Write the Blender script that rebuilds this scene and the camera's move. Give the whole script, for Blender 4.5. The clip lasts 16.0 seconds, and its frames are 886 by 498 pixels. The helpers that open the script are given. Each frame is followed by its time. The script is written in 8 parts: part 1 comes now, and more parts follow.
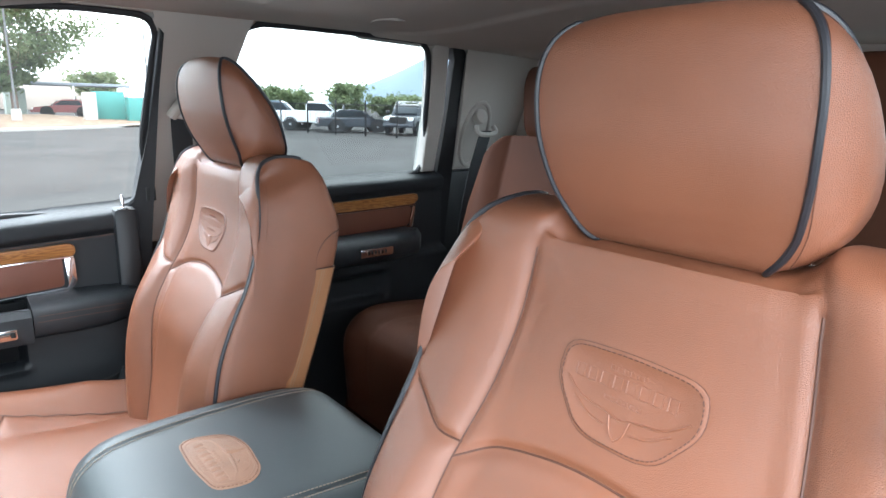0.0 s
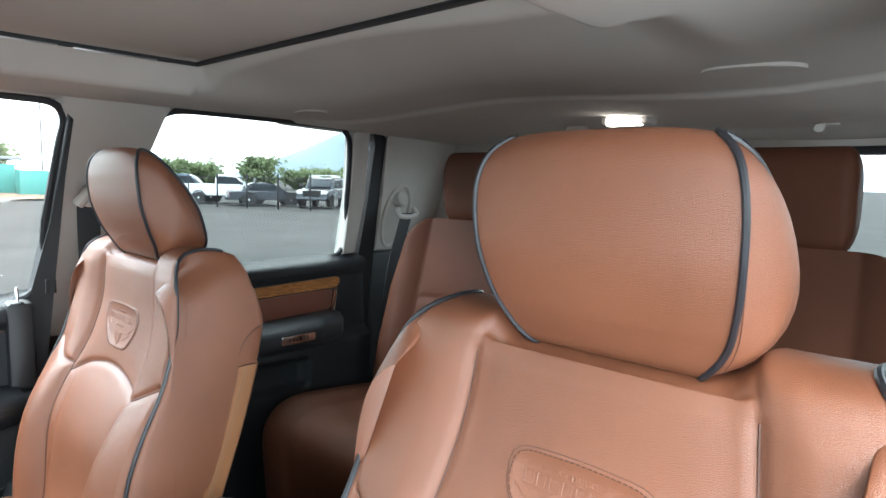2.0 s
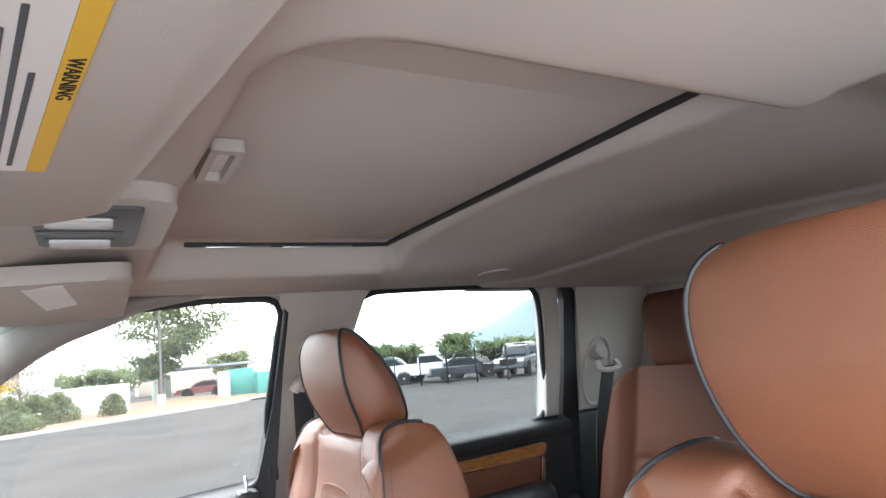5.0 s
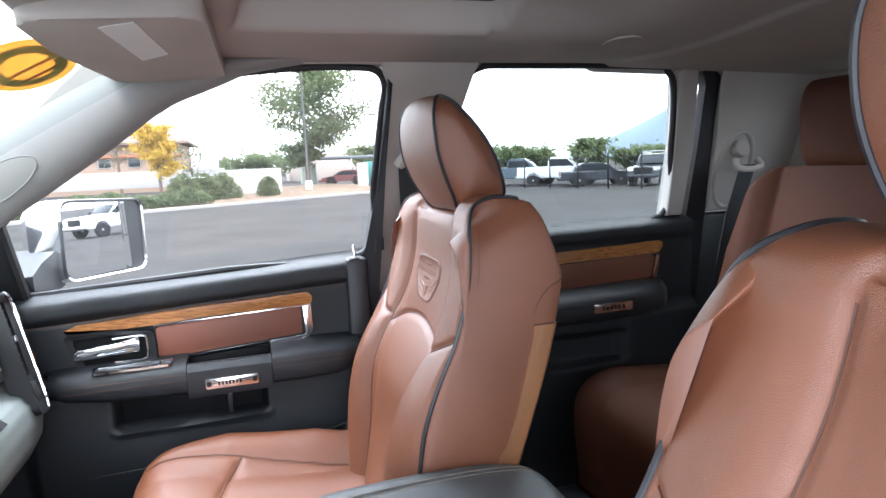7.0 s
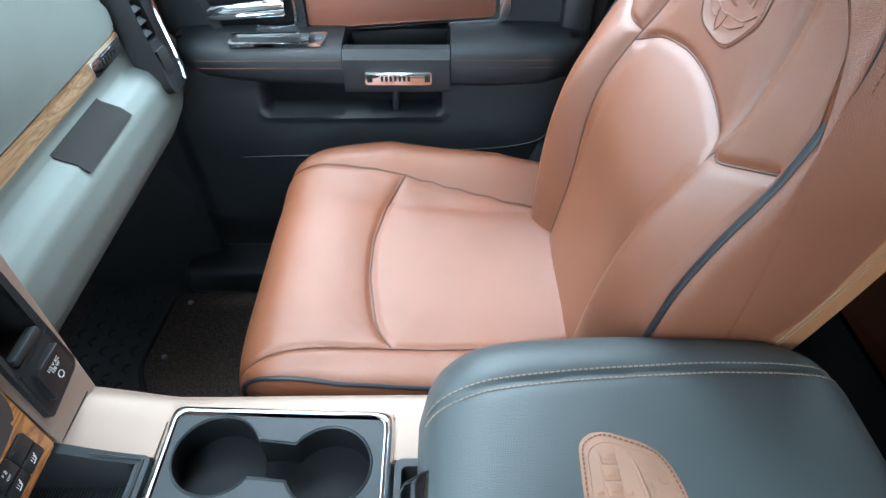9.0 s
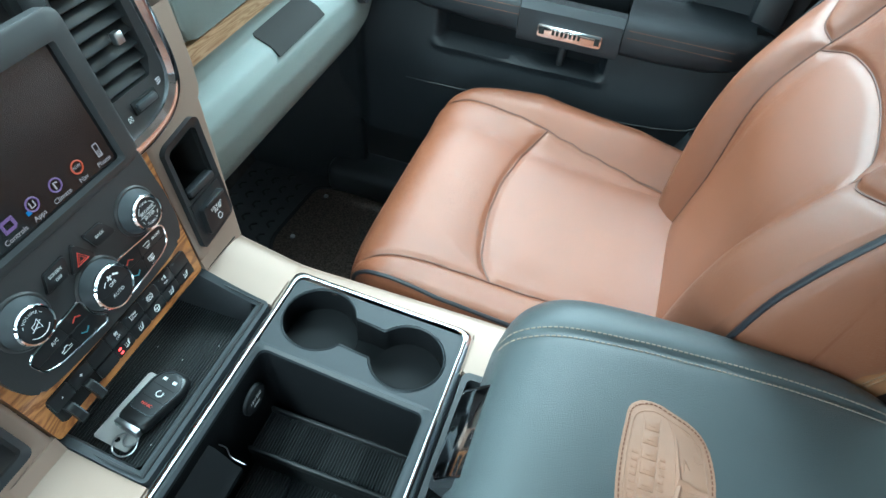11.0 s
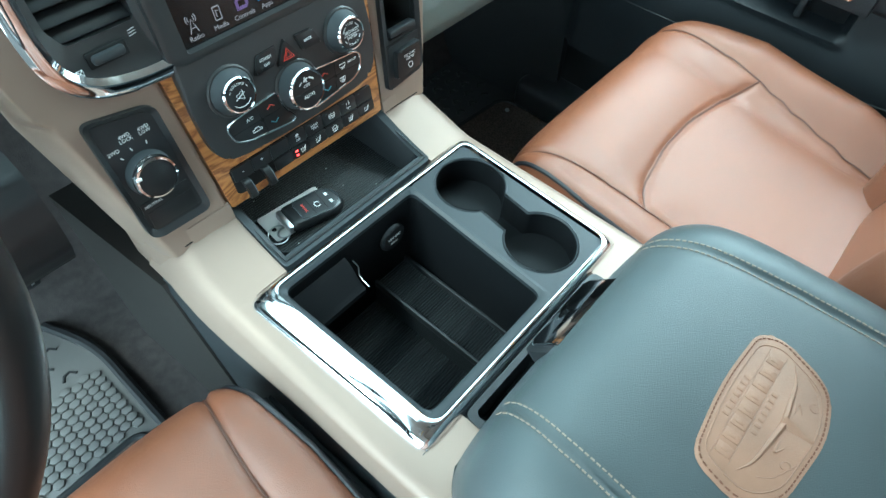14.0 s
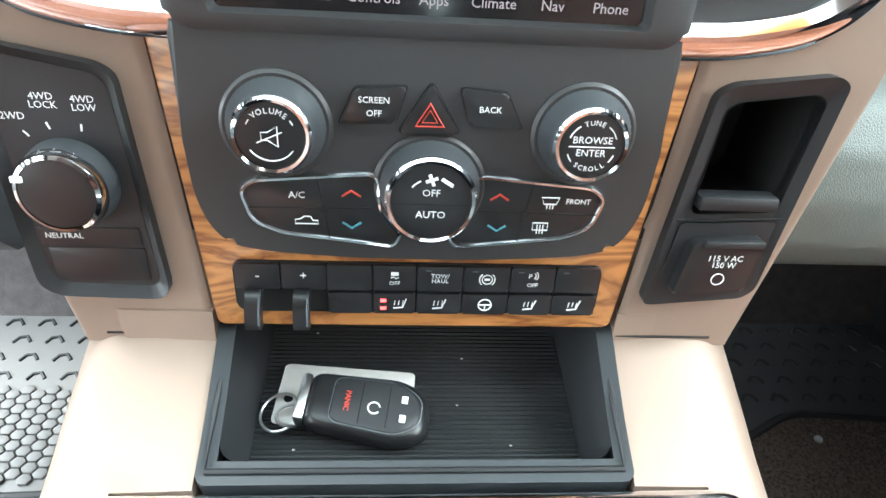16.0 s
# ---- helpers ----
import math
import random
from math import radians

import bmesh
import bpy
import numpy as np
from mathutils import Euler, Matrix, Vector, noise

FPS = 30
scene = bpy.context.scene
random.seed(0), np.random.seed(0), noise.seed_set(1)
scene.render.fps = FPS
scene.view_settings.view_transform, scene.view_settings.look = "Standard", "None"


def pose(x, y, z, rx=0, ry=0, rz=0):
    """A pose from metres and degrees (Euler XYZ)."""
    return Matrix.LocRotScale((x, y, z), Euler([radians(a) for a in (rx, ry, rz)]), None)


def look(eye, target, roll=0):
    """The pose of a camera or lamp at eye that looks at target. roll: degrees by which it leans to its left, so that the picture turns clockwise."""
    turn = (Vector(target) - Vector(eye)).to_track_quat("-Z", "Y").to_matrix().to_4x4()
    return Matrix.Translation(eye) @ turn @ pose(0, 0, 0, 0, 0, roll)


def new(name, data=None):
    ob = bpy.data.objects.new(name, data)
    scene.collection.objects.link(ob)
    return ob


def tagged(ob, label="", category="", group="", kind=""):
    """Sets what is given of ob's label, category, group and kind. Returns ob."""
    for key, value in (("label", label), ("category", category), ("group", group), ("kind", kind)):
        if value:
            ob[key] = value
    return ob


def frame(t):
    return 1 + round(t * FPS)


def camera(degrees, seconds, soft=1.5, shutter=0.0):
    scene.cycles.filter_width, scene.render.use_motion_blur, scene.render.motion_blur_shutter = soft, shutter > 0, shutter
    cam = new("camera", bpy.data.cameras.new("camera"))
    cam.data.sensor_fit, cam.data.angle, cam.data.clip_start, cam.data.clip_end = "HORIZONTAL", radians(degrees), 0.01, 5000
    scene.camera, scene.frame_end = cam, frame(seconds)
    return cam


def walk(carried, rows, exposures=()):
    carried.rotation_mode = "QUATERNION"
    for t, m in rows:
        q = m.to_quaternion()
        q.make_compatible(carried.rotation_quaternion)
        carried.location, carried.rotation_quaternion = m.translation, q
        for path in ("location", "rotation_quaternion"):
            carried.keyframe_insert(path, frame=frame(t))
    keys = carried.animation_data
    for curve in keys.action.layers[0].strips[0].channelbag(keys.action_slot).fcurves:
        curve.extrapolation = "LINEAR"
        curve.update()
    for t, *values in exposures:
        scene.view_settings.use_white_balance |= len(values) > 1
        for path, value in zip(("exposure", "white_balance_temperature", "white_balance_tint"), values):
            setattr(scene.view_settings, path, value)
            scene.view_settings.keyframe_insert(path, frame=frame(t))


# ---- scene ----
cam = camera(71.3, 16.0)
PATH = [
    (0, (-0.728, 0.333, 1.821), (0.778, -0.903, 1.369), 1.3),
    (0.5, (-0.695, 0.319, 1.854), (0.762, -0.996, 1.464), 0.6),
    (1, (-0.701, 0.332, 1.856), (0.703, -1.055, 1.529), 0.9),
    (1.5, (-0.697, 0.346, 1.85), (0.652, -1.106, 1.581), 1.3),
    (2, (-0.706, 0.345, 1.851), (0.646, -1.113, 1.632), 1.4),
    (2.5, (-0.709, 0.343, 1.847), (0.686, -1.081, 1.694), 0.7),
    (3, (-0.69, 0.333, 1.835), (0.815, -0.983, 1.884), -2.6),
    (3.5, (-0.685, 0.332, 1.833), (0.931, -0.816, 2.096), -4.3),
    (3.7, (-0.673, 0.33, 1.834), (0.968, -0.764, 2.165), -4.5),
    (5.8, (-0.669, 0.275, 1.826), (1.118, -0.599, 2.03), -5.0),
    (6, (-0.66, 0.234, 1.82), (1.167, -0.577, 1.89), -5.2),
    (6.5, (-0.643, 0.217, 1.807), (1.238, -0.441, 1.644), -4.3),
    (7, (-0.61, 0.234, 1.784), (1.286, -0.342, 1.512), -2.6),
    (7.5, (-0.486, 0.291, 1.797), (1.398, -0.181, 1.318), 2.0),
    (8, (-0.369, 0.28, 1.806), (1.431, -0.047, 0.998), 3.2),
    (8.5, (-0.212, 0.243, 1.78), (1.405, 0.086, 0.614), 2.1),
    (8.7, (-0.196, 0.244, 1.793), (1.34, 0.128, 0.518), 2.2),
    (10.8, (-0.214, 0.221, 1.856), (1.13, 0.536, 0.408), 2.0),
    (11, (-0.249, 0.231, 1.84), (1.067, 0.57, 0.373), 5.9),
    (11.5, (-0.3, 0.219, 1.81), (0.931, 0.699, 0.309), 9.7),
    (12, (-0.321, 0.189, 1.811), (0.817, 0.794, 0.282), 9.8),
    (12.5, (-0.333, 0.18, 1.828), (0.737, 0.819, 0.264), 9.5),
    (13, (-0.334, 0.181, 1.825), (0.712, 0.843, 0.254), 8.8),
    (13.5, (-0.334, 0.185, 1.823), (0.678, 0.874, 0.241), 7.6),
    (14, (-0.31, 0.186, 1.792), (0.677, 0.892, 0.203), 6.6),
    (14.5, (-0.21, 0.264, 1.707), (0.68, 1.036, 0.091), 4.2),
    (15, (-0.117, 0.334, 1.686), (0.57, 1.284, 0.065), 6.0),
    (15.5, (-0.046, 0.380, 1.618), (0.350, 1.618, 0.098), 6.2),
    (15.6, (-0.034, 0.380, 1.604), (0.302, 1.674, 0.116), 6.0),
    (16, (-0.014, 0.378, 1.564), (0.137, 1.823, 0.188), 5.2),
]
walk(cam, [(t, look(eye, target, roll)) for t, eye, target, roll in PATH], [(0, 2.45, 5800, 5), (1.0, 2.65, 5850, 1), (2.5, 2.55, 5900, 2), (3.7, 2.6, 6150, 5), (5.8, 2.5, 6000, 10), (6.5, 2.38, 5850, 11), (7.5, 2.28, 5750, 11), (8.0, 2.35, 5550, 5), (8.7, 2.5, 5350, 0), (10.8, 2.52, 5100, -15), (12.5, 2.45, 5180, -16), (14.5, 2.52, 5050, -19), (16, 3.2, 5900, -1)])

# ---- light ----
world = bpy.data.worlds.new("sky")
scene.world = world
world.use_nodes = True
_n = world.node_tree.nodes
_sky = _n.new("ShaderNodeTexSky")
_sky.sky_type, _sky.sun_disc = "NISHITA", False
_sky.sun_elevation, _sky.sun_rotation = radians(48), radians(120)
_sky.air_density, _sky.dust_density, _sky.ozone_density = 1.6, 7.0, 1.0
_haze = _n.new("ShaderNodeMix")
_haze.data_type = "RGBA"
_haze.inputs[0].default_value = 0.75
_haze.inputs[7].default_value = (15.0, 15.2, 15.6, 1)
world.node_tree.links.new(_sky.outputs[0], _haze.inputs[6])
world.node_tree.links.new(_haze.outputs[2], _n["Background"].inputs[0])
_n["Background"].inputs[1].default_value = 0.085

sun = new("sun", bpy.data.lights.new("sun", "SUN"))
sun.data.energy, sun.data.angle, sun.data.color = 0.7, radians(14), (1.0, 0.95, 0.88)
sun.rotation_euler = (radians(42), 0, radians(240))

# daylight of the open driver's doorway
door_light = new("doorway_light", bpy.data.lights.new("doorway_light", "AREA"))
door_light.data.shape, door_light.data.size, door_light.data.size_y = "RECTANGLE", 1.1, 0.9
door_light.data.energy, door_light.data.color = 3.4, (0.94, 0.97, 1.0)
door_light.matrix_world = look((-1.10, 0.45, 1.62), (-0.3, -0.05, 1.22))

# sky light above the windscreen
front_light = new("windscreen_light", bpy.data.lights.new("windscreen_light", "AREA"))
front_light.data.shape, front_light.data.size, front_light.data.size_y = "RECTANGLE", 2.0, 1.2
front_light.data.energy, front_light.data.color = 3.6, (0.92, 0.96, 1.0)
front_light.matrix_world = look((0.1, 1.7, 3.1), (0.15, 0.15, 1.2))

# sky light over the passenger window
side_light = new("window_light", bpy.data.lights.new("window_light", "AREA"))
side_light.data.shape, side_light.data.size, side_light.data.size_y = "RECTANGLE", 0.9, 0.4
side_light.data.energy, side_light.data.color = 9.5, (0.93, 0.96, 1.0)
side_light.matrix_world = look((1.30, 0.50, 2.45), (0.35, 0.10, 1.2))

# ---- mesh helpers ----
ORIGIN = {}


def thing(name, loc, label, category, group="", kind=""):
    ob = new(name)
    ob.location, ob.empty_display_size = loc, 0.05
    ORIGIN[ob.name] = Vector(loc)
    return tagged(ob, label, category, group, kind)


def part(name, geo, material, parent=None, label="", smooth=35):
    """One mesh object from (verts, faces), under a thing or a part."""
    me = bpy.data.meshes.new(name)
    me.from_pydata([tuple(v) for v in geo[0]], [], [tuple(f) for f in geo[1]])
    me.materials.append(material)
    if smooth:
        me.polygons.foreach_set("use_smooth", [True] * len(me.polygons))
        me.set_sharp_from_angle(angle=radians(smooth))
    me.update()
    ob = new(name, me)
    if parent:
        ob.parent = parent
        ob.matrix_parent_inverse = Matrix.Translation(-ORIGIN[parent.name]) if parent.name in ORIGIN else Matrix()
    return tagged(ob, label)


def single(name, geo, material, label, category, group="", kind="", smooth=35):
    """A top-level thing or a piece of the setting that is one mesh."""
    return tagged(part(name, geo, material, smooth=smooth), label, category, group, kind)


def join(*geos):
    V, F = [], []
    for v, f in geos:
        k = len(V)
        V += [tuple(p) for p in v]
        F += [tuple(i + k for i in q) for q in f]
    return V, F


def moved(geo, m):
    return [tuple(m @ Vector(p)) for p in geo[0]], geo[1]


def from_bm(bm):
    bm.verts.index_update()
    out = [tuple(v.co) for v in bm.verts], [[v.index for v in f.verts] for f in bm.faces]
    bm.free()
    return out


def box(c, s, r=0.004, seg=2, m=None):
    """A box with rounded edges, centre c and size s."""
    bm = bmesh.new()
    bmesh.ops.create_cube(bm, size=1)
    for v in bm.verts:
        v.co = Vector((v.co.x * s[0], v.co.y * s[1], v.co.z * s[2]))
    r = min(r, min(s) * 0.48)
    if r > 0:
        bmesh.ops.bevel(bm, geom=bm.edges[:], offset=r, segments=seg, affect="EDGES", profile=0.5)
    m = Matrix.Translation(c) @ (m or Matrix())
    bm.transform(m)
    return from_bm(bm)


def prism(pts, m, d0, d1, r=0.0, seg=2):
    """An outline in the plane of m's x and y, from d0 to d1 along m's z, its far rim rounded."""
    bm = bmesh.new()
    lo = [bm.verts.new((p[0], p[1], d0)) for p in pts]
    hi = [bm.verts.new((p[0], p[1], d1)) for p in pts]
    n = len(pts)
    bm.faces.new(lo[::-1])
    top = bm.faces.new(hi)
    for i in range(n):
        bm.faces.new((lo[i], lo[(i + 1) % n], hi[(i + 1) % n], hi[i]))
    if r:
        bmesh.ops.bevel(bm, geom=list(top.edges), offset=r, segments=seg, affect="EDGES", profile=0.5)
    bmesh.ops.recalc_face_normals(bm, faces=bm.faces)
    bm.transform(m)
    return from_bm(bm)


def rrect(x0, y0, x1, y1, r, n=5):
    """A rectangle with round corners, anticlockwise."""
    out = []
    for cx, cy, a in ((x1 - r, y1 - r, 0), (x0 + r, y1 - r, 90), (x0 + r, y0 + r, 180), (x1 - r, y0 + r, 270)):
        for k in range(n + 1):
            w = radians(a + 90 * k / n)
            out.append((cx + r * math.cos(w), cy + r * math.sin(w)))
    return out


def rpoly(pts, r, n=4):
    """A polygon with rounded corners; r: one radius or one for each corner."""
    out, k = [], len(pts)
    for i in range(k):
        p, a, b = Vector(pts[i]), Vector(pts[i - 1]), Vector(pts[(i + 1) % k])
        q = r[i] if isinstance(r, (list, tuple)) else r
        u, w = (a - p), (b - p)
        q = min(q, u.length * 0.45, w.length * 0.45)
        s, e = p + u.normalized() * q, p + w.normalized() * q
        for j in range(n + 1):
            t = j / n
            out.append(tuple(s * (1 - t) ** 2 + p * 2 * t * (1 - t) + e * t * t))
    return out


def loft(loops, cap=(True, True), closed=True):
    V = [tuple(p) for lp in loops for p in lp]
    n, F = len(loops[0]), []
    for i in range(len(loops) - 1):
        for j in range(n if closed else n - 1):
            k = (j + 1) % n
            F.append((i * n + j, i * n + k, (i + 1) * n + k, (i + 1) * n + j))
    if cap[0]:
        F.append(tuple(range(n))[::-1])
    if cap[1]:
        F.append(tuple((len(loops) - 1) * n + j for j in range(n)))
    return V, F


def ring(outer, inner, m, d0, d1, d2=None):
    """A frame between two outlines of equal count: outer rim at height d0..d1, inner lip at d2 (default d1)."""
    d2 = d1 if d2 is None else d2
    loops = [[m @ Vector((*p, d0)) for p in outer], [m @ Vector((*p, d1)) for p in outer],
             [m @ Vector((*p, d2)) for p in inner], [m @ Vector((*p, d0)) for p in inner]]
    V, F = loft(loops + [loops[0]], cap=(False, False))
    return V, F


def grid(fn, nu, nv):
    """A sheet from fn(i / nu, j / nv)."""
    V = [tuple(fn(i / nu, j / nv)) for j in range(nv + 1) for i in range(nu + 1)]
    F = [(j * (nu + 1) + i, j * (nu + 1) + i + 1, (j + 1) * (nu + 1) + i + 1, (j + 1) * (nu + 1) + i) for j in range(nv) for i in range(nu)]
    return V, F


def flip(geo):
    return geo[0], [tuple(f)[::-1] for f in geo[1]]


def thick(ob, d):
    """Gives a sheet its thickness, behind its face."""
    md = ob.modifiers.new("thickness", "SOLIDIFY")
    md.thickness, md.offset = d, -1
    return ob


def spline(pts, n=8, closed=False):
    """Catmull-Rom through pts."""
    P = [Vector(p) for p in pts]
    k, out = len(P), []
    for i in range(k if closed else k - 1):
        a = P[i - 1] if (i or closed) else P[0] * 2 - P[1]
        b, c = P[i], P[(i + 1) % k]
        d = P[(i + 2) % k] if (i + 2 < k or closed) else c * 2 - b
        for j in range(n):
            t = j / n
            out.append(0.5 * (2 * b + (c - a) * t + (2 * a - 5 * b + 4 * c - d) * t * t + (3 * b - a - 3 * c + d) * t ** 3))
    if not closed:
        out.append(P[-1])
    return out


def tube(pts, r, seg=8, closed=False, flat=1.0):
    """A tube along pts; r: one radius or one for each point."""
    P = [Vector(p) for p in pts]
    n, loops, up = len(P), [], None
    for i in range(n):
        a = P[i - 1] if (i or closed) else P[0]
        b = P[(i + 1) % n] if (i < n - 1 or closed) else P[-1]
        t = (b - a).normalized()
        if up is None:
            up = t.orthogonal().normalized()
        up = (up - t * up.dot(t)).normalized()
        side = t.cross(up)
        q = r[i] if isinstance(r, (list, tuple)) else r
        loops.append([P[i] + q * (math.cos(w) * up + flat * math.sin(w) * side) for w in (2 * math.pi * k / seg for k in range(seg))])
    if closed:
        return loft(loops + [loops[0]], cap=(False, False))
    return loft(loops)


def turned(profile, m, seg=40):
    """A turned body: (radius, height) pairs round m's z."""
    loops = [[m @ Vector((r * math.cos(w), r * math.sin(w), h)) for w in (2 * math.pi * k / seg for k in range(seg))] for r, h in profile]
    return loft(loops)


def words(body, size, m, align="CENTER", spacing=1.0, depth=0.0003):
    """Lettering in the built-in font, on the plane of m."""
    cu = bpy.data.curves.new("lettering", "FONT")
    cu.body, cu.size, cu.align_x, cu.align_y, cu.extrude = body, size, align, "CENTER", depth
    cu.space_character, cu.resolution_u, cu.space_line = spacing, 2, 0.85
    ob = bpy.data.objects.new("lettering", cu)
    me = bpy.data.meshes.new_from_object(ob)
    out = [tuple(m @ v.co) for v in me.vertices], [tuple(p.vertices) for p in me.polygons]
    bpy.data.objects.remove(ob)
    bpy.data.curves.remove(cu)
    bpy.data.meshes.remove(me)
    return out


def frame_at(p, right, up):
    """A matrix with its x along right, y along up, at p."""
    x = Vector(right).normalized()
    z = x.cross(Vector(up)).normalized()
    y = z.cross(x)
    return Matrix(((x.x, y.x, z.x, p[0]), (x.y, y.y, z.y, p[1]), (x.z, y.z, z.z, p[2]), (0, 0, 0, 1)))


def smooth(a, b, x):
    t = min(1.0, max(0.0, (x - a) / (b - a)))
    return t * t * (3 - 2 * t)


def line(rows, x):
    """Straight values between (x, value) rows."""
    if x <= rows[0][0]:
        return rows[0][1]
    for (a, p), (b, q) in zip(rows, rows[1:]):
        if x <= b:
            return p + (q - p) * (x - a) / (b - a)
    return rows[-1][1]


def flow(rows, x):
    """An even curve through (x, value) rows."""
    if x <= rows[0][0]:
        return rows[0][1]
    for i in range(len(rows) - 1):
        (a, p), (b, q) = rows[i], rows[i + 1]
        if x <= b:
            a0, p0 = rows[i - 1] if i else (2 * a - b, 2 * p - q)
            b1, q1 = rows[i + 2] if i + 2 < len(rows) else (2 * b - a, 2 * q - p)
            t, d = (x - a) / (b - a), b - a
            m0, m1 = (q - p0) / (b - a0) * d, (q1 - p) / (b1 - a) * d
            return p * (2 * t ** 3 - 3 * t * t + 1) + m0 * (t ** 3 - 2 * t * t + t) + q * (3 * t * t - 2 * t ** 3) + m1 * (t ** 3 - t * t)
    return rows[-1][1]


# ---- materials ----
def mat(name, color, rough=0.5, metal=0.0, grain=0.0, bump=0.0, vary=0.08, blotch=5.0, spec=0.5, stretch=(1, 1, 1), cells=False, coat=0.0, sheen=0.0, roughvary=0.1):
    """A surface: base colour with soft blotches, fine grain (per metre) as colour and relief, and uneven gloss."""
    m = bpy.data.materials.new(name)
    m.use_nodes = True
    nt = m.node_tree
    N, L, b = nt.nodes, nt.links, nt.nodes["Principled BSDF"]
    b.inputs["Metallic"].default_value = metal
    b.inputs["Specular IOR Level"].default_value = spec
    b.inputs["Coat Weight"].default_value = coat
    b.inputs["Coat Roughness"].default_value = 0.12
    b.inputs["Sheen Weight"].default_value = sheen
    co = N.new("ShaderNodeTexCoord")
    mp = N.new("ShaderNodeMapping")
    mp.inputs["Scale"].default_value = stretch
    L.new(co.outputs["Object"], mp.inputs["Vector"])
    big = N.new("ShaderNodeTexNoise")
    big.inputs["Scale"].default_value, big.inputs["Detail"].default_value = blotch, 4
    L.new(mp.outputs[0], big.inputs["Vector"])
    mix = N.new("ShaderNodeMix")
    mix.data_type = "RGBA"
    lo = [max(0, c * (1 - vary)) for c in color]
    hi = [min(1, c * (1 + vary)) for c in color]
    mix.inputs[6].default_value, mix.inputs[7].default_value = (*lo, 1), (*hi, 1)
    ramp = N.new("ShaderNodeMapRange")
    ramp.inputs[1].default_value, ramp.inputs[2].default_value = 0.3, 0.7
    L.new(big.outputs[0], ramp.inputs[0])
    L.new(ramp.outputs[0], mix.inputs[0])
    L.new(mix.outputs[2], b.inputs["Base Color"])
    rr = N.new("ShaderNodeMapRange")
    rr.inputs[3].default_value, rr.inputs[4].default_value = max(0.0, rough * (1 - roughvary)), min(1.0, rough * (1 + roughvary))
    L.new(big.outputs[0], rr.inputs[0])
    L.new(rr.outputs[0], b.inputs["Roughness"])
    if grain:
        if cells:
            g = N.new("ShaderNodeTexVoronoi")
            g.feature = "DISTANCE_TO_EDGE"
            g.inputs["Scale"].default_value = grain
            sharp = N.new("ShaderNodeMapRange")
            sharp.inputs[2].default_value = 0.25
            L.new(g.outputs[0], sharp.inputs[0])
            out = sharp.outputs[0]
        else:
            g = N.new("ShaderNodeTexNoise")
            g.inputs["Scale"].default_value, g.inputs["Detail"].default_value = grain, 3
            out = g.outputs[0]
        L.new(mp.outputs[0], g.inputs["Vector"])
        bp = N.new("ShaderNodeBump")
        bp.inputs["Strength"].default_value, bp.inputs["Distance"].default_value = bump, 0.001
        L.new(out, bp.inputs["Height"])
        L.new(bp.outputs[0], b.inputs["Normal"])
    return m


def wood(name, a, c, stretch, rough=0.3):
    """Polished wood with grain drawn out along one axis."""
    m = mat(name, a, rough, 0, 0, 0, coat=0.5)
    nt = m.node_tree
    N, L, b = nt.nodes, nt.links, nt.nodes["Principled BSDF"]
    co = N.new("ShaderNodeTexCoord")
    mp = N.new("ShaderNodeMapping")
    mp.inputs["Scale"].default_value = stretch
    L.new(co.outputs["Object"], mp.inputs["Vector"])
    warp = N.new("ShaderNodeTexNoise")
    warp.inputs["Scale"].default_value, warp.inputs["Detail"].default_value, warp.inputs["Distortion"].default_value = 1.0, 5, 1.2
    L.new(mp.outputs[0], warp.inputs["Vector"])
    rings = N.new("ShaderNodeMath")
    rings.operation = "MULTIPLY"
    rings.inputs[1].default_value = 9.0
    L.new(warp.outputs[0], rings.inputs[0])
    fr = N.new("ShaderNodeMath")
    fr.operation = "PINGPONG"
    fr.inputs[1].default_value = 0.5
    L.new(rings.outputs[0], fr.inputs[0])
    ramp = N.new("ShaderNodeValToRGB")
    e = ramp.color_ramp.elements
    e[0].position, e[0].color = 0.02, (*c, 1)
    e[1].position, e[1].color = 0.42, (*a, 1)
    L.new(fr.outputs[0], ramp.inputs[0])
    L.new(ramp.outputs[0], b.inputs["Base Color"])
    return m


def pane(name, tint, mirrored=0.05):
    """A clear pane: it lets light through and mirrors a little."""
    m = bpy.data.materials.new(name)
    m.use_nodes = True
    nt = m.node_tree
    N, L = nt.nodes, nt.links
    N.remove(N["Principled BSDF"])
    tr, gl, mx = N.new("ShaderNodeBsdfTransparent"), N.new("ShaderNodeBsdfGlossy"), N.new("ShaderNodeMixShader")
    tr.inputs[0].default_value, gl.inputs["Roughness"].default_value, mx.inputs[0].default_value = (*tint, 1), 0.0, mirrored
    L.new(tr.outputs[0], mx.inputs[1])
    L.new(gl.outputs[0], mx.inputs[2])
    L.new(mx.outputs[0], N["Material Output"].inputs[0])
    return m


def glow(name, color, strength):
    m = bpy.data.materials.new(name)
    m.use_nodes = True
    b = m.node_tree.nodes["Principled BSDF"]
    b.inputs["Base Color"].default_value = (*[c * 0.06 for c in color], 1)
    b.inputs["Emission Color"].default_value, b.inputs["Emission Strength"].default_value = (*color, 1), strength
    return m


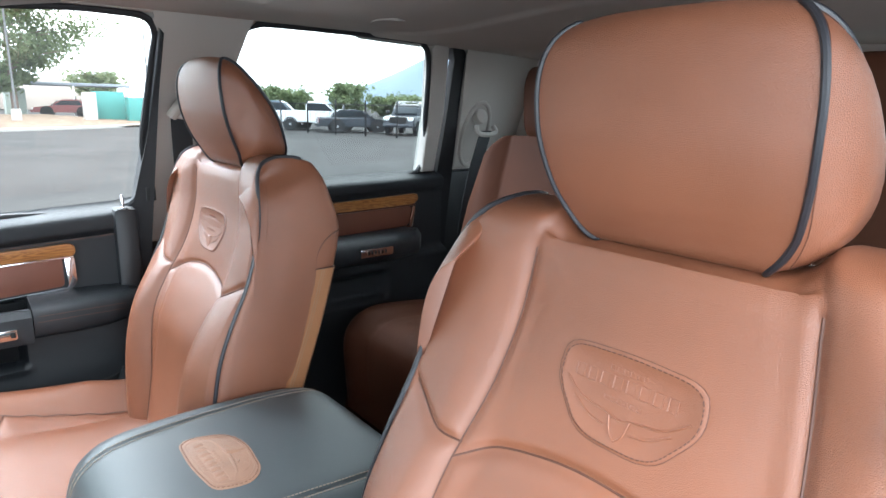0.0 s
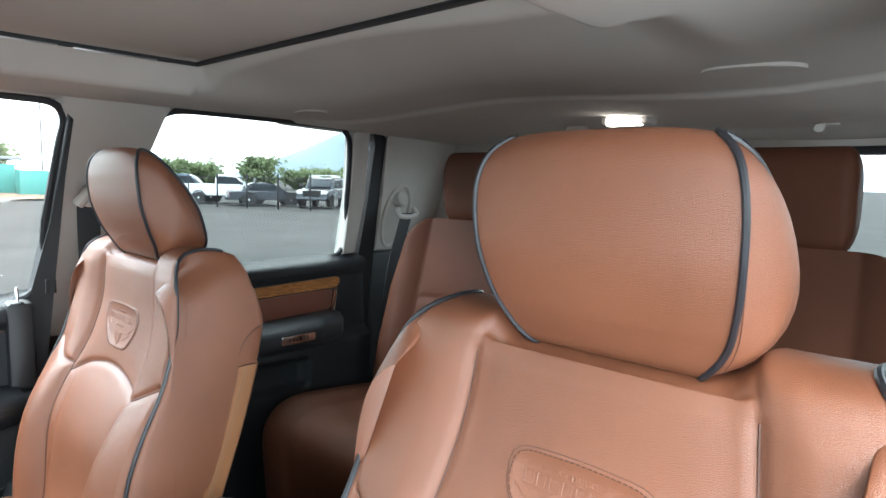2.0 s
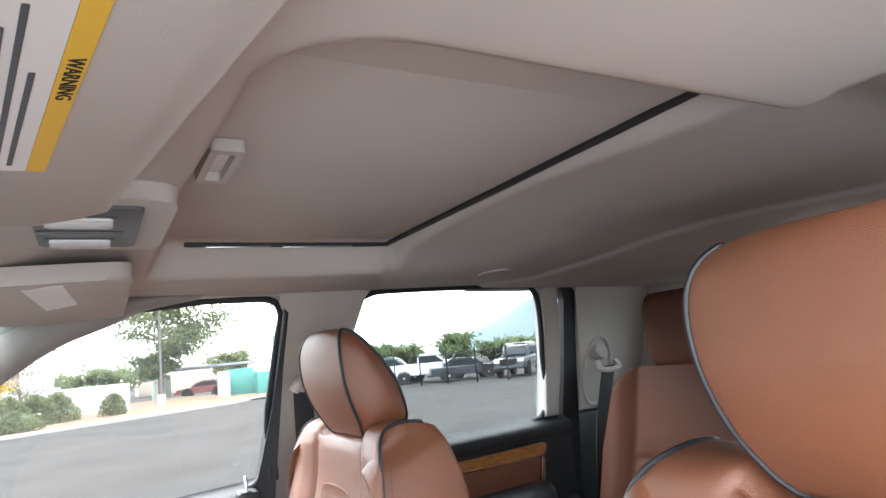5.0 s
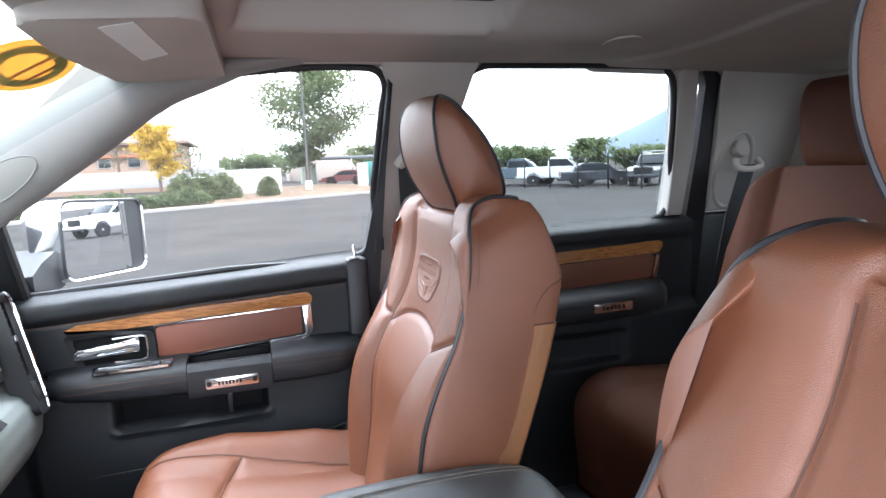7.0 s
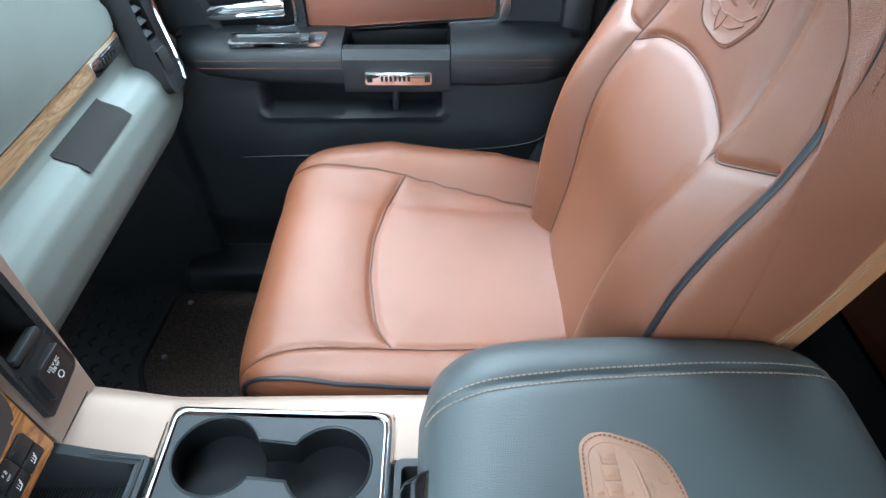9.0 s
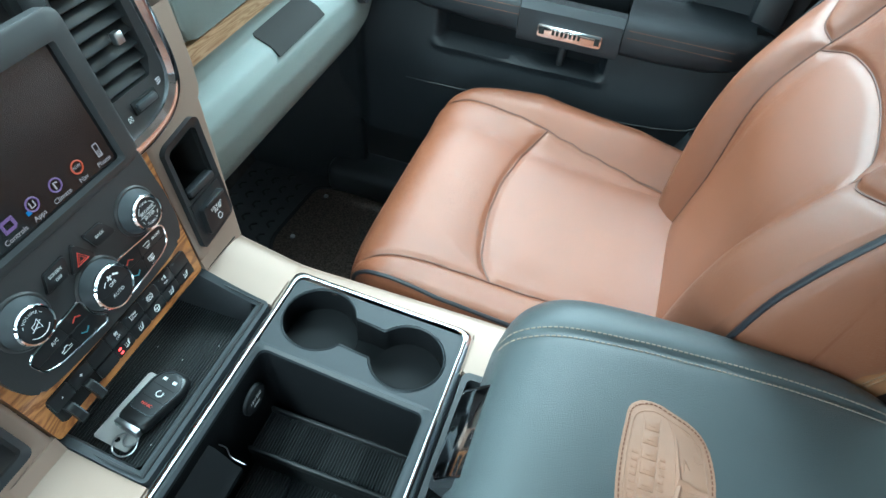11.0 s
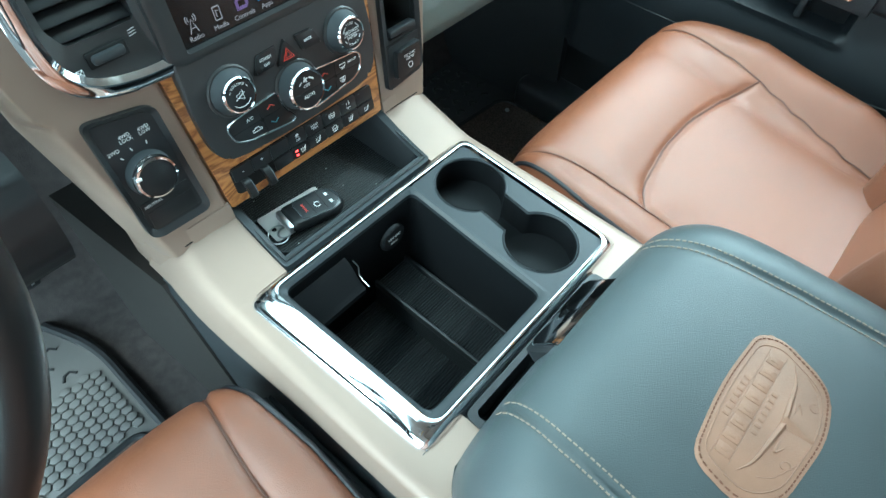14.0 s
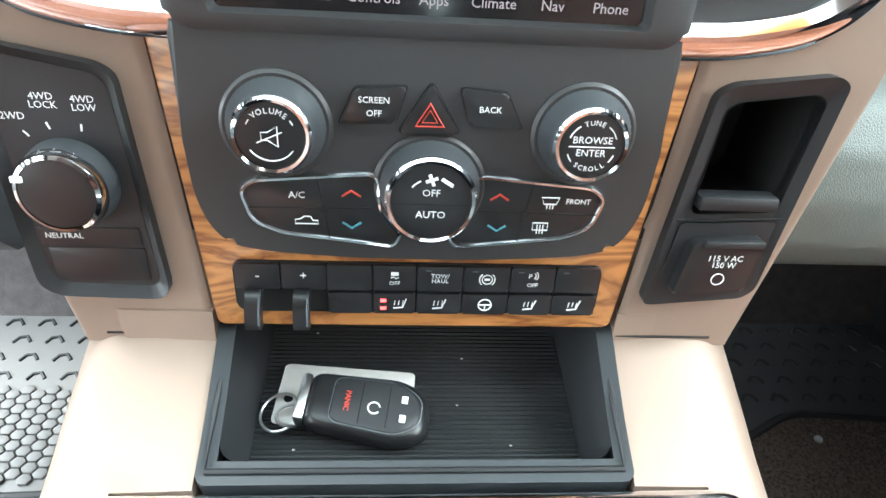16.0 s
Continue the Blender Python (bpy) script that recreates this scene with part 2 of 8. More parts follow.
LEATHER = mat("saddle_leather", (0.190, 0.0690, 0.0340), 0.36, 0, 700, 0.30, vary=0.12, blotch=7, cells=True, roughvary=0.25, spec=0.72)
LEATHER_TAN = mat("tan_leather", (0.30, 0.135, 0.060), 0.40, 0, 900, 0.22, vary=0.10, blotch=7, cells=True, roughvary=0.2)
# leather darkened to draw the shade in seam grooves; also used for some stitching
SEAM = mat("seam_shadow_leather", (0.085, 0.035, 0.022), 0.6, 0, 900, 0.2)
# seat leather darkened for the rear: the cabin's shade is in its base colour
LEATHER_REAR_SHADED = mat("shaded_rear_leather", (0.076, 0.028, 0.0155), 0.55, 0, 900, 0.22, vary=0.10, blotch=7, cells=True, roughvary=0.2, spec=0.12)
PIPING = mat("black_piping", (0.018, 0.018, 0.022), 0.4, 0, 1200, 0.2)
PATCH = mat("tan_patch_leather", (0.30, 0.160, 0.100), 0.50, 0, 900, 0.25, vary=0.12, blotch=30, cells=True)
THREAD = mat("tan_thread", (0.27, 0.185, 0.125), 0.8)
THREAD_RED = mat("brown_thread", (0.16, 0.065, 0.035), 0.8)
VINYL = mat("black_vinyl", (0.0105, 0.0128, 0.016), 0.5, 0, 700, 0.35, vary=0.15, cells=True)
VINYL_SOFT = mat("lid_vinyl", (0.060, 0.070, 0.073), 0.41, 0, 620, 0.19, vary=0.14, cells=True)
PLASTIC = mat("dark_plastic", (0.014, 0.015, 0.017), 0.48, 0, 1500, 0.12)
GREY_PLASTIC = mat("grey_plastic", (0.068, 0.078, 0.088), 0.42, 0, 1500, 0.12)
BIN = mat("bin_plastic", (0.006, 0.0065, 0.0075), 0.5, 0, 1500, 0.15, spec=0.15)
CUP = mat("cup_plastic", (0.006, 0.0065, 0.0075), 0.55, 0, 1500, 0.1, spec=0.15)
RIBBED = mat("ribbed_rubber", (0.013, 0.0145, 0.016), 0.42, 0, 900, 0.2, spec=0.4)
BEZEL = mat("stack_plastic", (0.030, 0.030, 0.031), 0.38, 0, 1800, 0.1)
BUTTON = mat("button_plastic", (0.012, 0.012, 0.013), 0.32)
KNOB = mat("knob_grey", (0.034, 0.038, 0.042), 0.5, 0.0)
CONSOLE_GREY = mat("console_grey", (0.026, 0.030, 0.034), 0.48, 0, 1500, 0.12, spec=0.35)
WHEEL_LEATHER = mat("wheel_leather", (0.011, 0.011, 0.012), 0.34, 0, 1600, 0.10)
THREAD_DULL = mat("dull_thread", (0.24, 0.19, 0.15), 0.8)
RUBBER = mat("black_rubber", (0.012, 0.012, 0.014), 0.6)
CHROME = mat("chrome", (0.82, 0.83, 0.86), 0.07, 1.0, roughvary=0.3)
SATIN = mat("champagne_paint", (0.285, 0.213, 0.170), 0.45, 0.2, 2500, 0.06, vary=0.06, spec=0.25)
HEADLINER = mat("headliner_cloth", (0.46, 0.42, 0.385), 0.95, 0, 1400, 0.35, vary=0.04, spec=0.1)
# pillar plastic in a darker copy, shade painted in for the windscreen pillars
PILLAR_SHADED = mat("shaded_pillar_trim", (0.27, 0.265, 0.255), 0.6, 0, 1500, 0.15, vary=0.05, spec=0.3)
PILLAR = mat("pillar_trim", (0.45, 0.42, 0.385), 0.6, 0, 1500, 0.15, vary=0.04, spec=0.3)
FOOTWELL = mat("brown_grey_plastic", (0.030, 0.0265, 0.025), 0.6, 0, 1200, 0.2, vary=0.15, spec=0.3)
CARPET = mat("charcoal_carpet", (0.054, 0.046, 0.045), 0.95, 0, 500, 0.9, vary=0.25, blotch=60)
MAT_PILE = mat("brown_mat_pile", (0.075, 0.055, 0.045), 0.95, 0, 380, 1.0, vary=0.7, blotch=260)
# one mat rubber in two tones: shaded passenger side, doorway-lit driver side
MAT_SHADED = mat("shaded_mat_rubber", (0.045, 0.047, 0.05), 0.6, 0, 600, 0.2)
MAT_LIT = mat("lit_mat_rubber", (0.140, 0.134, 0.129), 0.6, 0, 600, 0.2)
WOOD = wood("walnut_stack", (0.50, 0.225, 0.070), (0.22, 0.080, 0.024), (7, 9, 26))
WOOD_DOOR = wood("walnut_door", (0.42, 0.185, 0.055), (0.20, 0.075, 0.022), (10, 5, 60))
WOOD_DASH = wood("walnut_dash", (0.50, 0.36, 0.22), (0.30, 0.18, 0.09), (6, 10, 60))
DASH = mat("dash_grey", (0.185, 0.215, 0.208), 0.5, 0, 600, 0.3, vary=0.1, cells=True)
INSERT = mat("door_leather", (0.17, 0.060, 0.036), 0.45, 0, 900, 0.2, cells=True)
BELT = mat("belt_webbing", (0.018, 0.02, 0.023), 0.7, 0, 900, 0.5)
STEEL = mat("steel", (0.55, 0.55, 0.56), 0.28, 1.0)
SCREEN_GLASS = pane("windscreen_glass", (0.66, 0.70, 0.68), 0.03)
GLASS = pane("clear_glass", (0.97, 0.98, 0.97), 0.03)
TINT = pane("tinted_glass", (0.82, 0.86, 0.86), 0.04)
# faint white veil mixed into the pane to imitate haze and low contrast outside
_veil = GLASS.node_tree.nodes
_film, _mix = _veil.new("ShaderNodeBsdfTranslucent"), _veil.new("ShaderNodeMixShader")
_film.inputs[0].default_value, _mix.inputs[0].default_value = (0.9, 0.92, 0.92, 1), 0.004
GLASS.node_tree.links.new(_veil["Mix Shader"].outputs[0], _mix.inputs[1])
GLASS.node_tree.links.new(_film.outputs[0], _mix.inputs[2])
GLASS.node_tree.links.new(_mix.outputs[0], _veil["Material Output"].inputs[0])
MIRROR = mat("mirror_glass", (0.92, 0.93, 0.94), 0.0, 1.0, vary=0, roughvary=0)
WHITE_INK = mat("white_print", (0.78, 0.80, 0.80), 0.6)
RED_INK = mat("red_print", (0.62, 0.06, 0.04), 0.5)
BLUE_INK = mat("blue_print", (0.10, 0.30, 0.38), 0.5)
# near-black for joints and print, and for shade painted in recesses and vents
GAP = mat("gap_shade_and_print", (0.006, 0.006, 0.006), 0.8)
CARD = mat("white_card", (0.72, 0.70, 0.68), 0.55)


# ---- cab shell ----
def side_x(z):
    """The side glass leans in towards the roof."""
    return 0.82 - 0.36 * (z - 1.62)


def roof_z(x, y):
    a = abs(x)
    z = 2.003 - 0.018 * smooth(0.0, 0.40, a) + 0.012 * smooth(0.44, 0.66, a)
    z -= 0.030 * max(0.0, -0.57 - y)
    z -= 0.03 * smooth(0.32, 0.46, y)
    inside = min((0.335 - x) / 0.014, (x + 0.408) / 0.014, (y + 0.165) / 0.014, (0.230 - y) / 0.014)
    if x < -0.345 and y > 0.167:
        inside = min(inside, (0.063 - math.hypot(x + 0.345, y - 0.167)) / 0.014)
    z += 0.05 * smooth(-1, 1, inside)
    if y < -0.15:
        z += 0.030 * smooth(-0.42, -0.18, y) * smooth(-1, 1, -inside) * (1 - smooth(0.26, 0.40, x)) * smooth(-0.50, -0.40, x)
    z -= 0.007 * smooth(-0.565, -0.578, y)
    return z


roof = single("ceiling", grid(lambda u, v: (-0.76 + 1.52 * u, 0.46 - 1.68 * v, roof_z(-0.76 + 1.52 * u, 0.46 - 1.68 * v)), 200, 210), HEADLINER,
              "warm grey cloth headliner moulded round the sunroof", "headliner", kind="structure", smooth=60)
thick(roof, 0.02)

shade = thing("sunroof_shade", (0, 0.03, 2.038), "closed grey cloth sunroof shade set into the headliner", "sunroof")
part("panel", box((-0.055, 0.03, 2.046), (0.83, 0.42, 0.016), 0.005), HEADLINER, shade)
part("seal", tube([(0.318, 0.19, 2.034), (0.318, -0.146, 2.034), (-0.385, -0.146, 2.034)], 0.0042, 8), RUBBER, shade, "black rubber edge seal")
part("rail", join(box((0.317, 0.11, 2.030), (0.003, 0.10, 0.003), 0.001), box((0.317, -0.02, 2.030), (0.003, 0.12, 0.003), 0.001)), STEEL, shade, "thin metal guide rail")
pull = part("pull", ring(rrect(-0.050, -0.015, 0.050, 0.015, 0.005), rrect(-0.040, -0.008, 0.040, 0.008, 0.003), frame_at((-0.085, 0.208, 2.037), (-1, 0, 0), (0, 1, 0)), 0, 0.012), PILLAR, shade, "grey plastic finger pull")
part("recess", box((-0.085, 0.208, 2.036), (0.084, 0.018, 0.003), 0.001), CARD, pull)


def roof_speaker(x, turn):
    sp = thing("roof_speaker", (x, -0.42, 1.985), "flush grey oval speaker cover in the headliner", "speaker", "headliner speakers")
    m = pose(x, -0.42, roof_z(x, -0.42) - 0.002, 180, 0, turn)
    oval = [(0.055 * math.cos(w), 0.034 * math.sin(w)) for w in (2 * math.pi * k / 36 for k in range(36))]
    inner = [(p * 0.86, q * 0.80) for p, q in oval]
    part("rim", ring(oval, inner, m, -0.004, 0.0004, 0.0), HEADLINER, sp)
    part("grille", prism(inner, m, -0.003, 0.0002), HEADLINER, sp)


roof_speaker(0.385, -20)
roof_speaker(-0.47, 20)

dome = thing("dome_lamp", (-0.125, -0.80, 1.985), "lit rear dome lamp with clear lens", "lamp")
part("housing", box((-0.125, -0.815, 1.984), (0.10, 0.05, 0.03), 0.008), PILLAR, dome)
part("lens", box((-0.125, -0.797, 1.975), (0.070, 0.026, 0.015), 0.004), glow("lamp_lens", (1.0, 0.90, 0.78), 4.0), dome, "lit clear lens")
for hx in (0.06, -0.44):
    hook = thing("coat_hook", (hx, -0.93, 1.972), "small grey plastic coat hook on the rear header", "hook", "coat hooks")
    part("base", box((hx, -0.93, 1.975), (0.05, 0.03, 0.022), 0.008), PILLAR, hook)
    part("peg", tube([(hx, -0.92, 1.968), (hx, -0.90, 1.955), (hx, -0.89, 1.958)], [0.007, 0.006, 0.008], 8), PILLAR, hook)

# rear wall with its window
m_rear = frame_at((0, -1.2, 0), (-1, 0, 0), (0, 0, 1))
rear_in = rrect(-0.60, 1.60, 0.60, 1.935, 0.05)
rear_out = rrect(-0.80, 0.78, 0.80, 1.99, 0.02)
single("wall_rear", ring(rear_out, rear_in, m_rear, -0.05, 0.0), PILLAR, "grey rear cab wall panel round the back window", "wall", kind="structure")
win = thing("window_rear", (0, -1.22, 1.6), "rear cab window of tinted glass in a black gasket", "window", kind="structure")
part("gasket", tube([m_rear @ Vector((*p, 0.0)) for p in rear_in], 0.010, 8, closed=True), RUBBER, win)
glass = part("glass", prism(rear_in, m_rear, -0.03, -0.026), TINT, win)
glass.visible_shadow = False

# right-hand side: window outlines as (y, z)
FRONT_WIN = [(0.84, 1.545), (0.72, 1.548), (0.30, 1.572), (-0.005, 1.582), (-0.030, 1.75), (-0.046, 1.90), (-0.052, 1.955), (-0.030, 1.984), (0.03, 1.989),
             (0.122, 1.988), (0.263, 1.974), (0.389, 1.938), (0.476, 1.888), (0.60, 1.80), (0.75, 1.66)]
REAR_WIN = [(-0.20, 1.598), (-0.50, 1.606), (-0.822, 1.618), (-0.806, 1.80), (-0.775, 1.94), (-0.745, 1.982), (-0.70, 1.992), (-0.35, 1.995), (-0.26, 1.988), (-0.225, 1.955), (-0.20, 1.88)]


def on_side(p, d=0.0, side=1):
    return Vector((side * (side_x(max(p[1], 1.45)) - d), p[0], p[1]))


def side_glass(name, outline, material, label, side=1):
    w = thing(name, on_side(outline[0], 0, side), label, "window", kind="structure")
    pts = spline([(*p, 0) for p in outline], 5, closed=True)
    loop = [on_side((p.x, p.y), -0.018, side) for p in pts]
    g = part("glass", loft([loop, [p + Vector((side * 0.004, 0, 0)) for p in loop]]), material, w)
    g.visible_shadow = False
    part("gasket", tube([on_side((p.x, p.y), 0.0, side) for p in pts], 0.008, 8, closed=True), RUBBER, w, "black rubber gasket")
    return w


side_glass("window_1", FRONT_WIN, GLASS, "clear front passenger window with a curved top")
side_glass("window_2", REAR_WIN, TINT, "lightly tinted rear passenger window")


def pillar(name, outline, d0, d1, material, label, side=1, r=0.012):
    """A trim panel that follows the side's lean; outline as (y, z)."""
    bm = bmesh.new()
    lo = [bm.verts.new(on_side(p, d0, side)) for p in outline]
    hi = [bm.verts.new(on_side(p, d1, side)) for p in outline]
    n = len(outline)
    bm.faces.new(lo)
    f = bm.faces.new(hi)
    for i in range(n):
        bm.faces.new((lo[i], lo[(i + 1) % n], hi[(i + 1) % n], hi[i]))
    bmesh.ops.bevel(bm, geom=list(f.edges), offset=r, segments=3, affect="EDGES", profile=0.5)
    bmesh.ops.recalc_face_normals(bm, faces=bm.faces)
    return single(name, from_bm(bm), material, label, "pillar trim", kind="structure")


pillar("trim_b_pillar", [(-0.030, 2.006), (-0.052, 1.985), (-0.066, 1.955), (-0.045, 1.60), (-0.03, 1.48), (-0.20, 1.48), (-0.205, 1.60), (-0.212, 1.90), (-0.235, 1.975), (-0.27, 2.0)], -0.04, 0.012, PILLAR, "grey plastic trim of the middle roof pillar", r=0.01)
pillar("seal_front_door", [(-0.055, 1.965), (-0.036, 1.75), (-0.012, 1.585), (0.02, 1.50), (0.02, 0.95), (-0.03, 0.95), (-0.03, 1.48), (-0.042, 1.60), (-0.066, 1.955)], -0.03, 0.02, RUBBER, "black rubber door seal along the pillar", r=0.006)
pillar("trim_rear_door_edge", [(-0.79, 2.0), (-0.772, 1.975), (-0.812, 1.80), (-0.832, 1.618), (-0.885, 1.618), (-0.865, 1.80), (-0.83, 1.985)], -0.03, 0.012, PILLAR, "grey trim strip on the rear door frame", r=0.006)
pillar("seal_rear_door", [(-0.83, 2.0), (-0.87, 1.95), (-0.885, 1.80), (-0.90, 1.62), (-0.90, 0.95), (-0.945, 0.95), (-0.945, 1.62), (-0.93, 1.80), (-0.905, 1.97), (-0.87, 2.0)], -0.03, 0.004, RUBBER, "wide black rubber seal behind the rear door", r=0.006)
pillar("trim_c_pillar", [(-0.875, 2.01), (-0.908, 1.97), (-0.935, 1.80), (-0.95, 1.62), (-1.22, 1.62), (-1.22, 2.01)], -0.05, 0.014, PILLAR, "light grey trim of the rear roof pillar", r=0.012)
pillar("trim_c_lower", [(-0.945, 1.615), (-0.945, 0.80), (-1.22, 0.80), (-1.22, 1.615)], -0.05, 0.006, PLASTIC, "black lower trim behind the rear door", r=0.01)

pillar("trim_roof_rail", [(-0.06, 1.992), (0.03, 1.994), (0.122, 1.993), (0.263, 1.979), (0.389, 1.943), (0.476, 1.893), (0.60, 1.805), (0.66, 1.80), (0.62, 1.90), (0.46, 2.03), (-0.06, 2.03)], -0.03, 0.010, PILLAR, "grey roof rail trim above the front window", r=0.005)

# outer side skins that close the cab
single("wall_right", grid(lambda u, v: (0.90 + 0.02 * math.sin(v * 3), 1.45 - 2.75 * u, 0.55 + 0.98 * v), 10, 6), PLASTIC, "outer steel side of the cab below the windows", "wall", kind="structure")
single("wall_left_rear", grid(lambda u, v: (-0.86, -0.2 - 1.05 * u, 0.55 + 1.03 * v), 10, 6), PLASTIC, "dark inner side of the rear cab", "wall", kind="structure")
pillar("trim_left_rear", [(-0.80, 2.0), (-0.83, 1.60), (-1.22, 1.60), (-1.22, 2.0)], -0.05, 0.01, PILLAR, "grey trim of the driver side rear pillar", side=-1)
pillar("trim_left_middle", [(-0.10, 2.0), (-0.10, 0.80), (-0.24, 0.80), (-0.24, 2.0)], -0.05, 0.01, PILLAR, "grey trim of the driver side middle pillar", side=-1)
side_glass("window_3", REAR_WIN, TINT, "tinted rear window on the driver side", side=-1)

# belt guide on the rear pillar
guide = thing("seat_belt", (0.715, -1.01, 1.75), "dark seat belt hanging from a grey shoulder guide", "seat belt")
rec = [on_side((-1.01 + 0.052 * math.cos(w), 1.745 + 0.088 * math.sin(w) * (1 if math.sin(w) > 0 else 1.25)), 0.014) for w in (2 * math.pi * k / 28 for k in range(28))]
part("surround", tube(rec, 0.007, 8, closed=True), PILLAR, guide, "raised grey surround")
part("knob", turned([(0.001, 0), (0.021, 0), (0.024, 0.014), (0.022, 0.026), (0.012, 0.032), (0.001, 0.033)], frame_at((0.748, -1.005, 1.785), (0, -1, 0), (0.3, 0, 1)), 24), PILLAR, guide, "round grey guide cap")
part("loop", tube(spline([(0.712, -1.04, 1.762), (0.700, -1.042, 1.742), (0.700, -1.006, 1.736), (0.700, -0.968, 1.742), (0.712, -0.972, 1.762)], 5), 0.0085, 8), PILLAR, guide, "grey belt loop")
part("webbing", loft([[(x, y0 - w, z) for w, x in ((-0.024, x0), (0.024, x0), (0.024, x0 + 0.002), (-0.024, x0 + 0.002))] for z, x0, y0 in ((1.748, 0.698, -1.000), (1.62, 0.706, -0.962), (1.52, 0.712, -0.945), (1.38, 0.722, -0.935), (1.20, 0.730, -0.930))]), BELT, guide, "dark woven belt")
anchor = thing("belt_anchor", (0.70, -0.10, 1.80), "grey upper belt anchor on the middle pillar", "seat belt")
part("cover", tube(spline([(0.735, -0.115, 1.815), (0.715, -0.10, 1.815), (0.705, -0.085, 1.80), (0.712, -0.075, 1.785)], 5), [0.012] * 16, 10), PILLAR, anchor)
part("loop", tube(spline([(0.715, -0.12, 1.80), (0.705, -0.10, 1.785), (0.715, -0.08, 1.79)], 5), 0.006, 8), STEEL, anchor)
part("webbing", box((0.745, -0.105, 1.63), (0.003, 0.045, 0.33), 0.001), BELT, anchor)

# floor and firewall
single("floor", grid(lambda u, v: (-0.88 + 1.76 * u, -1.2 + 2.4 * v, 0.79 + 0.10 * smooth(0.18, 0.10, abs(-0.88 + 1.76 * u)) + 0.55 * smooth(1.0, 1.2, -1.2 + 2.4 * v) + 0.004 * noise.noise(Vector((u * 40, v * 50, 0)))), 70, 90), CARPET,
       "charcoal carpet over the cab floor and tunnel", "carpet", kind="structure", smooth=80)
single("wall_firewall", box((0, 1.26, 1.25), (1.80, 0.04, 1.0), 0.01), PLASTIC, "dark firewall behind the dashboard", "wall", kind="structure")
kick = single("kick_panel", loft([[(0.84, y, 0.80), (0.84 - d, y, 0.80), (0.80 - d * 0.6, y, 1.05), (0.80, y, 1.30)] for y, d in ((1.2, 0.05), (0.95, 0.045), (0.80, 0.03), (0.72, 0.01))]), PLASTIC, "dark plastic kick panel beside the footwell", "kick panel", kind="structure")
single("door_sill", box((0.81, 0.0, 0.84), (0.10, 1.6, 0.08), 0.02, 3), PLASTIC, "dark plastic door sill", "sill", kind="structure")


# ---- windscreen ----
def screen_pt(u, v):
    """u across, v from the header down to the dash."""
    y = 0.46 + 0.86 * v - 0.10 * (2 * u - 1) ** 2 * (0.6 + 0.4 * v)
    return ((2 * u - 1) * (0.66 + 0.10 * v), y, 1.985 - 0.43 * v - 0.02 * (2 * u - 1) ** 2)


screen = thing("windscreen", (0, 0.9, 1.75), "raked clear windscreen with sale stickers on the glass", "window", kind="structure")
g = part("glass", grid(screen_pt, 24, 14), SCREEN_GLASS, screen)
g.visible_shadow = False
part("seal", tube([screen_pt(1, k / 10) for k in range(11)], 0.008, 8), RUBBER, screen, "black edge seal")


A_LINE = spline([(0.672, 0.12, 1.998), (0.668, 0.22, 1.990), (0.665, 0.30, 1.972), (0.683, 0.40, 1.952), (0.700, 0.52, 1.885), (0.728, 0.70, 1.775), (0.752, 0.88, 1.665), (0.775, 1.06, 1.545)], 6)
A_WIDE = [(0, 0.006), (1, 0.016), (2, 0.030), (3, 0.050), (4, 0.062), (5, 0.068), (6, 0.070), (7, 0.072)]


def a_pillar_pt(t, a, side=1, out=0.0):
    """A point on the windscreen pillar: t runs 0 to 7 down its length, a round it."""
    f = min(len(A_LINE) - 1.001, max(0.0, t * 6))
    i = int(f)
    p = A_LINE[i].lerp(A_LINE[i + 1], f - i)
    d = (A_LINE[min(i + 2, len(A_LINE) - 1)] - A_LINE[max(i - 1, 0)]).normalized()
    n = Vector((-1, 0, 0))
    c = d.cross(n).normalized()
    q = p + c * (line(A_WIDE, t) + out) * math.cos(a) + n * (0.042 + out) * math.sin(a)
    return Vector((side * q.x, q.y, q.z))


def a_pillar(side):
    return loft([[a_pillar_pt(k / 6, 2 * math.pi * j / 24, side) for j in range(24)] for k in range(43)])


pil = single("trim_a_pillar", a_pillar(1), PILLAR_SHADED, "grey windscreen pillar trim with a small round tweeter cover", "pillar trim", kind="structure")
single("trim_a_pillar_left", a_pillar(-1), PILLAR_SHADED, "grey windscreen pillar trim on the driver side", "pillar trim", kind="structure")
tw = thing("tweeter_cover", (0.69, 0.65, 1.80), "oval grey tweeter grille on the pillar", "speaker")
part("grille", grid(lambda u, v: a_pillar_pt(4.85 + 0.36 * v * math.cos(6.2832 * u), 1.72 + 0.44 * v * math.sin(6.2832 * u), 1, 0.0010), 40, 8), PILLAR_SHADED, tw)
part("rim", tube([a_pillar_pt(4.85 + 0.36 * math.cos(w), 1.72 + 0.44 * math.sin(w), 1, 0.0006) for w in (6.2832 * k / 48 for k in range(48))], 0.0016, 8, closed=True), PILLAR_SHADED, tw)


# ---- passenger doors ----
def sill_z(y):
    return 1.582 - 0.050 * (y - 0.05)


def panel_geo(y0, y1, fn, ny, nz):
    return grid(lambda u, v: fn(y0 + (y1 - y0) * u, v), ny, nz)


def door_face(y, z, zs, low):
    """How far inboard the panel stands at (y, z)."""
    x = 0.800
    x -= 0.012 * math.exp(-((z - (zs - 0.030)) / 0.022) ** 4)
    x += 0.004 * math.exp(-((z - (zs - 0.058)) / 0.004) ** 2)
    x += 0.050 * smooth(zs - 0.012, zs + 0.006, z)
    x -= 0.045 * smooth(1.375, 1.345, z)
    x += 0.018 * smooth(1.25, 1.06, z)
    return x


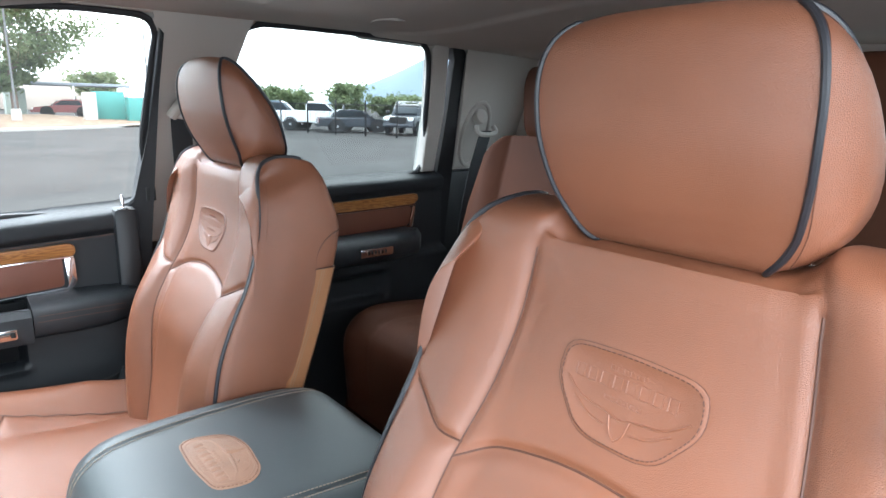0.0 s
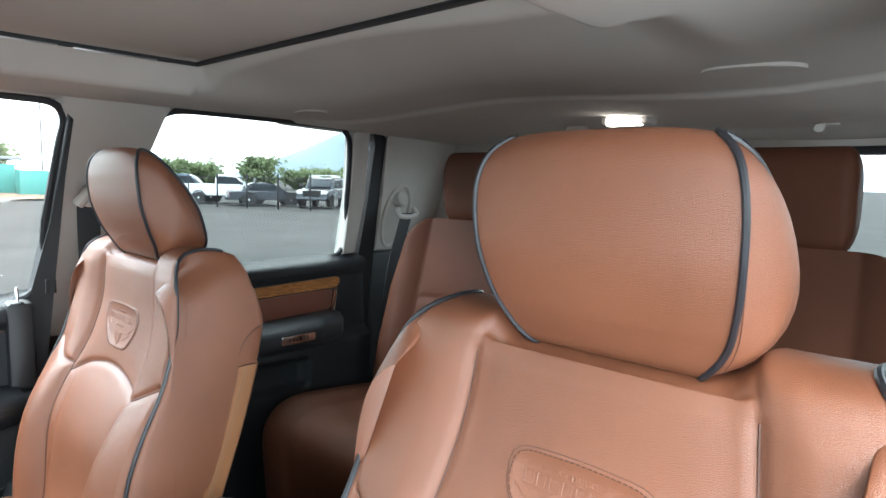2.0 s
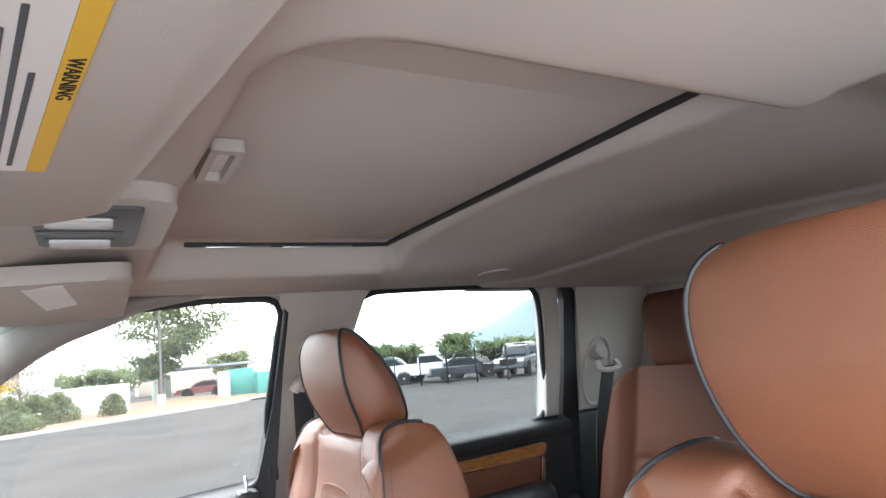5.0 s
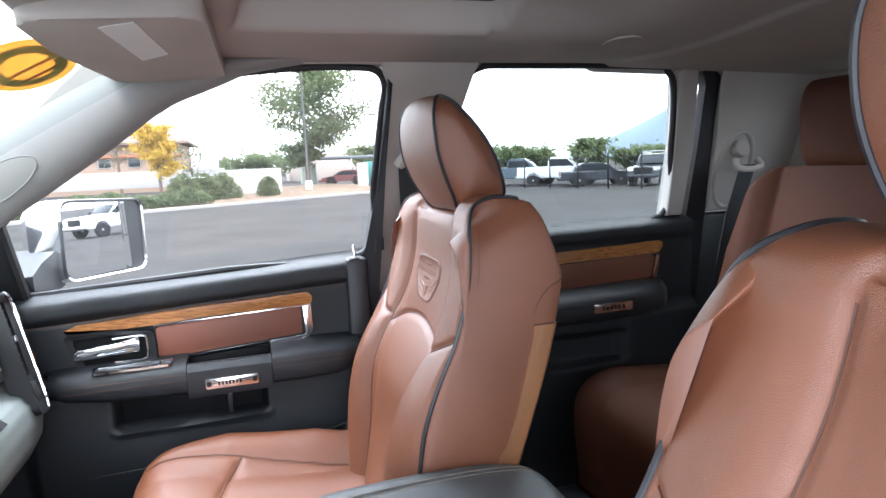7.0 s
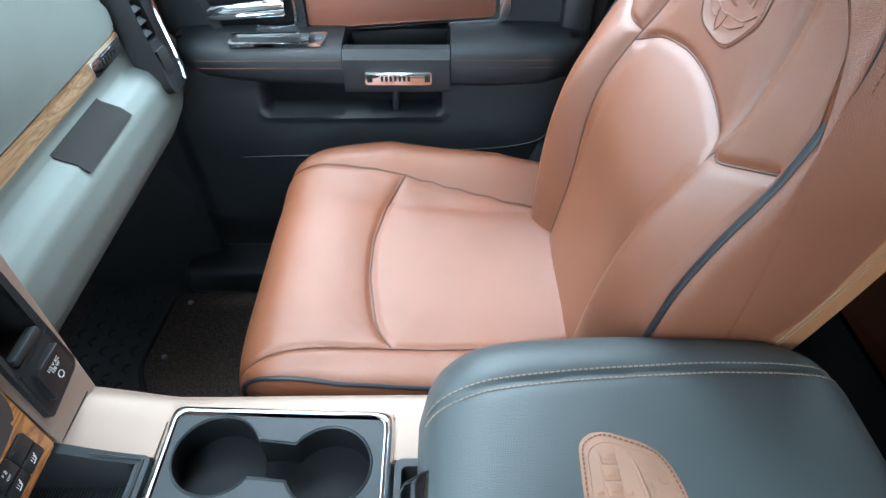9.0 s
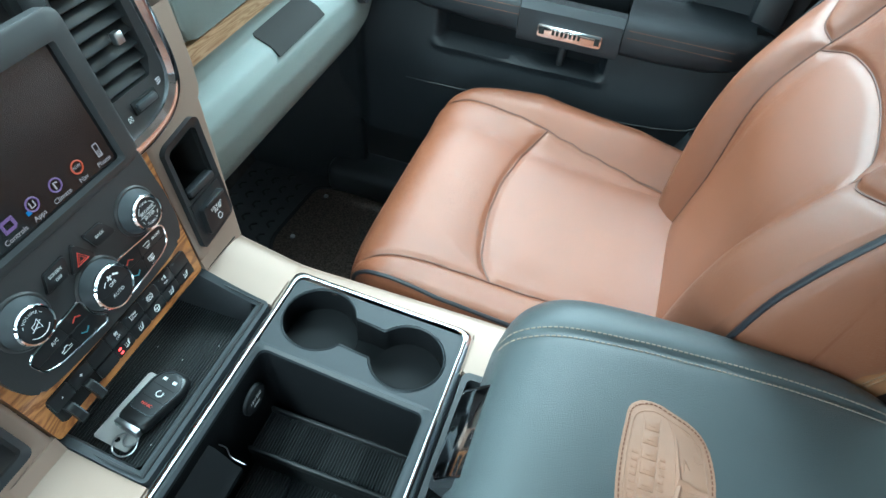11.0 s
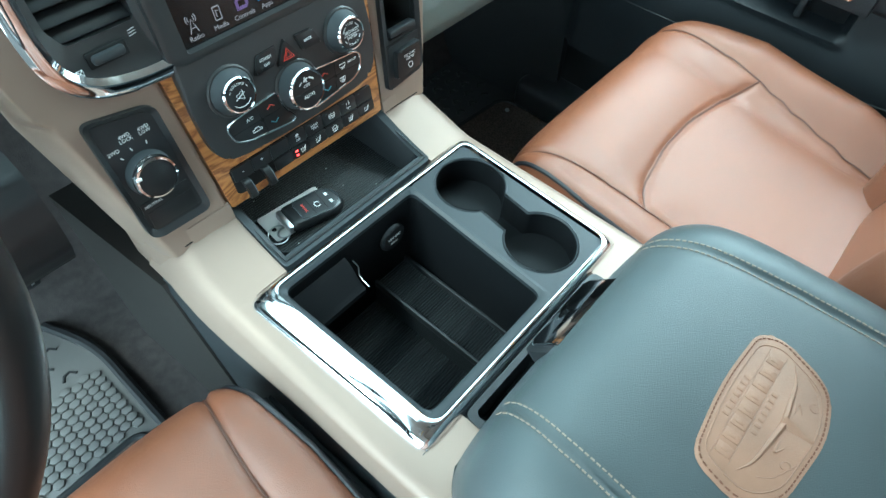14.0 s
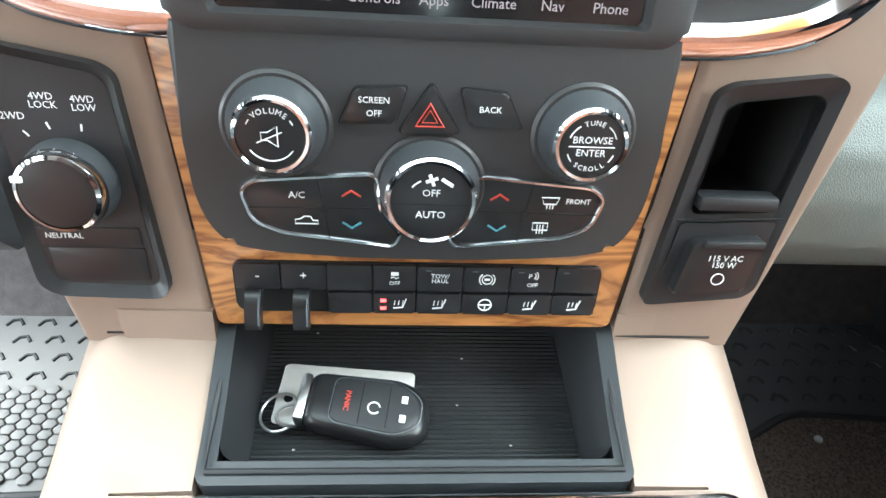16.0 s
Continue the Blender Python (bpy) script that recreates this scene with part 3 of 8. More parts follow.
def front_door():
    d = thing("door_1", (0.80, 0.35, 1.05), "black passenger door trim with walnut strip, brown insert and chrome handle", "car door")

    def body(y, v):
        zs = sill_z(y)
        z = 1.02 + (zs + 0.008 - 1.02) * v
        x = door_face(y, z, zs, 1.02)
        dip = smooth(0.545, 0.525, y) * smooth(0.235, 0.255, y) * smooth(1.262, 1.275, z) * smooth(1.345, 1.330, z)
        x += 0.045 * dip
        lip = math.exp(-((z - 1.262) / 0.010) ** 2) * smooth(0.56, 0.53, y) * smooth(0.22, 0.25, y)
        x -= 0.008 * lip
        x += 0.02 * smooth(0.03, 0.0, y) + 0.02 * smooth(0.685, 0.72, y)
        return (x, y, z)

    part("panel", flip(panel_geo(0.76, -0.02, body, 150, 120)), VINYL, d, smooth=50)
    part("pocket_back", box((0.793, 0.39, 1.30), (0.006, 0.30, 0.09), 0.002), BIN, d)
    part("pocket_divider", box((0.77, 0.315, 1.295), (0.03, 0.012, 0.05), 0.004), PLASTIC, d)
    st = []
    for k in range(150):
        y = 0.70 - 0.66 * k / 150
        st.append(tube([(0.7885, y, sill_z(y) - 0.058), (0.7885, y - 0.0030, sill_z(y) - 0.058)], 0.0007, 4))
    part("stitching", join(*st), THREAD_RED, d)
    m = frame_at((0.798, 0, 0), (0, -1, 0), (0, 0, 1))
    # walnut strip, tapering to the front
    part("wood_strip", prism(rpoly([(-0.628, 1.478), (-0.600, 1.490), (-0.35, 1.505), (-0.135, 1.513), (-0.124, 1.508), (-0.124, 1.486), (-0.35, 1.482), (-0.448, 1.476), (-0.52, 1.474)], 0.008), m, 0, 0.012, 0.004), WOOD_DOOR, d, "polished walnut strip")
    part("insert", prism(rpoly([(-0.452, 1.470), (-0.150, 1.481), (-0.150, 1.420), (-0.452, 1.400)], 0.006), m, 0, 0.007, 0.004), INSERT, d, "brown leather insert")
    part("chrome_line", prism([(-0.456, 1.475), (-0.128, 1.485), (-0.128, 1.481), (-0.456, 1.471)], m, 0, 0.010, 0.001), CHROME, d, "thin chrome line")
    part("chrome_edge", prism(rpoly([(-0.456, 1.398), (-0.142, 1.417), (-0.147, 1.481), (-0.127, 1.482), (-0.126, 1.424), (-0.140, 1.410), (-0.456, 1.392)], 0.004), m, 0, 0.010, 0.002), CHROME, d, "bent chrome edge")
    # inner handle in its cup
    part("handle_cup", ring(rpoly([(-0.625, 1.472), (-0.53, 1.474), (-0.455, 1.464), (-0.452, 1.402), (-0.47, 1.392), (-0.60, 1.390)], 0.012), rpoly([(-0.612, 1.460), (-0.53, 1.462), (-0.470, 1.455), (-0.467, 1.410), (-0.48, 1.402), (-0.592, 1.400)], 0.010), m, -0.01, 0.016, 0.008), PLASTIC, d, "black handle surround")
    part("cup_floor", prism(rpoly([(-0.612, 1.460), (-0.53, 1.462), (-0.470, 1.455), (-0.467, 1.410), (-0.48, 1.402), (-0.592, 1.400)], 0.010), m, -0.008, 0.002), BIN, d)
    h = part("handle", loft([[m @ Vector((y, zc + hh * math.cos(a), 0.016 + 0.007 * math.sin(a))) for a in (2 * math.pi * k / 14 for k in range(14))] for y, zc, hh in ((-0.606, 1.428, 0.008), (-0.600, 1.429, 0.012), (-0.56, 1.432, 0.013), (-0.52, 1.436, 0.013), (-0.488, 1.440, 0.016), (-0.484, 1.440, 0.012))]), CHROME, d, "chrome pull handle")
    part("grip_pad", box((0.779, 0.503, 1.438), (0.004, 0.030, 0.022), 0.002), INSERT, h, "brown leather grip pad")
    part("handle_trim", tube([m @ Vector((*p, 0.010)) for p in spline([(-0.535, 1.455, 0), (-0.485, 1.456, 0), (-0.472, 1.450, 0), (-0.471, 1.415, 0), (-0.482, 1.406, 0), (-0.535, 1.406, 0)], 6) for p in [(p.x, p.y)]], 0.003, 8), CHROME, d, "chrome trim loop")

    # armrest in three pieces
    def arm(y, x_in, zt, zb, soft=0.018):
        return [Vector((0.80, y, zt + 0.004)), Vector((0.77, y, zt + 0.003)), Vector((x_in + soft * 1.4, y, zt)), Vector((x_in + soft * 0.4, y, zt - soft * 0.35)), Vector((x_in, y, zt - soft)), Vector((x_in + 0.001, y, zb + 0.010)), Vector((x_in + 0.010, y, zb)), Vector((0.80, y, zb - 0.004))]

    part("armrest_front", loft([arm(y, x, zt, zb) for y, x, zt, zb in ((0.668, 0.770, 1.392, 1.368), (0.655, 0.745, 1.396, 1.362), (0.62, 0.722, 1.399, 1.350), (0.55, 0.711, 1.401, 1.344), (0.45, 0.708, 1.402, 1.340), (0.392, 0.708, 1.402, 1.338))]), VINYL, d, smooth=60)
    part("armrest_rear", loft([arm(y, x, zt, zb) for y, x, zt, zb in ((0.222, 0.706, 1.404, 1.338), (0.15, 0.705, 1.406, 1.338), (0.08, 0.708, 1.405, 1.340), (0.03, 0.725, 1.402, 1.345), (0.0, 0.77, 1.395, 1.36))]), VINYL, d, smooth=60)
    grip = part("grip", loft([[Vector((x, y, z)) for x, z in ((0.735, 1.398), (0.712, 1.400), (0.701, 1.388), (0.700, 1.345), (0.706, 1.332), (0.74, 1.330), (0.742, 1.36), (0.742, 1.39))] for y in (0.390, 0.386, 0.31, 0.228, 0.224)]), VINYL, d, "padded pull grip")
    part("pull_cup", join(box((0.772, 0.306, 1.352), (0.06, 0.16, 0.01), 0.003), box((0.795, 0.306, 1.375), (0.008, 0.16, 0.05), 0.003)), BIN, d, "dark pull cup")
    badge = part("badge", prism(rrect(-0.356, 1.349, -0.252, 1.370, 0.003), frame_at((0.7005, 0, 0), (0, -1, 0), (0, 0, 1)), 0, 0.004, 0.001), CHROME, grip, "chrome badge plate with plain bars")
    part("bars", join(*[box((0.6958, y, 1.3595), (0.001, 0.004, 0.008), 0.0003) for y in (0.33, 0.323, 0.316, 0.309, 0.302, 0.295, 0.288)]), GAP, badge)
    part("rivet", join(*[box((0.6958, y, 1.3595), (0.001, 0.008, 0.011), 0.0003) for y in (0.349, 0.259)]), GAP, badge)
    mt = frame_at((0.744, 0.495, 1.4025), (0, 1, 0), (-1, 0, 0))
    sw = part("switch_plate", ring(rpoly([(-0.078, -0.022), (0.075, -0.016), (0.072, 0.024), (-0.074, 0.022)], 0.008), rpoly([(-0.072, -0.017), (0.069, -0.012), (0.066, 0.019), (-0.069, 0.017)], 0.006), mt, -0.002, 0.0035), CHROME, d, "chrome-edged switch plate")
    part("well", prism(rpoly([(-0.072, -0.017), (0.069, -0.012), (0.066, 0.019), (-0.069, 0.017)], 0.006), mt, -0.002, 0.0008), BUTTON, sw)
    for y in (0.450, 0.428):
        part("switch", box((0.744, y, 1.4055), (0.018, 0.014, 0.006), 0.002), GREY_PLASTIC, sw, "window switch")
    for k, (zo, xo) in enumerate(((0.018, 0.7095), (0.030, 0.7090))):
        s2 = []
        for i in range(70):
            y = 0.62 - 0.23 * i / 70
            s2.append(tube([(xo - 0.0022, y, 1.402 - zo), (xo - 0.0022, y - 0.0022, 1.402 - zo)], 0.0005, 4))
        for i in range(50):
            y = 0.215 - 0.16 * i / 50
            s2.append(tube([(xo - 0.0046, y, 1.404 - zo), (xo - 0.0046, y - 0.0022, 1.404 - zo)], 0.0005, 4))
        part("arm_stitching", join(*s2), THREAD_RED, d)
    pin = part("lock_pin", turned([(0.006, 0), (0.006, 0.004), (0.0035, 0.006), (0.0035, 0.030), (0.002, 0.033), (0.0005, 0.034)], pose(0.785, 0.023, 1.578), 14), CHROME, d, "chrome lock pin")
    part("pin_base", turned([(0.012, 0), (0.012, 0.003), (0.008, 0.006), (0.001, 0.006)], pose(0.785, 0.023, 1.577), 18), PLASTIC, d)
    part("lower_line", tube(spline([(0.7545, 0.60, 1.175), (0.7535, 0.30, 1.185), (0.7535, 0.10, 1.20), (0.757, 0.045, 1.23), (0.765, 0.035, 1.30)], 6), 0.0012, 6), PLASTIC, d)
    part("end_cap", box((0.815, 0.018, 1.30), (0.07, 0.05, 0.56), 0.01), PLASTIC, d, "black door edge")
    # mirror sail at the window's front corner
    part("mirror_sail", loft([[on_side(p, -0.012 + k) for p in ((0.70, 1.55), (0.715, 1.71), (0.80, 1.64), (0.95, 1.50), (0.95, 1.47), (0.72, 1.53))] for k in (0.0, 0.022)]), PLASTIC, d, "black mirror sail")
    part("sail_post", tube([on_side((0.695, 1.54), 0.008), on_side((0.705, 1.70), 0.008), on_side((0.715, 1.735), 0.0)], 0.011, 8), PLASTIC, d, "black window post")
    tag = part("tag", box((0.762, -0.033, 1.612), (0.004, 0.02, 0.03), 0.001), GAP, d, "small dark label")
    return d


front_door()


def rear_door():
    d = thing("door_2", (0.79, -0.5, 1.05), "black rear door trim with burr walnut strip and brown insert", "car door")

    def body(y, v):
        zs = 1.612 - 0.012 * (y + 0.5)
        z = 0.95 + (zs + 0.006 - 0.95) * v
        x = 0.788 + 0.045 * smooth(zs - 0.014, zs + 0.006, z) - 0.010 * math.exp(-((z - (zs - 0.028)) / 0.02) ** 4)
        x -= 0.035 * smooth(1.395, 1.37, z)
        x += 0.02 * smooth(1.2, 1.0, z)
        x += 0.03 * smooth(1.25, 1.265, z) * smooth(1.34, 1.325, z) * smooth(-0.40, -0.43, y) * smooth(-0.68, -0.65, y)
        return (x, y, z)

    part("panel", flip(panel_geo(-0.14, -0.90, body, 90, 90)), VINYL, d, smooth=50)
    m = frame_at((0.786, 0, 0), (0, -1, 0), (0, 0, 1))
    part("wood_strip", prism(rpoly([(0.36, 1.547), (0.60, 1.553), (0.79, 1.558), (0.80, 1.550), (0.79, 1.528), (0.60, 1.524), (0.36, 1.518)], 0.008), m, 0, 0.011, 0.004), WOOD_DOOR, d, "polished walnut strip")
    part("insert", prism(rpoly([(0.36, 1.515), (0.775, 1.520), (0.765, 1.462), (0.36, 1.450)], 0.008), m, 0, 0.007, 0.004), INSERT, d, "brown leather insert")
    part("chrome_line", prism([(0.36, 1.521), (0.79, 1.526), (0.79, 1.522), (0.36, 1.517)], m, 0, 0.009, 0.001), CHROME, d)
    part("chrome_edge", prism(rpoly([(0.36, 1.448), (0.768, 1.460), (0.778, 1.520), (0.790, 1.518), (0.780, 1.455), (0.765, 1.449), (0.36, 1.442)], 0.003), m, 0, 0.009, 0.0015), CHROME, d)
    part("armrest", loft([[Vector((0.79, y, zt)), Vector((x + 0.02, y, zt)), Vector((x, y, zt - 0.018)), Vector((x, y, zt - 0.052)), Vector((x + 0.012, y, zt - 0.064)), Vector((0.79, y, zt - 0.066))] for y, x, zt in ((-0.16, 0.68, 1.452), (-0.40, 0.662, 1.455), (-0.64, 0.660, 1.456), (-0.74, 0.69, 1.455), (-0.80, 0.76, 1.45))]), VINYL, d, smooth=50)
    b = part("badge", prism(rrect(0.520, 1.415, 0.625, 1.437, 0.003), frame_at((0.6615, 0, 0), (0, -1, 0), (0, 0, 1)), 0, 0.004, 0.001), CHROME, d, "chrome badge plate with plain bars")
    part("bars", join(*[box((0.657, y, 1.426), (0.001, 0.005, 0.010), 0.0003) for y in (-0.545, -0.556, -0.567, -0.578, -0.589, -0.600)]), GAP, b)
    return d


rear_door()


# ---- overhead ----
def visor(side, label):
    v = thing("sun_visor", (side * 0.38, 0.32, 1.975), label, "sun visor", "sun visors")
    x0, x1 = (0.155, 0.640)
    if side < 0:
        x0 = 0.135
    out = rpoly([(x0, 0.268), (x1, 0.262), (x1 + 0.004, 0.44), (x0 + 0.18, 0.468), (x0, 0.46)], [0.03, 0.04, 0.03, 0.02, 0.03])
    if side < 0:
        out = rpoly([(x0, 0.303), (x1, 0.300), (x1 + 0.004, 0.54), (x0 + 0.18, 0.50), (x0, 0.48)], [0.04, 0.04, 0.03, 0.02, 0.03])
    m = Matrix(((side, 0, 0, 0), (-0.154 if side < 0 else 0, 1, 0, 0.0277 if side < 0 else 0), (0, -0.04, -1, 1.992), (0, 0, 0, 1)))
    b = part("panel", prism(out, m, 0, 0.022, 0.010, 3), HEADLINER, v)
    return v, b


v, b = visor(1, "folded grey passenger sun visor with a white label")
part("label_card", prism(rpoly([(0.172, 0.343), (0.371, 0.330), (0.416, 0.371), (0.196, 0.385)], 0.002), Matrix(((1, 0, 0, 0), (0, 1, 0, 0), (0, -0.04, -1, 1.992), (0, 0, 0, 1))), 0.0205, 0.0228), CARD, b, "white paper label")
v, b = visor(-1, "folded grey driver sun visor with a yellow and white notice")
mv = Matrix(((-1, 0, 0, 0), (-0.154, 1, 0, 0.0277), (0, -0.04, -1, 1.992), (0, 0, 0, 1)))
note = part("notice", prism(rrect(0.275, 0.3602, 0.48, 0.44, 0.002), mv, 0.0205, 0.0226), CARD, b, "white printed notice")
part("band", prism(rrect(0.275, 0.3510, 0.48, 0.3600, 0.001), mv, 0.0205, 0.0228), mat("yellow_print", (0.75, 0.46, 0.04), 0.5), note, "yellow warning band")
mw = mv @ Matrix.Translation((0.40, 0.3555, 0.0229))
part("band_lettering", words("WARNING", 0.0085, mw @ pose(0, 0, 0, 0, 0, 180)), GAP, note)
part("print", join(*[prism(rrect(0.285, 0.367 + 0.006 * k, 0.285 + 0.17 * (0.7 + 0.3 * ((k * 7) % 4) / 3), 0.3695 + 0.006 * k, 0.0005, 1), mv, 0.0226, 0.0229) for k in range(11)]), GREY_PLASTIC, note)

oc = thing("overhead_console", (0, 0.34, 1.985), "grey overhead console with two map lamps", "overhead console")
part("housing", loft([[Vector((x * s, y, z)) for x, y in rrect(-0.115, 0.245, 0.115, 0.47, 0.03)] for s, z in ((1.12, 2.01), (1.05, 1.998), (1.0, 1.990), (0.95, 1.986))] ), PILLAR, oc)
mo = Matrix(((1, 0, 0, 0), (0, 1, 0, 0), (0, 0, -1, 1.986), (0, 0, 0, 1)))
ins = part("insert", prism(rrect(-0.088, 0.272, 0.080, 0.36, 0.008), mo, 0, 0.003, 0.001), GREY_PLASTIC, oc, "darker grey lamp panel")
LAMP = mat("clear_lamp_lens", (0.70, 0.72, 0.72), 0.15, 0, 300, 0.6, coat=0.4)
for sx in (-0.054, 0.038):
    part("lamp_gap", prism(rrect(sx - 0.003, 0.292, sx + 0.037, 0.354, 0.005), mo, 0.002, 0.0036), BUTTON, ins)
    part("map_lamp", prism(rrect(sx, 0.296, sx + 0.034, 0.350, 0.004), mo, 0.002, 0.006, 0.002), LAMP, ins, "clear map lamp lens")
part("slot", prism(rrect(0.0, 0.286, 0.013, 0.358, 0.003), mo, 0.002, 0.0036), BUTTON, ins)

# sale stickers on the windscreen
def vinyl(name, color):
    """A thin film that daylight shines through."""
    m = bpy.data.materials.new(name)
    m.use_nodes = True
    N, L = m.node_tree.nodes, m.node_tree.links
    tr, mx = N.new("ShaderNodeBsdfTranslucent"), N.new("ShaderNodeMixShader")
    N["Principled BSDF"].inputs["Base Color"].default_value, tr.inputs[0].default_value, mx.inputs[0].default_value = (*color, 1), (*color, 1), 0.6
    L.new(N["Principled BSDF"].outputs[0], mx.inputs[1])
    L.new(tr.outputs[0], mx.inputs[2])
    L.new(mx.outputs[0], N["Material Output"].inputs[0])
    return m


def sticker(name, u0, v0, w, h, label):
    t = thing(name, screen_pt(u0, v0), label, "sticker", "windscreen stickers")
    cu, cv = Vector(screen_pt(u0, v0)), Vector(screen_pt(u0, v0 + 0.05))
    m = frame_at(cu + Vector((0, -0.0016, -0.0012)), (-1, 0, 0), cu - cv)
    el = [(w * math.cos(a), h * math.sin(a)) for a in (2 * math.pi * k / 40 for k in range(40))]
    return t, m, el


t, m, el = sticker("price_sticker", 0.79, 0.085, 0.13, 0.060, "oval orange sale sticker seen from behind, with teal and white shapes")
part("disc", prism(el, m, 0, 0.001), vinyl("orange_vinyl", (0.80, 0.50, 0.16)), t)
part("ring", ring([(p * 0.8, q * 0.8) for p, q in el], [(p * 0.55, q * 0.5) for p, q in el], m, 0.001, 0.0016), vinyl("teal_vinyl", (0.25, 0.42, 0.40)), t)
for nx in (-0.012, -0.06):
    part("bar", prism(rrect(nx, -0.03, nx + 0.013, 0.03, 0.002), m, 0.0016, 0.002), CARD, t)
t, m, el = sticker("lime_sticker", 0.92, 0.32, 0.04, 0.04, "round lime green sticker on the windscreen")
part("disc", prism(el, m, 0, 0.001), vinyl("lime_vinyl", (0.60, 0.66, 0.06)), t)


# ---- seats ----
def seg_dist(px, py, ax, ay, bx, by):
    """Distance of points (arrays) from a segment."""
    dx, dy = bx - ax, by - ay
    t = np.clip(((px - ax) * dx + (py - ay) * dy) / (dx * dx + dy * dy + 1e-12), 0, 1)
    return np.hypot(px - ax - t * dx, py - ay - t * dy)


def seam_dist(px, py, lines):
    d = np.full(np.shape(px), 9.0)
    for ln in lines:
        for a, b in zip(ln, ln[1:]):
            d = np.minimum(d, seg_dist(px, py, *a, *b))
    return d


def curve2(pts, n=6):
    return [(p.x, p.y) for p in spline([(*p, 0) for p in pts], n)]


def puff(px, py, lines, groove=0.0045, width=0.0055, swell=0.006, reach=0.028):
    d = seam_dist(px, py, lines)
    return swell * (1 - np.exp(-(d / reach) ** 1.3)) - groove * np.exp(-(d / width) ** 2)


class Frame:
    """A slanted frame: u across, v up the slope, w out of its face."""

    def __init__(self, o, lean, mirror=1):
        self.o, self.m = Vector(o), mirror
        self.v = Vector((0, -math.sin(lean), math.cos(lean)))
        self.w = Vector((0, math.cos(lean), math.sin(lean)))

    def __call__(self, u, v, w):
        return self.o + Vector((self.m * u, 0, 0)) + self.v * v + self.w * w


def swell_body(fr, V, half, front, depth, seams, nf=140, crown=2.6, edge=0.035):
    """A cushion as rings of points up v: a shaped front, rounded sides and a plain back."""
    loops = []
    us = np.linspace(-1, 1, nf)
    us = np.sign(us) * (1 - (1 - np.abs(us)) ** 1.25)
    for v in V:
        h, dp = half(v), depth(v)
        pu = us * h
        w = np.array([front(u, v) for u in pu])
        fall = (np.clip((np.abs(us) * h - (h - edge)) / edge, 0, 1)) ** crown
        w = w - edge * 0.75 * (1 - np.sqrt(np.clip(1 - fall ** 2, 0, 1)))
        w = w + puff(pu, np.full_like(pu, v), seams)
        lp = [fr(a, v, b) for a, b in zip(pu, w)]
        right = w[-1]
        for k in range(1, 13):
            t = k / 13
            lp.append(fr(h + 0.006 * math.sin(math.pi * t), v, right - (right + dp) * t))
        for k in range(25):
            a = 1 - 2 * k / 24
            lp.append(fr(h * a, v, -dp - 0.012 * (1 - a * a)))
        left = w[0]
        for k in range(1, 13):
            t = 1 - k / 13
            lp.append(fr(-h - 0.006 * math.sin(math.pi * t), v, left - (left + dp) * t))
        loops.append(lp)
    g = loft(loops)
    return flip(g) if fr.m > 0 else g


BACK_HALF = [(1.13, 0.200), (1.25, 0.220), (1.35, 0.229), (1.45, 0.231), (1.55, 0.229), (1.62, 0.223), (1.67, 0.213), (1.70, 0.201), (1.72, 0.186), (1.735, 0.168)]
BACK_EDGE = [(1.13, 0.076), (1.20, 0.067), (1.263, 0.058), (1.363, 0.041), (1.417, 0.031), (1.472, 0.011), (1.541, -0.021), (1.619, -0.044), (1.682, -0.052), (1.698, -0.055)]
BACK_TOP = [(1.698, -0.055), (1.712, -0.061), (1.723, -0.072), (1.730, -0.090), (1.7325, -0.112), (1.730, -0.138), (1.722, -0.160)]
BACK_REAR = [(1.722, -0.160), (1.700, -0.170), (1.674, -0.177), (1.640, -0.185), (1.609, -0.188), (1.545, -0.173), (1.451, -0.144), (1.361, -0.114), (1.25, -0.078), (1.15, -0.055)]
CREST = [(1.15, 0.016), (1.25, 0.026), (1.35, 0.032), (1.43, 0.024), (1.50, 0.009), (1.55, 0.003), (1.62, 0.001), (1.70, 0.001)]
MIDDLE = [(1.15, 0.004), (1.25, -0.003), (1.40, -0.012), (1.48, -0.017), (1.55, -0.016), (1.63, -0.013), (1.70, -0.010)]
HEAD_SIDE = [(-0.084, 1.708), (-0.068, 1.735), (-0.056, 1.759), (-0.045, 1.790), (-0.040, 1.815), (-0.038, 1.850), (-0.043, 1.876), (-0.054, 1.889), (-0.068, 1.884), (-0.086, 1.864),
             (-0.105, 1.841), (-0.122, 1.817), (-0.137, 1.790), (-0.149, 1.757), (-0.155, 1.732), (-0.146, 1.717), (-0.116, 1.706)]
HEAD_HALF = [(1.704, 0.070), (1.712, 0.080), (1.725, 0.091), (1.745, 0.101), (1.78, 0.109), (1.82, 0.112), (1.85, 0.110), (1.870, 0.104), (1.882, 0.095), (1.891, 0.082)]


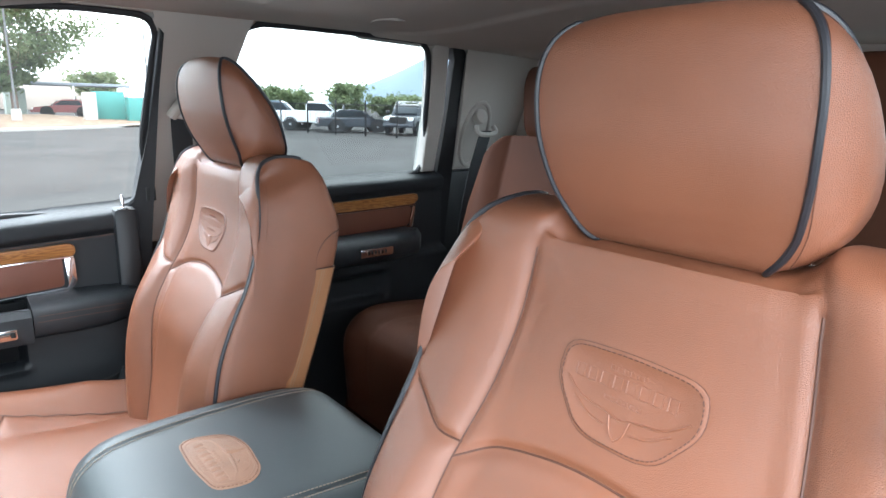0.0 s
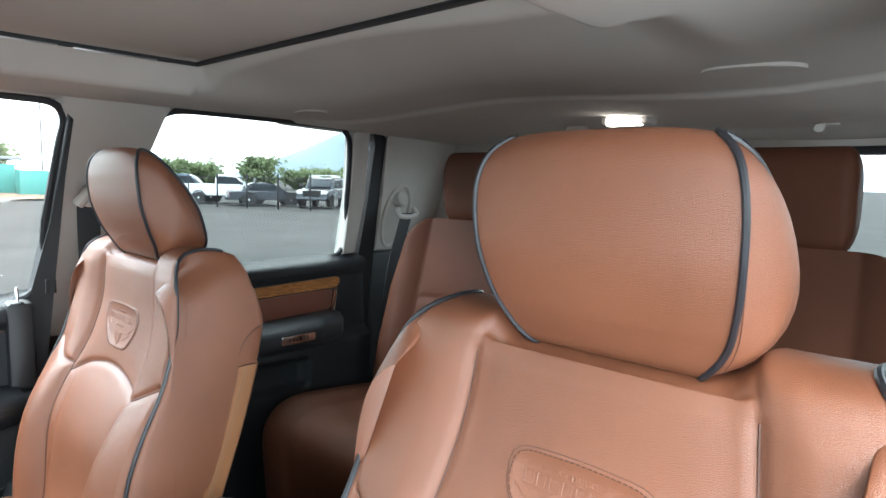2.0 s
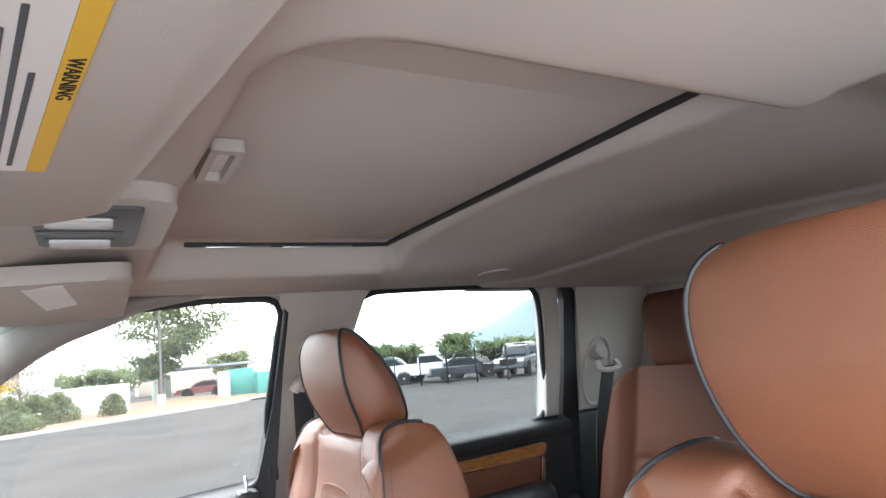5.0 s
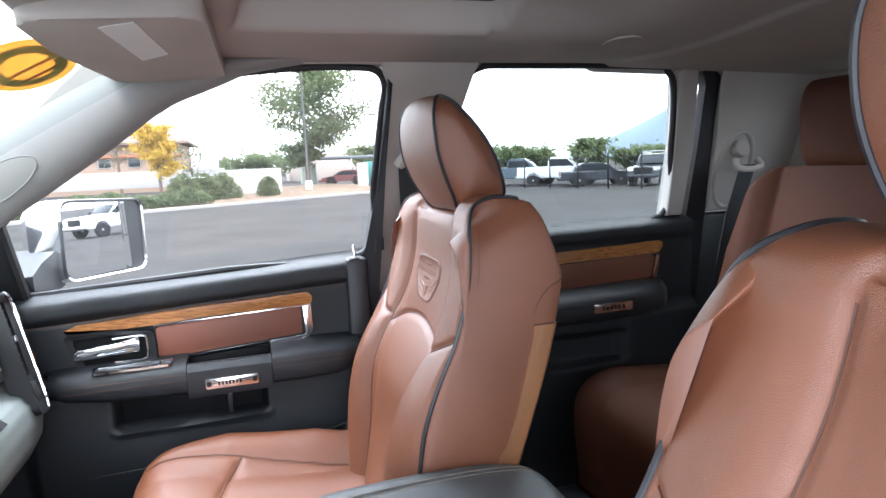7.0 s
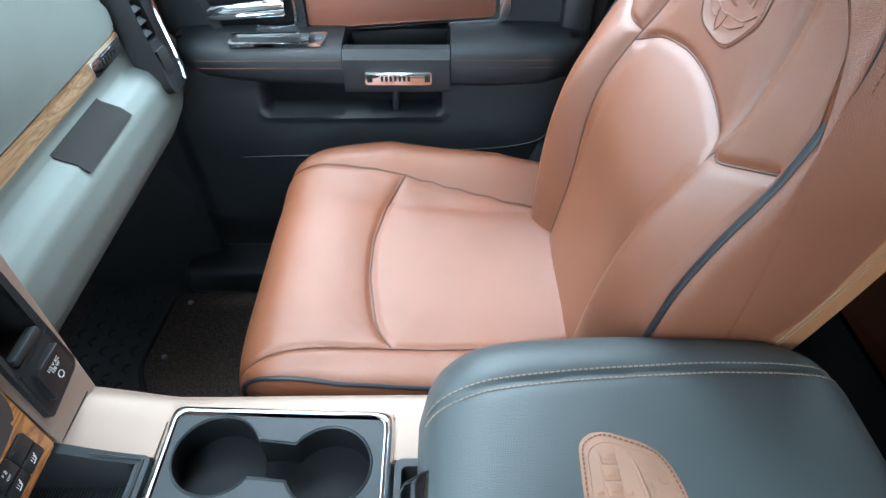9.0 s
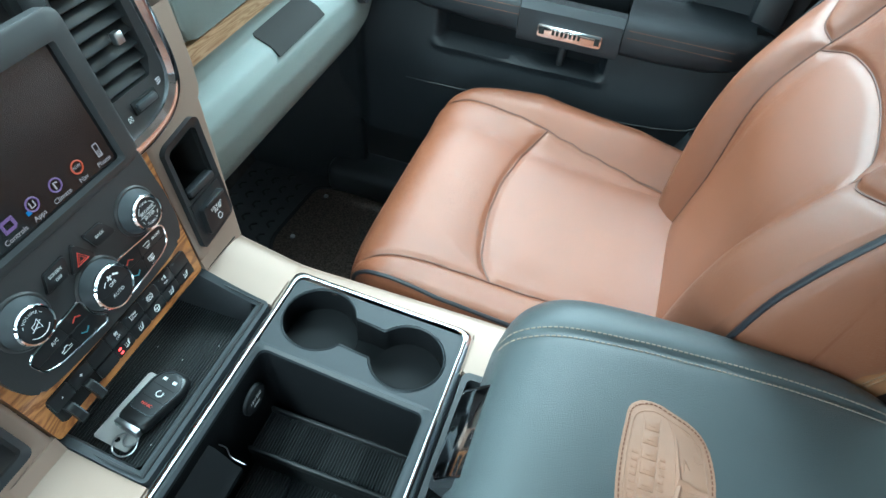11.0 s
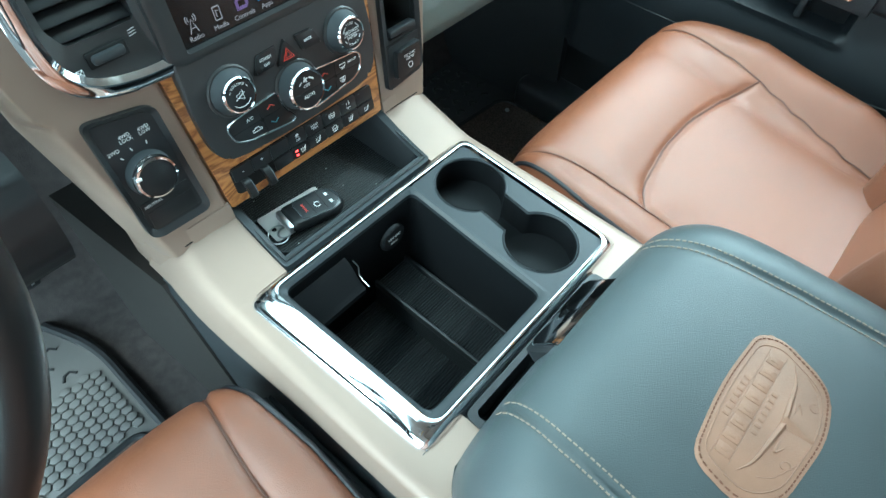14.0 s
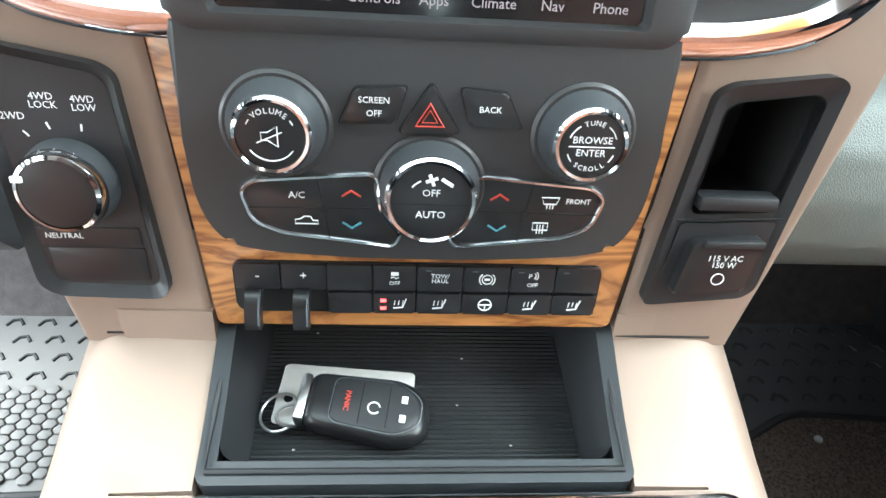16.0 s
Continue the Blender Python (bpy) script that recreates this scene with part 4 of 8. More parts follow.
def front_seat(inward, cx, cush_x, cush_y, dy, wide, tilt, label):
    """A bucket seat: cushion, boxed backrest with piped side panels, wedge-shaped head restraint and a stitched patch."""
    seat = thing("front_seat", (cx, 0.25 + dy, 0.80), label, "seat", "front seats")

    def half(z):
        return wide * flow(BACK_HALF, z)

    def edge_y(z):
        """The piped front edge; tilt brings its foot forward."""
        return flow(BACK_EDGE, z) + tilt * (1.70 - z)

    # seams as (across, height)
    arch = curve2([(-0.136, 1.487), (-0.100, 1.506), (-0.045, 1.518), (0.0, 1.521), (0.045, 1.518), (0.100, 1.506), (0.136, 1.487)])
    seams = [arch]
    for s in (-1, 1):
        seams.append(curve2([(s * 0.112, 1.712), (s * 0.117, 1.65), (s * 0.126, 1.57), (s * 0.136, 1.486), (s * 0.131, 1.38), (s * 0.117, 1.27), (s * 0.108, 1.14)]))
        seams.append(curve2([(s * 0.134, 1.500), (s * 0.160, 1.506), (s * 0.195, 1.522), (s * 0.236, 1.542)]))
    spread = wide ** 1.6
    seams = [[(x * spread, z) for x, z in ln] for ln in seams]

    def relief(u, z):
        """How far the front stands before the piped edge; u runs from -1 to 1 (arrays)."""
        a = np.abs(u)
        c, m = flow(CREST, z), flow(MIDDLE, z)
        t = np.clip((a - 0.46) / 0.28, 0, 1)
        w = m + (c - m) * t * t * (3 - 2 * t)
        w = np.where(a > 0.72, w + (-0.001 - w) * np.clip((a - 0.72) / 0.28, 0, 1) ** 1.9, w)
        w = w + 0.008 * math.exp(-((z - 1.40) / 0.075) ** 2) * (1 - smooth(1.485, 1.53, z)) * (1 - np.clip(a / 0.62, 0, 1) ** 3)
        fade = 1 - smooth(1.685, 1.71, z)
        return w + fade * np.where(a < 0.97, puff(u * half(z), np.full_like(u, z), seams, swell=0.005), 0)

    def skin(x, z, out=0.0):
        h = half(z)
        return Vector((cx + x, dy + edge_y(z) + float(relief(np.array([x / h]), z)[0]) + out, z))

    zs = np.concatenate([np.linspace(1.13, 1.44, 70), np.linspace(1.443, 1.58, 62), np.linspace(1.584, 1.698, 40)])
    us = np.linspace(-1, 1, 131)
    us = np.sign(us) * (1 - (1 - np.abs(us)) ** 1.2)
    front = np.array([edge_y(z) + relief(us, z) for z in zs])
    top = [(p.x, p.y) for p in spline([(y, z, 0) for z, y in BACK_TOP], 4)][1:]
    rear = [(p.x, p.y) for p in spline([(y, z, 0) for z, y in BACK_REAR], 5)][1:]
    loops = []
    for i, u in enumerate(us):
        lip = front[-1][i] - edge_y(1.698)
        dip = 0.022 * (1 - smooth(0.42, 0.66, abs(u)))
        prof = [(front[j][i], z) for j, z in enumerate(zs)]
        prof += [(y + lip * (1 - k / len(top)), z - dip * smooth(0, 5, k)) for k, (y, z) in enumerate(top)]
        prof += [(y - 0.012 * (1 - u * u) + tilt * (1.70 - z), z - dip * (1 - smooth(0, 6, k))) for k, (y, z) in enumerate(rear)]
        loops.append([Vector((cx + u * half(z), dy + y, z)) for y, z in prof])

    def closing(loop, sx):
        """Slightly domed side panels, as smaller copies of the edge loop."""
        c = sum(loop, Vector()) / len(loop)
        return [[Vector((p.x + sx * o, c.y + (p.y - c.y) * k, c.z + (p.z - c.z) * (1 - (1 - k) * 0.25))) for p in loop] for k, o in ((0.965, 0.0035), (0.88, 0.006), (0.70, 0.008), (0.35, 0.009), (0.02, 0.009))]

    body = closing(loops[0], -1)[::-1] + loops + closing(loops[-1], 1)
    back = part("backrest", loft(body), LEATHER, seat, smooth=70)
    for ln in seams:
        part("seam", tube([skin(x, z, 0.0004) for x, z in ln if abs(x) < half(z) * 0.985 and 1.14 < z < 1.70], 0.0011, 5), SEAM, back, "dark sewn seam")

    def side_pt(s, y, z, out=0.0):
        """A point on a side panel."""
        return Vector((cx + s * (half(z) + 0.0062 + out), dy + y + tilt * (1.70 - z), z))

    for s in (-1, 1):
        edge = [p + Vector((s * 0.0012, 0.0006, 0)) for p in loops[0 if s < 0 else -1][:len(zs) + len(top) - 2]]
        part("piping", tube(edge[::2], 0.0033, 8), PIPING, back, "black leather piping")
        red = [side_pt(s, flow(BACK_EDGE, z) - 0.014, z, -0.0022) for z in np.linspace(1.15, 1.69, 100)]
        part("stitching", join(*[tube([a, a.lerp(b, 0.66)], 0.0006, 4) for a, b in zip(red, red[1:])]), THREAD_RED, back, "brown side stitching")
        # closing flap down the rear of the side panel
        rows = [(1.548, -0.138, -0.174), (1.50, -0.122, -0.160), (1.451, -0.106, -0.145), (1.40, -0.087, -0.128), (1.361, -0.073, -0.115), (1.28, -0.046, -0.090), (1.18, -0.014, -0.062)]
        flap = part("side_flap", loft([[side_pt(s, a, z, -0.004), side_pt(s, a, z, 0.0012), side_pt(s, a * 0.5 + b * 0.5, z, 0.0022), side_pt(s, b + 0.004, z, 0.0008), side_pt(s, b - 0.003, z, -0.006), side_pt(s, b - 0.003, z, -0.012)] for z, a, b in rows]), LEATHER_TAN, back, "paler tan closing flap")
        for k in (0.30, 0.42):
            pts = spline([side_pt(s, a + (b - a) * k, z, 0.0022) for z, a, b in rows], 16)
            part("stitching", join(*[tube([a, a.lerp(b, 0.6)], 0.0006, 4) for a, b in zip(pts, pts[1:])]), THREAD, flap)
        part("seam", tube(spline([side_pt(s, y, z, 0.0003) for y, z in ((-0.136, 1.545), (-0.142, 1.575), (-0.160, 1.598), (-0.186, 1.612))], 6), 0.0011, 5), SEAM, back, "dark sewn seam")
        part("seam", tube([side_pt(s, y, 1.549, 0.0006) for y in (-0.136, -0.155, -0.174)], 0.0012, 5), SEAM, back, "dark sewn seam")

    # pressed patch: a stitched shield with plain raised bars
    pz = 1.588
    shape = [(0.066 * p, pz + 0.040 * q) for p, q in rpoly([(-1, 0.92), (0, 1.0), (1, 0.92), (1.06, 0.05), (0.55, -0.95), (-0.55, -0.95), (-1.06, 0.05)], 0.34)]
    rim = [skin(x, z, 0.0006) for x, z in shape]
    emb = part("patch", loft([rim, [skin(x * 0.975, pz + (z - pz) * 0.965, 0.0013) for x, z in shape], [skin(x * 0.92, pz + (z - pz) * 0.89, 0.0013) for x, z in shape], [skin(x * 0.90, pz + (z - pz) * 0.865, 0.0006) for x, z in shape], [skin(x * 0.45, pz + (z - pz) * 0.45, 0.0008) for x, z in shape], [skin(x * 0.02, pz + (z - pz) * 0.02, 0.0008) for x, z in shape]], cap=(False, True)), LEATHER, back, "pressed leather badge with raised bars", smooth=60)
    part("seam", tube(rim, 0.0004, 5, closed=True), SEAM, back, "dark sewn seam")
    bars = []
    for x0, z0, w, h in [(-0.046 + 0.0125 * k, pz + 0.008, 0.0092, 0.0115) for k in range(8)] + [(-0.017 + 0.0062 * k, pz + 0.0222, 0.0042, 0.0046) for k in range(6)] + [(-0.017 + 0.0062 * k, pz - 0.0015, 0.0042, 0.0040) for k in range(6)]:
        bars.append(tube([skin(x0 + a * w, z0 + b * h, 0.0007) for a, b in ((0.08, 0.05), (0.08, 0.95), (0.92, 0.95), (0.92, 0.05))], 0.0006, 5, closed=True))
    for pts in ([(-0.058, 0.006), (-0.040, -0.006), (-0.014, -0.010), (0, -0.013), (0.014, -0.010), (0.040, -0.006), (0.058, 0.006)], [(-0.010, -0.011), (-0.007, -0.022), (0, -0.030), (0.007, -0.022), (0.010, -0.011)], [(-0.046, -0.008), (-0.028, -0.018), (-0.012, -0.021)], [(0.046, -0.008), (0.028, -0.018), (0.012, -0.021)]):
        bars.append(tube(spline([skin(x, pz + z, 0.0008) for x, z in pts], 5), 0.0009, 6))
    part("embossing", join(*bars), LEATHER, emb)
    per = [(x * 0.948, pz + (z - pz) * 0.927) for x, z in shape]
    dash = []
    for (ax, az), (bx, bz) in zip(per, per[1:] + per[:1]):
        cnt = max(1, round(math.hypot(bx - ax, bz - az) / 0.0046))
        for k in range(cnt):
            p, q = (k + 0.12) / cnt, (k + 0.80) / cnt
            dash.append(tube([skin(ax + (bx - ax) * p, az + (bz - az) * p, 0.0013), skin(ax + (bx - ax) * q, az + (bz - az) * q, 0.0013)], 0.0007, 4))
    part("stitching", join(*dash), SEAM, emb)

    # head restraint: a wedge, deep at its base, with domed piped sides
    prof = [(p.x, p.y) for p in spline([(y, z, 0) for y, z in HEAD_SIDE], 7, closed=True)]
    hy, hz = -0.092, 1.795
    hl = []
    for k in range(41):
        u = math.sin((-1 + k / 20) * math.pi / 2)
        lp = []
        for y, z in prof:
            h = flow(HEAD_HALF, z)
            push = 0.010 if y > hy else -0.016
            lp.append(Vector((cx + u * h, dy + y + push * (1 - u * u) * smooth(0, 0.03, abs(y - hy)), z + 0.004 * (1 - u ** 4) * (z > 1.86))))
        hl.append(lp)

    def dome(loop, s):
        c = Vector((loop[0].x, dy + hy - 0.006, hz))
        out = []
        for k in (0.985, 0.96, 0.92, 0.86, 0.78, 0.68, 0.56, 0.42, 0.26, 0.10, 0.02):
            out.append([Vector(((cx + s * 0.104) + (p.x - cx - s * 0.104) * k ** 6 + s * 0.028 * (1 - k * k), c.y + (p.y - c.y) * k, c.z + (p.z - c.z) * k)) for p in loop])
        return out

    left, right = dome(hl[0], -1), dome(hl[-1], 1)
    head = part("headrest", loft(left[::-1] + hl + right), LEATHER, seat, smooth=80)
    for s, edge, shell in ((-1, hl[0], left), (1, hl[-1], right)):
        part("piping", tube([p + Vector((s * 0.0014, 0, 0)) for p in edge], 0.0028, 8, closed=True), PIPING, head, "black leather piping")
        line_ = spline([p + Vector((s * 0.0007, 0, 0)) for p in shell[2]], 2, closed=True)
        part("stitching", join(*[tube([a, a.lerp(b, 0.6)], 0.00042, 4) for a, b in zip(line_, line_[1:] + line_[:1])]), SEAM, head)
        part("post", tube([(cx + s * 0.055, dy - 0.115, 1.74), (cx + s * 0.055, dy - 0.125, 1.66)], 0.006, 10), STEEL, seat, "steel headrest post")

    # seat cushion
    co = Vector((cush_x, cush_y, cush_y * 0.4))
    PROFILE = [(0.0, 1.180), (0.06, 1.180), (0.14, 1.180), (0.24, 1.188), (0.33, 1.202), (0.40, 1.215), (0.440, 1.216), (0.470, 1.203), (0.490, 1.176), (0.498, 1.13), (0.492, 1.06)]
    cseams = [curve2([(-0.166, 0.322), (-0.12, 0.346), (-0.05, 0.358), (0.0, 0.360), (0.05, 0.358), (0.12, 0.346), (0.166, 0.322)])]
    for s in (-1, 1):
        cseams.append(curve2([(s * 0.128, 0.02), (s * 0.150, 0.18), (s * 0.165, 0.32), (s * 0.176, 0.42), (s * 0.190, 0.50), (s * 0.200, 0.60)]))
    path = spline([(*p, 0) for p in PROFILE], 20)
    run = [0.0]
    for a, b in zip(path, path[1:]):
        run.append(run[-1] + (b - a).length)
    CUSH_HALF = [(0.0, 0.208), (0.2, 0.226), (0.36, 0.232), (0.44, 0.226), (0.50, 0.212), (0.56, 0.200), (0.64, 0.192)]
    loops = []
    us = np.linspace(-1, 1, 130)
    us = np.sign(us) * (1 - (1 - np.abs(us)) ** 1.25)
    for i, (p, s) in enumerate(zip(path, run)):
        h = line(CUSH_HALF, s)
        pu = us * h
        bol = line([(0, 0.020), (0.15, 0.036), (0.33, 0.034), (0.44, 0.016), (0.52, 0.002), (0.7, 0)], s)
        w = np.array([bol * smooth(0.125, 0.195, abs(u)) * (0.30 if u * inward > 0 else 1.65) for u in pu]) + puff(pu, np.full_like(pu, s + 0.02), cseams, swell=0.009, reach=0.035)
        edge = np.where(pu * inward > 0, 0.034, 0.042)
        fall = np.clip((np.abs(pu) - (h - edge)) / edge, 0, 1) ** 2.2
        drop = edge * (1 - np.sqrt(np.clip(1 - fall ** 2, 0, 1)))
        t = (path[min(i + 1, len(path) - 1)] - path[max(i - 1, 0)]).normalized()
        nrm = Vector((0, -t.y, t.x))
        lp = [co + Vector((u, p.x, p.y)) + nrm * float(a) for u, a in zip(pu, w - drop)]
        for sgn, seq in ((1, range(1, 9)), (-1, range(8, 0, -1))):
            for k in seq:
                q = k / 8
                lp.append(co + Vector((sgn * (h + 0.006 * math.sin(math.pi * q)), p.x - 0.03 * q * (p.x > 0.4), (p.y + float((w - drop)[-1 if sgn > 0 else 0]) * nrm.z) * (1 - q) + min(p.y, 1.05) * q)))
        loops.append(lp)
    cush = part("cushion", flip(loft(loops)), LEATHER, seat, smooth=80)

    def seat_skin(u, yy):
        i = min(range(len(run)), key=lambda j: abs(run[j] + 0.02 - yy))
        j = int(np.argmin(np.abs(us * line(CUSH_HALF, run[i]) - u)))
        return loops[i][j] + Vector((0, 0, 0.0006))

    for ln in cseams:
        part("seam", tube([sum((seat_skin(u + a, y + b) for a, b in ((0, 0), (0.004, 0), (-0.004, 0), (0, 0.006), (0, -0.006))), Vector()) / 5 for u, y in ln if y > 0.05], 0.0012, 5), SEAM, cush, "dark sewn seam")
    nf = len(us)
    for k in (3, nf - 4):
        part("piping", tube([lp[k] + Vector((0.0012 if k > 3 else -0.0012, 0, 0.0012)) for lp in loops[6:-16]], 0.0030, 8), PIPING, cush, "black leather piping")
    part("base", join(box((cush_x, 0.24 + dy, 0.97), (0.40, 0.46, 0.16), 0.03, 3), box((cush_x - 0.17, 0.25 + dy, 0.85), (0.05, 0.50, 0.11), 0.01), box((cush_x + 0.17, 0.25 + dy, 0.85), (0.05, 0.50, 0.11), 0.01)), PLASTIC, seat, "dark seat base and rails")
    part("side_cover", box((cush_x - inward * 0.225, 0.19 + dy, 1.06), (0.03, 0.46, 0.10), 0.014, 3), PLASTIC, seat, "dark plastic side cover")
    part("buckle", tube(spline([(cush_x - inward * 0.232, 0.12 + dy, 1.10), (cush_x - inward * 0.236, 0.085 + dy, 1.17), (cush_x - inward * 0.230, 0.06 + dy, 1.24)], 5), 0.017, 10, flat=0.6), VINYL, seat, "dark belt anchor sleeve")
    return seat


front_seat(-1, 0.415, 0.456, 0.0, 0.0, 1.0, 0.0, "saddle brown leather passenger seat with black piping")
front_seat(1, -0.466, -0.440, 0.018, -0.038, 1.06, 0.08, "saddle brown leather driver seat with black piping")


def rear_bench():
    """The rear seat in two sections, with head restraints."""
    for cx, hw, split in ((0.375, 0.275, "outer"), (-0.28, 0.37, "wide")):
        seat = thing("rear_seat", (cx, -0.75, 0.80), "brown leather rear bench section, cabin shade in its colour", "seat", "rear seat sections")
        fr = Frame((cx, -0.845, 1.19), radians(12), 1)
        sm = [curve2([(-hw * 0.62, 0.62), (-hw * 0.64, 0.3), (-hw * 0.6, 0.0)]), curve2([(hw * 0.62, 0.62), (hw * 0.64, 0.3), (hw * 0.6, 0.0)]), curve2([(-hw * 0.63, 0.33), (0, 0.345), (hw * 0.63, 0.33)])]
        V = np.concatenate([np.linspace(-0.05, 0.52, 90), 0.52 + 0.045 * np.sin(np.linspace(0.08, math.pi / 2, 12))])

        def half(v, hw=hw):
            return line([(-0.05, hw), (0.35, hw), (0.5, hw * 0.9), (0.53, hw * 0.82), (0.56, hw * 0.72), (0.57, hw * 0.6)], v)

        part("backrest", swell_body(fr, V, half, lambda u, v, hw=hw: 0.03 * smooth(hw * 0.55, hw * 0.85, abs(u)) + 0.015 * math.exp(-((v - 0.15) / 0.15) ** 2), lambda v: line([(0, 0.10), (0.5, 0.08), (0.57, 0.03)], v), sm, nf=70), LEATHER_REAR_SHADED, seat, smooth=80)
        path = spline([(-0.92, 1.228, 0), (-0.78, 1.25, 0), (-0.62, 1.268, 0), (-0.54, 1.272, 0), (-0.485, 1.252, 0), (-0.460, 1.20, 0), (-0.468, 1.06, 0)], 10)
        loops = []
        for i, p in enumerate(path):
            t = (path[min(i + 1, len(path) - 1)] - path[max(i - 1, 0)]).normalized()
            nrm = Vector((0, -t.y, t.x))
            lp = []
            for k in range(61):
                u = -1 + 2 * k / 60
                u = math.copysign(1 - (1 - abs(u)) ** 1.3, u)
                w = 0.02 * smooth(0.5, 0.8, abs(u)) - 0.05 * (1 - math.sqrt(max(0, 1 - max(0, (abs(u) - 0.85) / 0.15) ** 2.2)))
                w -= 0.004 * math.exp(-((abs(u) - 0.6) * hw / 0.004) ** 2)
                lp.append(Vector((cx + u * hw, p.x, p.y)) + nrm * w)
            lp += [Vector((cx + hw, p.x, min(1.0, p.y))), Vector((cx - hw, p.x, min(1.0, p.y)))]
            loops.append(lp)
        part("cushion", flip(loft(loops)), LEATHER_REAR_SHADED, seat, smooth=80)
        part("base", box((cx, -0.72, 0.93), (hw * 1.9, 0.46, 0.26), 0.03), PLASTIC, seat, "dark seat base")
        ho = Vector((0.375 if cx > 0 else -0.37, -0.985, 1.745))
        prof = spline([(0.03, 0.0, 0), (0.045, 0.07, 0), (0.045, 0.15, 0), (0.02, 0.185, 0), (-0.03, 0.17, 0), (-0.05, 0.08, 0), (-0.03, 0.0, 0)], 6, closed=True)
        hl = []
        for k in range(33):
            x = math.sin((-1 + 2 * k / 32) * math.pi / 2)
            e = max(0, abs(x) - 0.8) / 0.2
            sc = 0.35 + 0.65 * math.sqrt(max(0, 1 - 0.9 * e ** 2.4))
            hl.append([ho + Vector((x * 0.125, p.x * sc, 0.09 + (p.y - 0.09) * sc)) for p in prof])
        part("headrest", loft(hl), LEATHER_REAR_SHADED, seat, smooth=80)
        for s in (-1, 1):
            part("post", tube([ho + Vector((s * 0.05, -0.005, 0.02)), ho + Vector((s * 0.05, -0.01, -0.05))], 0.006, 10), STEEL, seat, "steel headrest post")


rear_bench()


# ---- centre console ----
console = thing("centre_console", (0, 0.40, 0.82), "centre console with champagne rails, chrome-edged bin and cup holders", "console")
Z0 = 1.258
flat = Matrix.Translation((0, 0, Z0))


def rise(y):
    """The console top climbs a little towards the stack."""
    return 0.026 * min(1.0, max(0.0, (y - 0.515) / 0.087)) ** 1.4


def rail(side):
    """A painted side rail: flat top, tight outer edge and a short outer flank."""
    loops = []
    for y, xi, xo, o in ((0.640, 0.113, 0.174, 0.026), (0.603, 0.113, 0.175, 0.025), (0.585, 0.113, 0.177, 0.024), (0.56, 0.113, 0.180, 0.021), (0.54, 0.113, 0.181, 0.019), (0.5215, 0.113, 0.182, 0.017), (0.5205, 0.160, 0.182, 0.017), (0.45, 0.158, 0.184, 0.012), (0.40, 0.158, 0.185, 0.009), (0.288, 0.156, 0.186, 0.007), (0.287, 0.109, 0.186, 0.007), (0.06, 0.10, 0.185, 0.006), (-0.10, 0.10, 0.183, 0.006)):
        loops.append([Vector((side * x, y, z + rise(y))) for x, z in ((xi, Z0 - 0.03), (xi, Z0), (xo - 0.030, Z0 + 0.0005), (xo - 0.010, Z0 - 0.0003), (xo - 0.004, Z0 - 0.0016), (xo + o * 0.15, Z0 - 0.0050), (xo + o * 0.45, Z0 - 0.011), (xo + o, Z0 - 0.040), (xo + o - 0.006, Z0 - 0.044), (xo - 0.03, Z0 - 0.046))])
    g = loft(loops)
    return flip(g) if side < 0 else g


for s in (-1, 1):
    part("rail", rail(s), SATIN, console, "champagne painted rail", smooth=40)
    part("lower_side", loft([[Vector((s * x, y, z + rise(y))) for x, z in ((0.192 + d, Z0 - 0.041), (0.196 + d, Z0 - 0.060), (0.192 + d, 1.05), (0.178, 0.82), (0.150, 0.82), (0.150, Z0 - 0.041))] for y, d in ((0.62, 0.006), (0.45, 0.0), (0.20, -0.003), (-0.05, -0.005), (-0.16, -0.005))]), CONSOLE_GREY, console, "dark grey lower console side")
    pocket = part("side_pocket", box((s * 0.196, 0.30, 1.115), (0.010, 0.34, 0.11), 0.005), BIN, console, "dark side pocket")
    part("pocket_rim", tube([(s * 0.203, y, z) for y, z in ((0.47, 1.165), (0.30, 1.172), (0.13, 1.172))], 0.004, 6), PLASTIC, pocket)
part("toe_panel", loft([[Vector((-0.12, 0.60, 1.23)), Vector((-0.205, 0.615, 1.235)), Vector((-0.215, 0.85, 1.20)), Vector((-0.12, 0.85, 1.20))], [Vector((-0.12, 0.50, 0.98)), Vector((-0.196, 0.52, 0.98)), Vector((-0.21, 0.82, 0.90)), Vector((-0.12, 0.82, 0.90))], [Vector((-0.12, 0.49, 0.84)), Vector((-0.19, 0.51, 0.84)), Vector((-0.20, 0.80, 0.84)), Vector((-0.12, 0.80, 0.84))]]), FOOTWELL, console, "dark footwell side panel")

# front tray
def lifted(geo):
    """Follows the rails, which rise towards the stack."""
    return [(x, y, z + rise(y) * (z > 1.243)) for x, y, z in geo[0]], geo[1]


def dense(pts):
    """The same outline with its long sides divided."""
    out = []
    for a, b in zip(pts, pts[1:] + pts[:1]):
        n = max(1, int(math.hypot(b[0] - a[0], b[1] - a[1]) / 0.012))
        out += [(a[0] + (b[0] - a[0]) * k / n, a[1] + (b[1] - a[1]) * k / n) for k in range(n)]
    return out


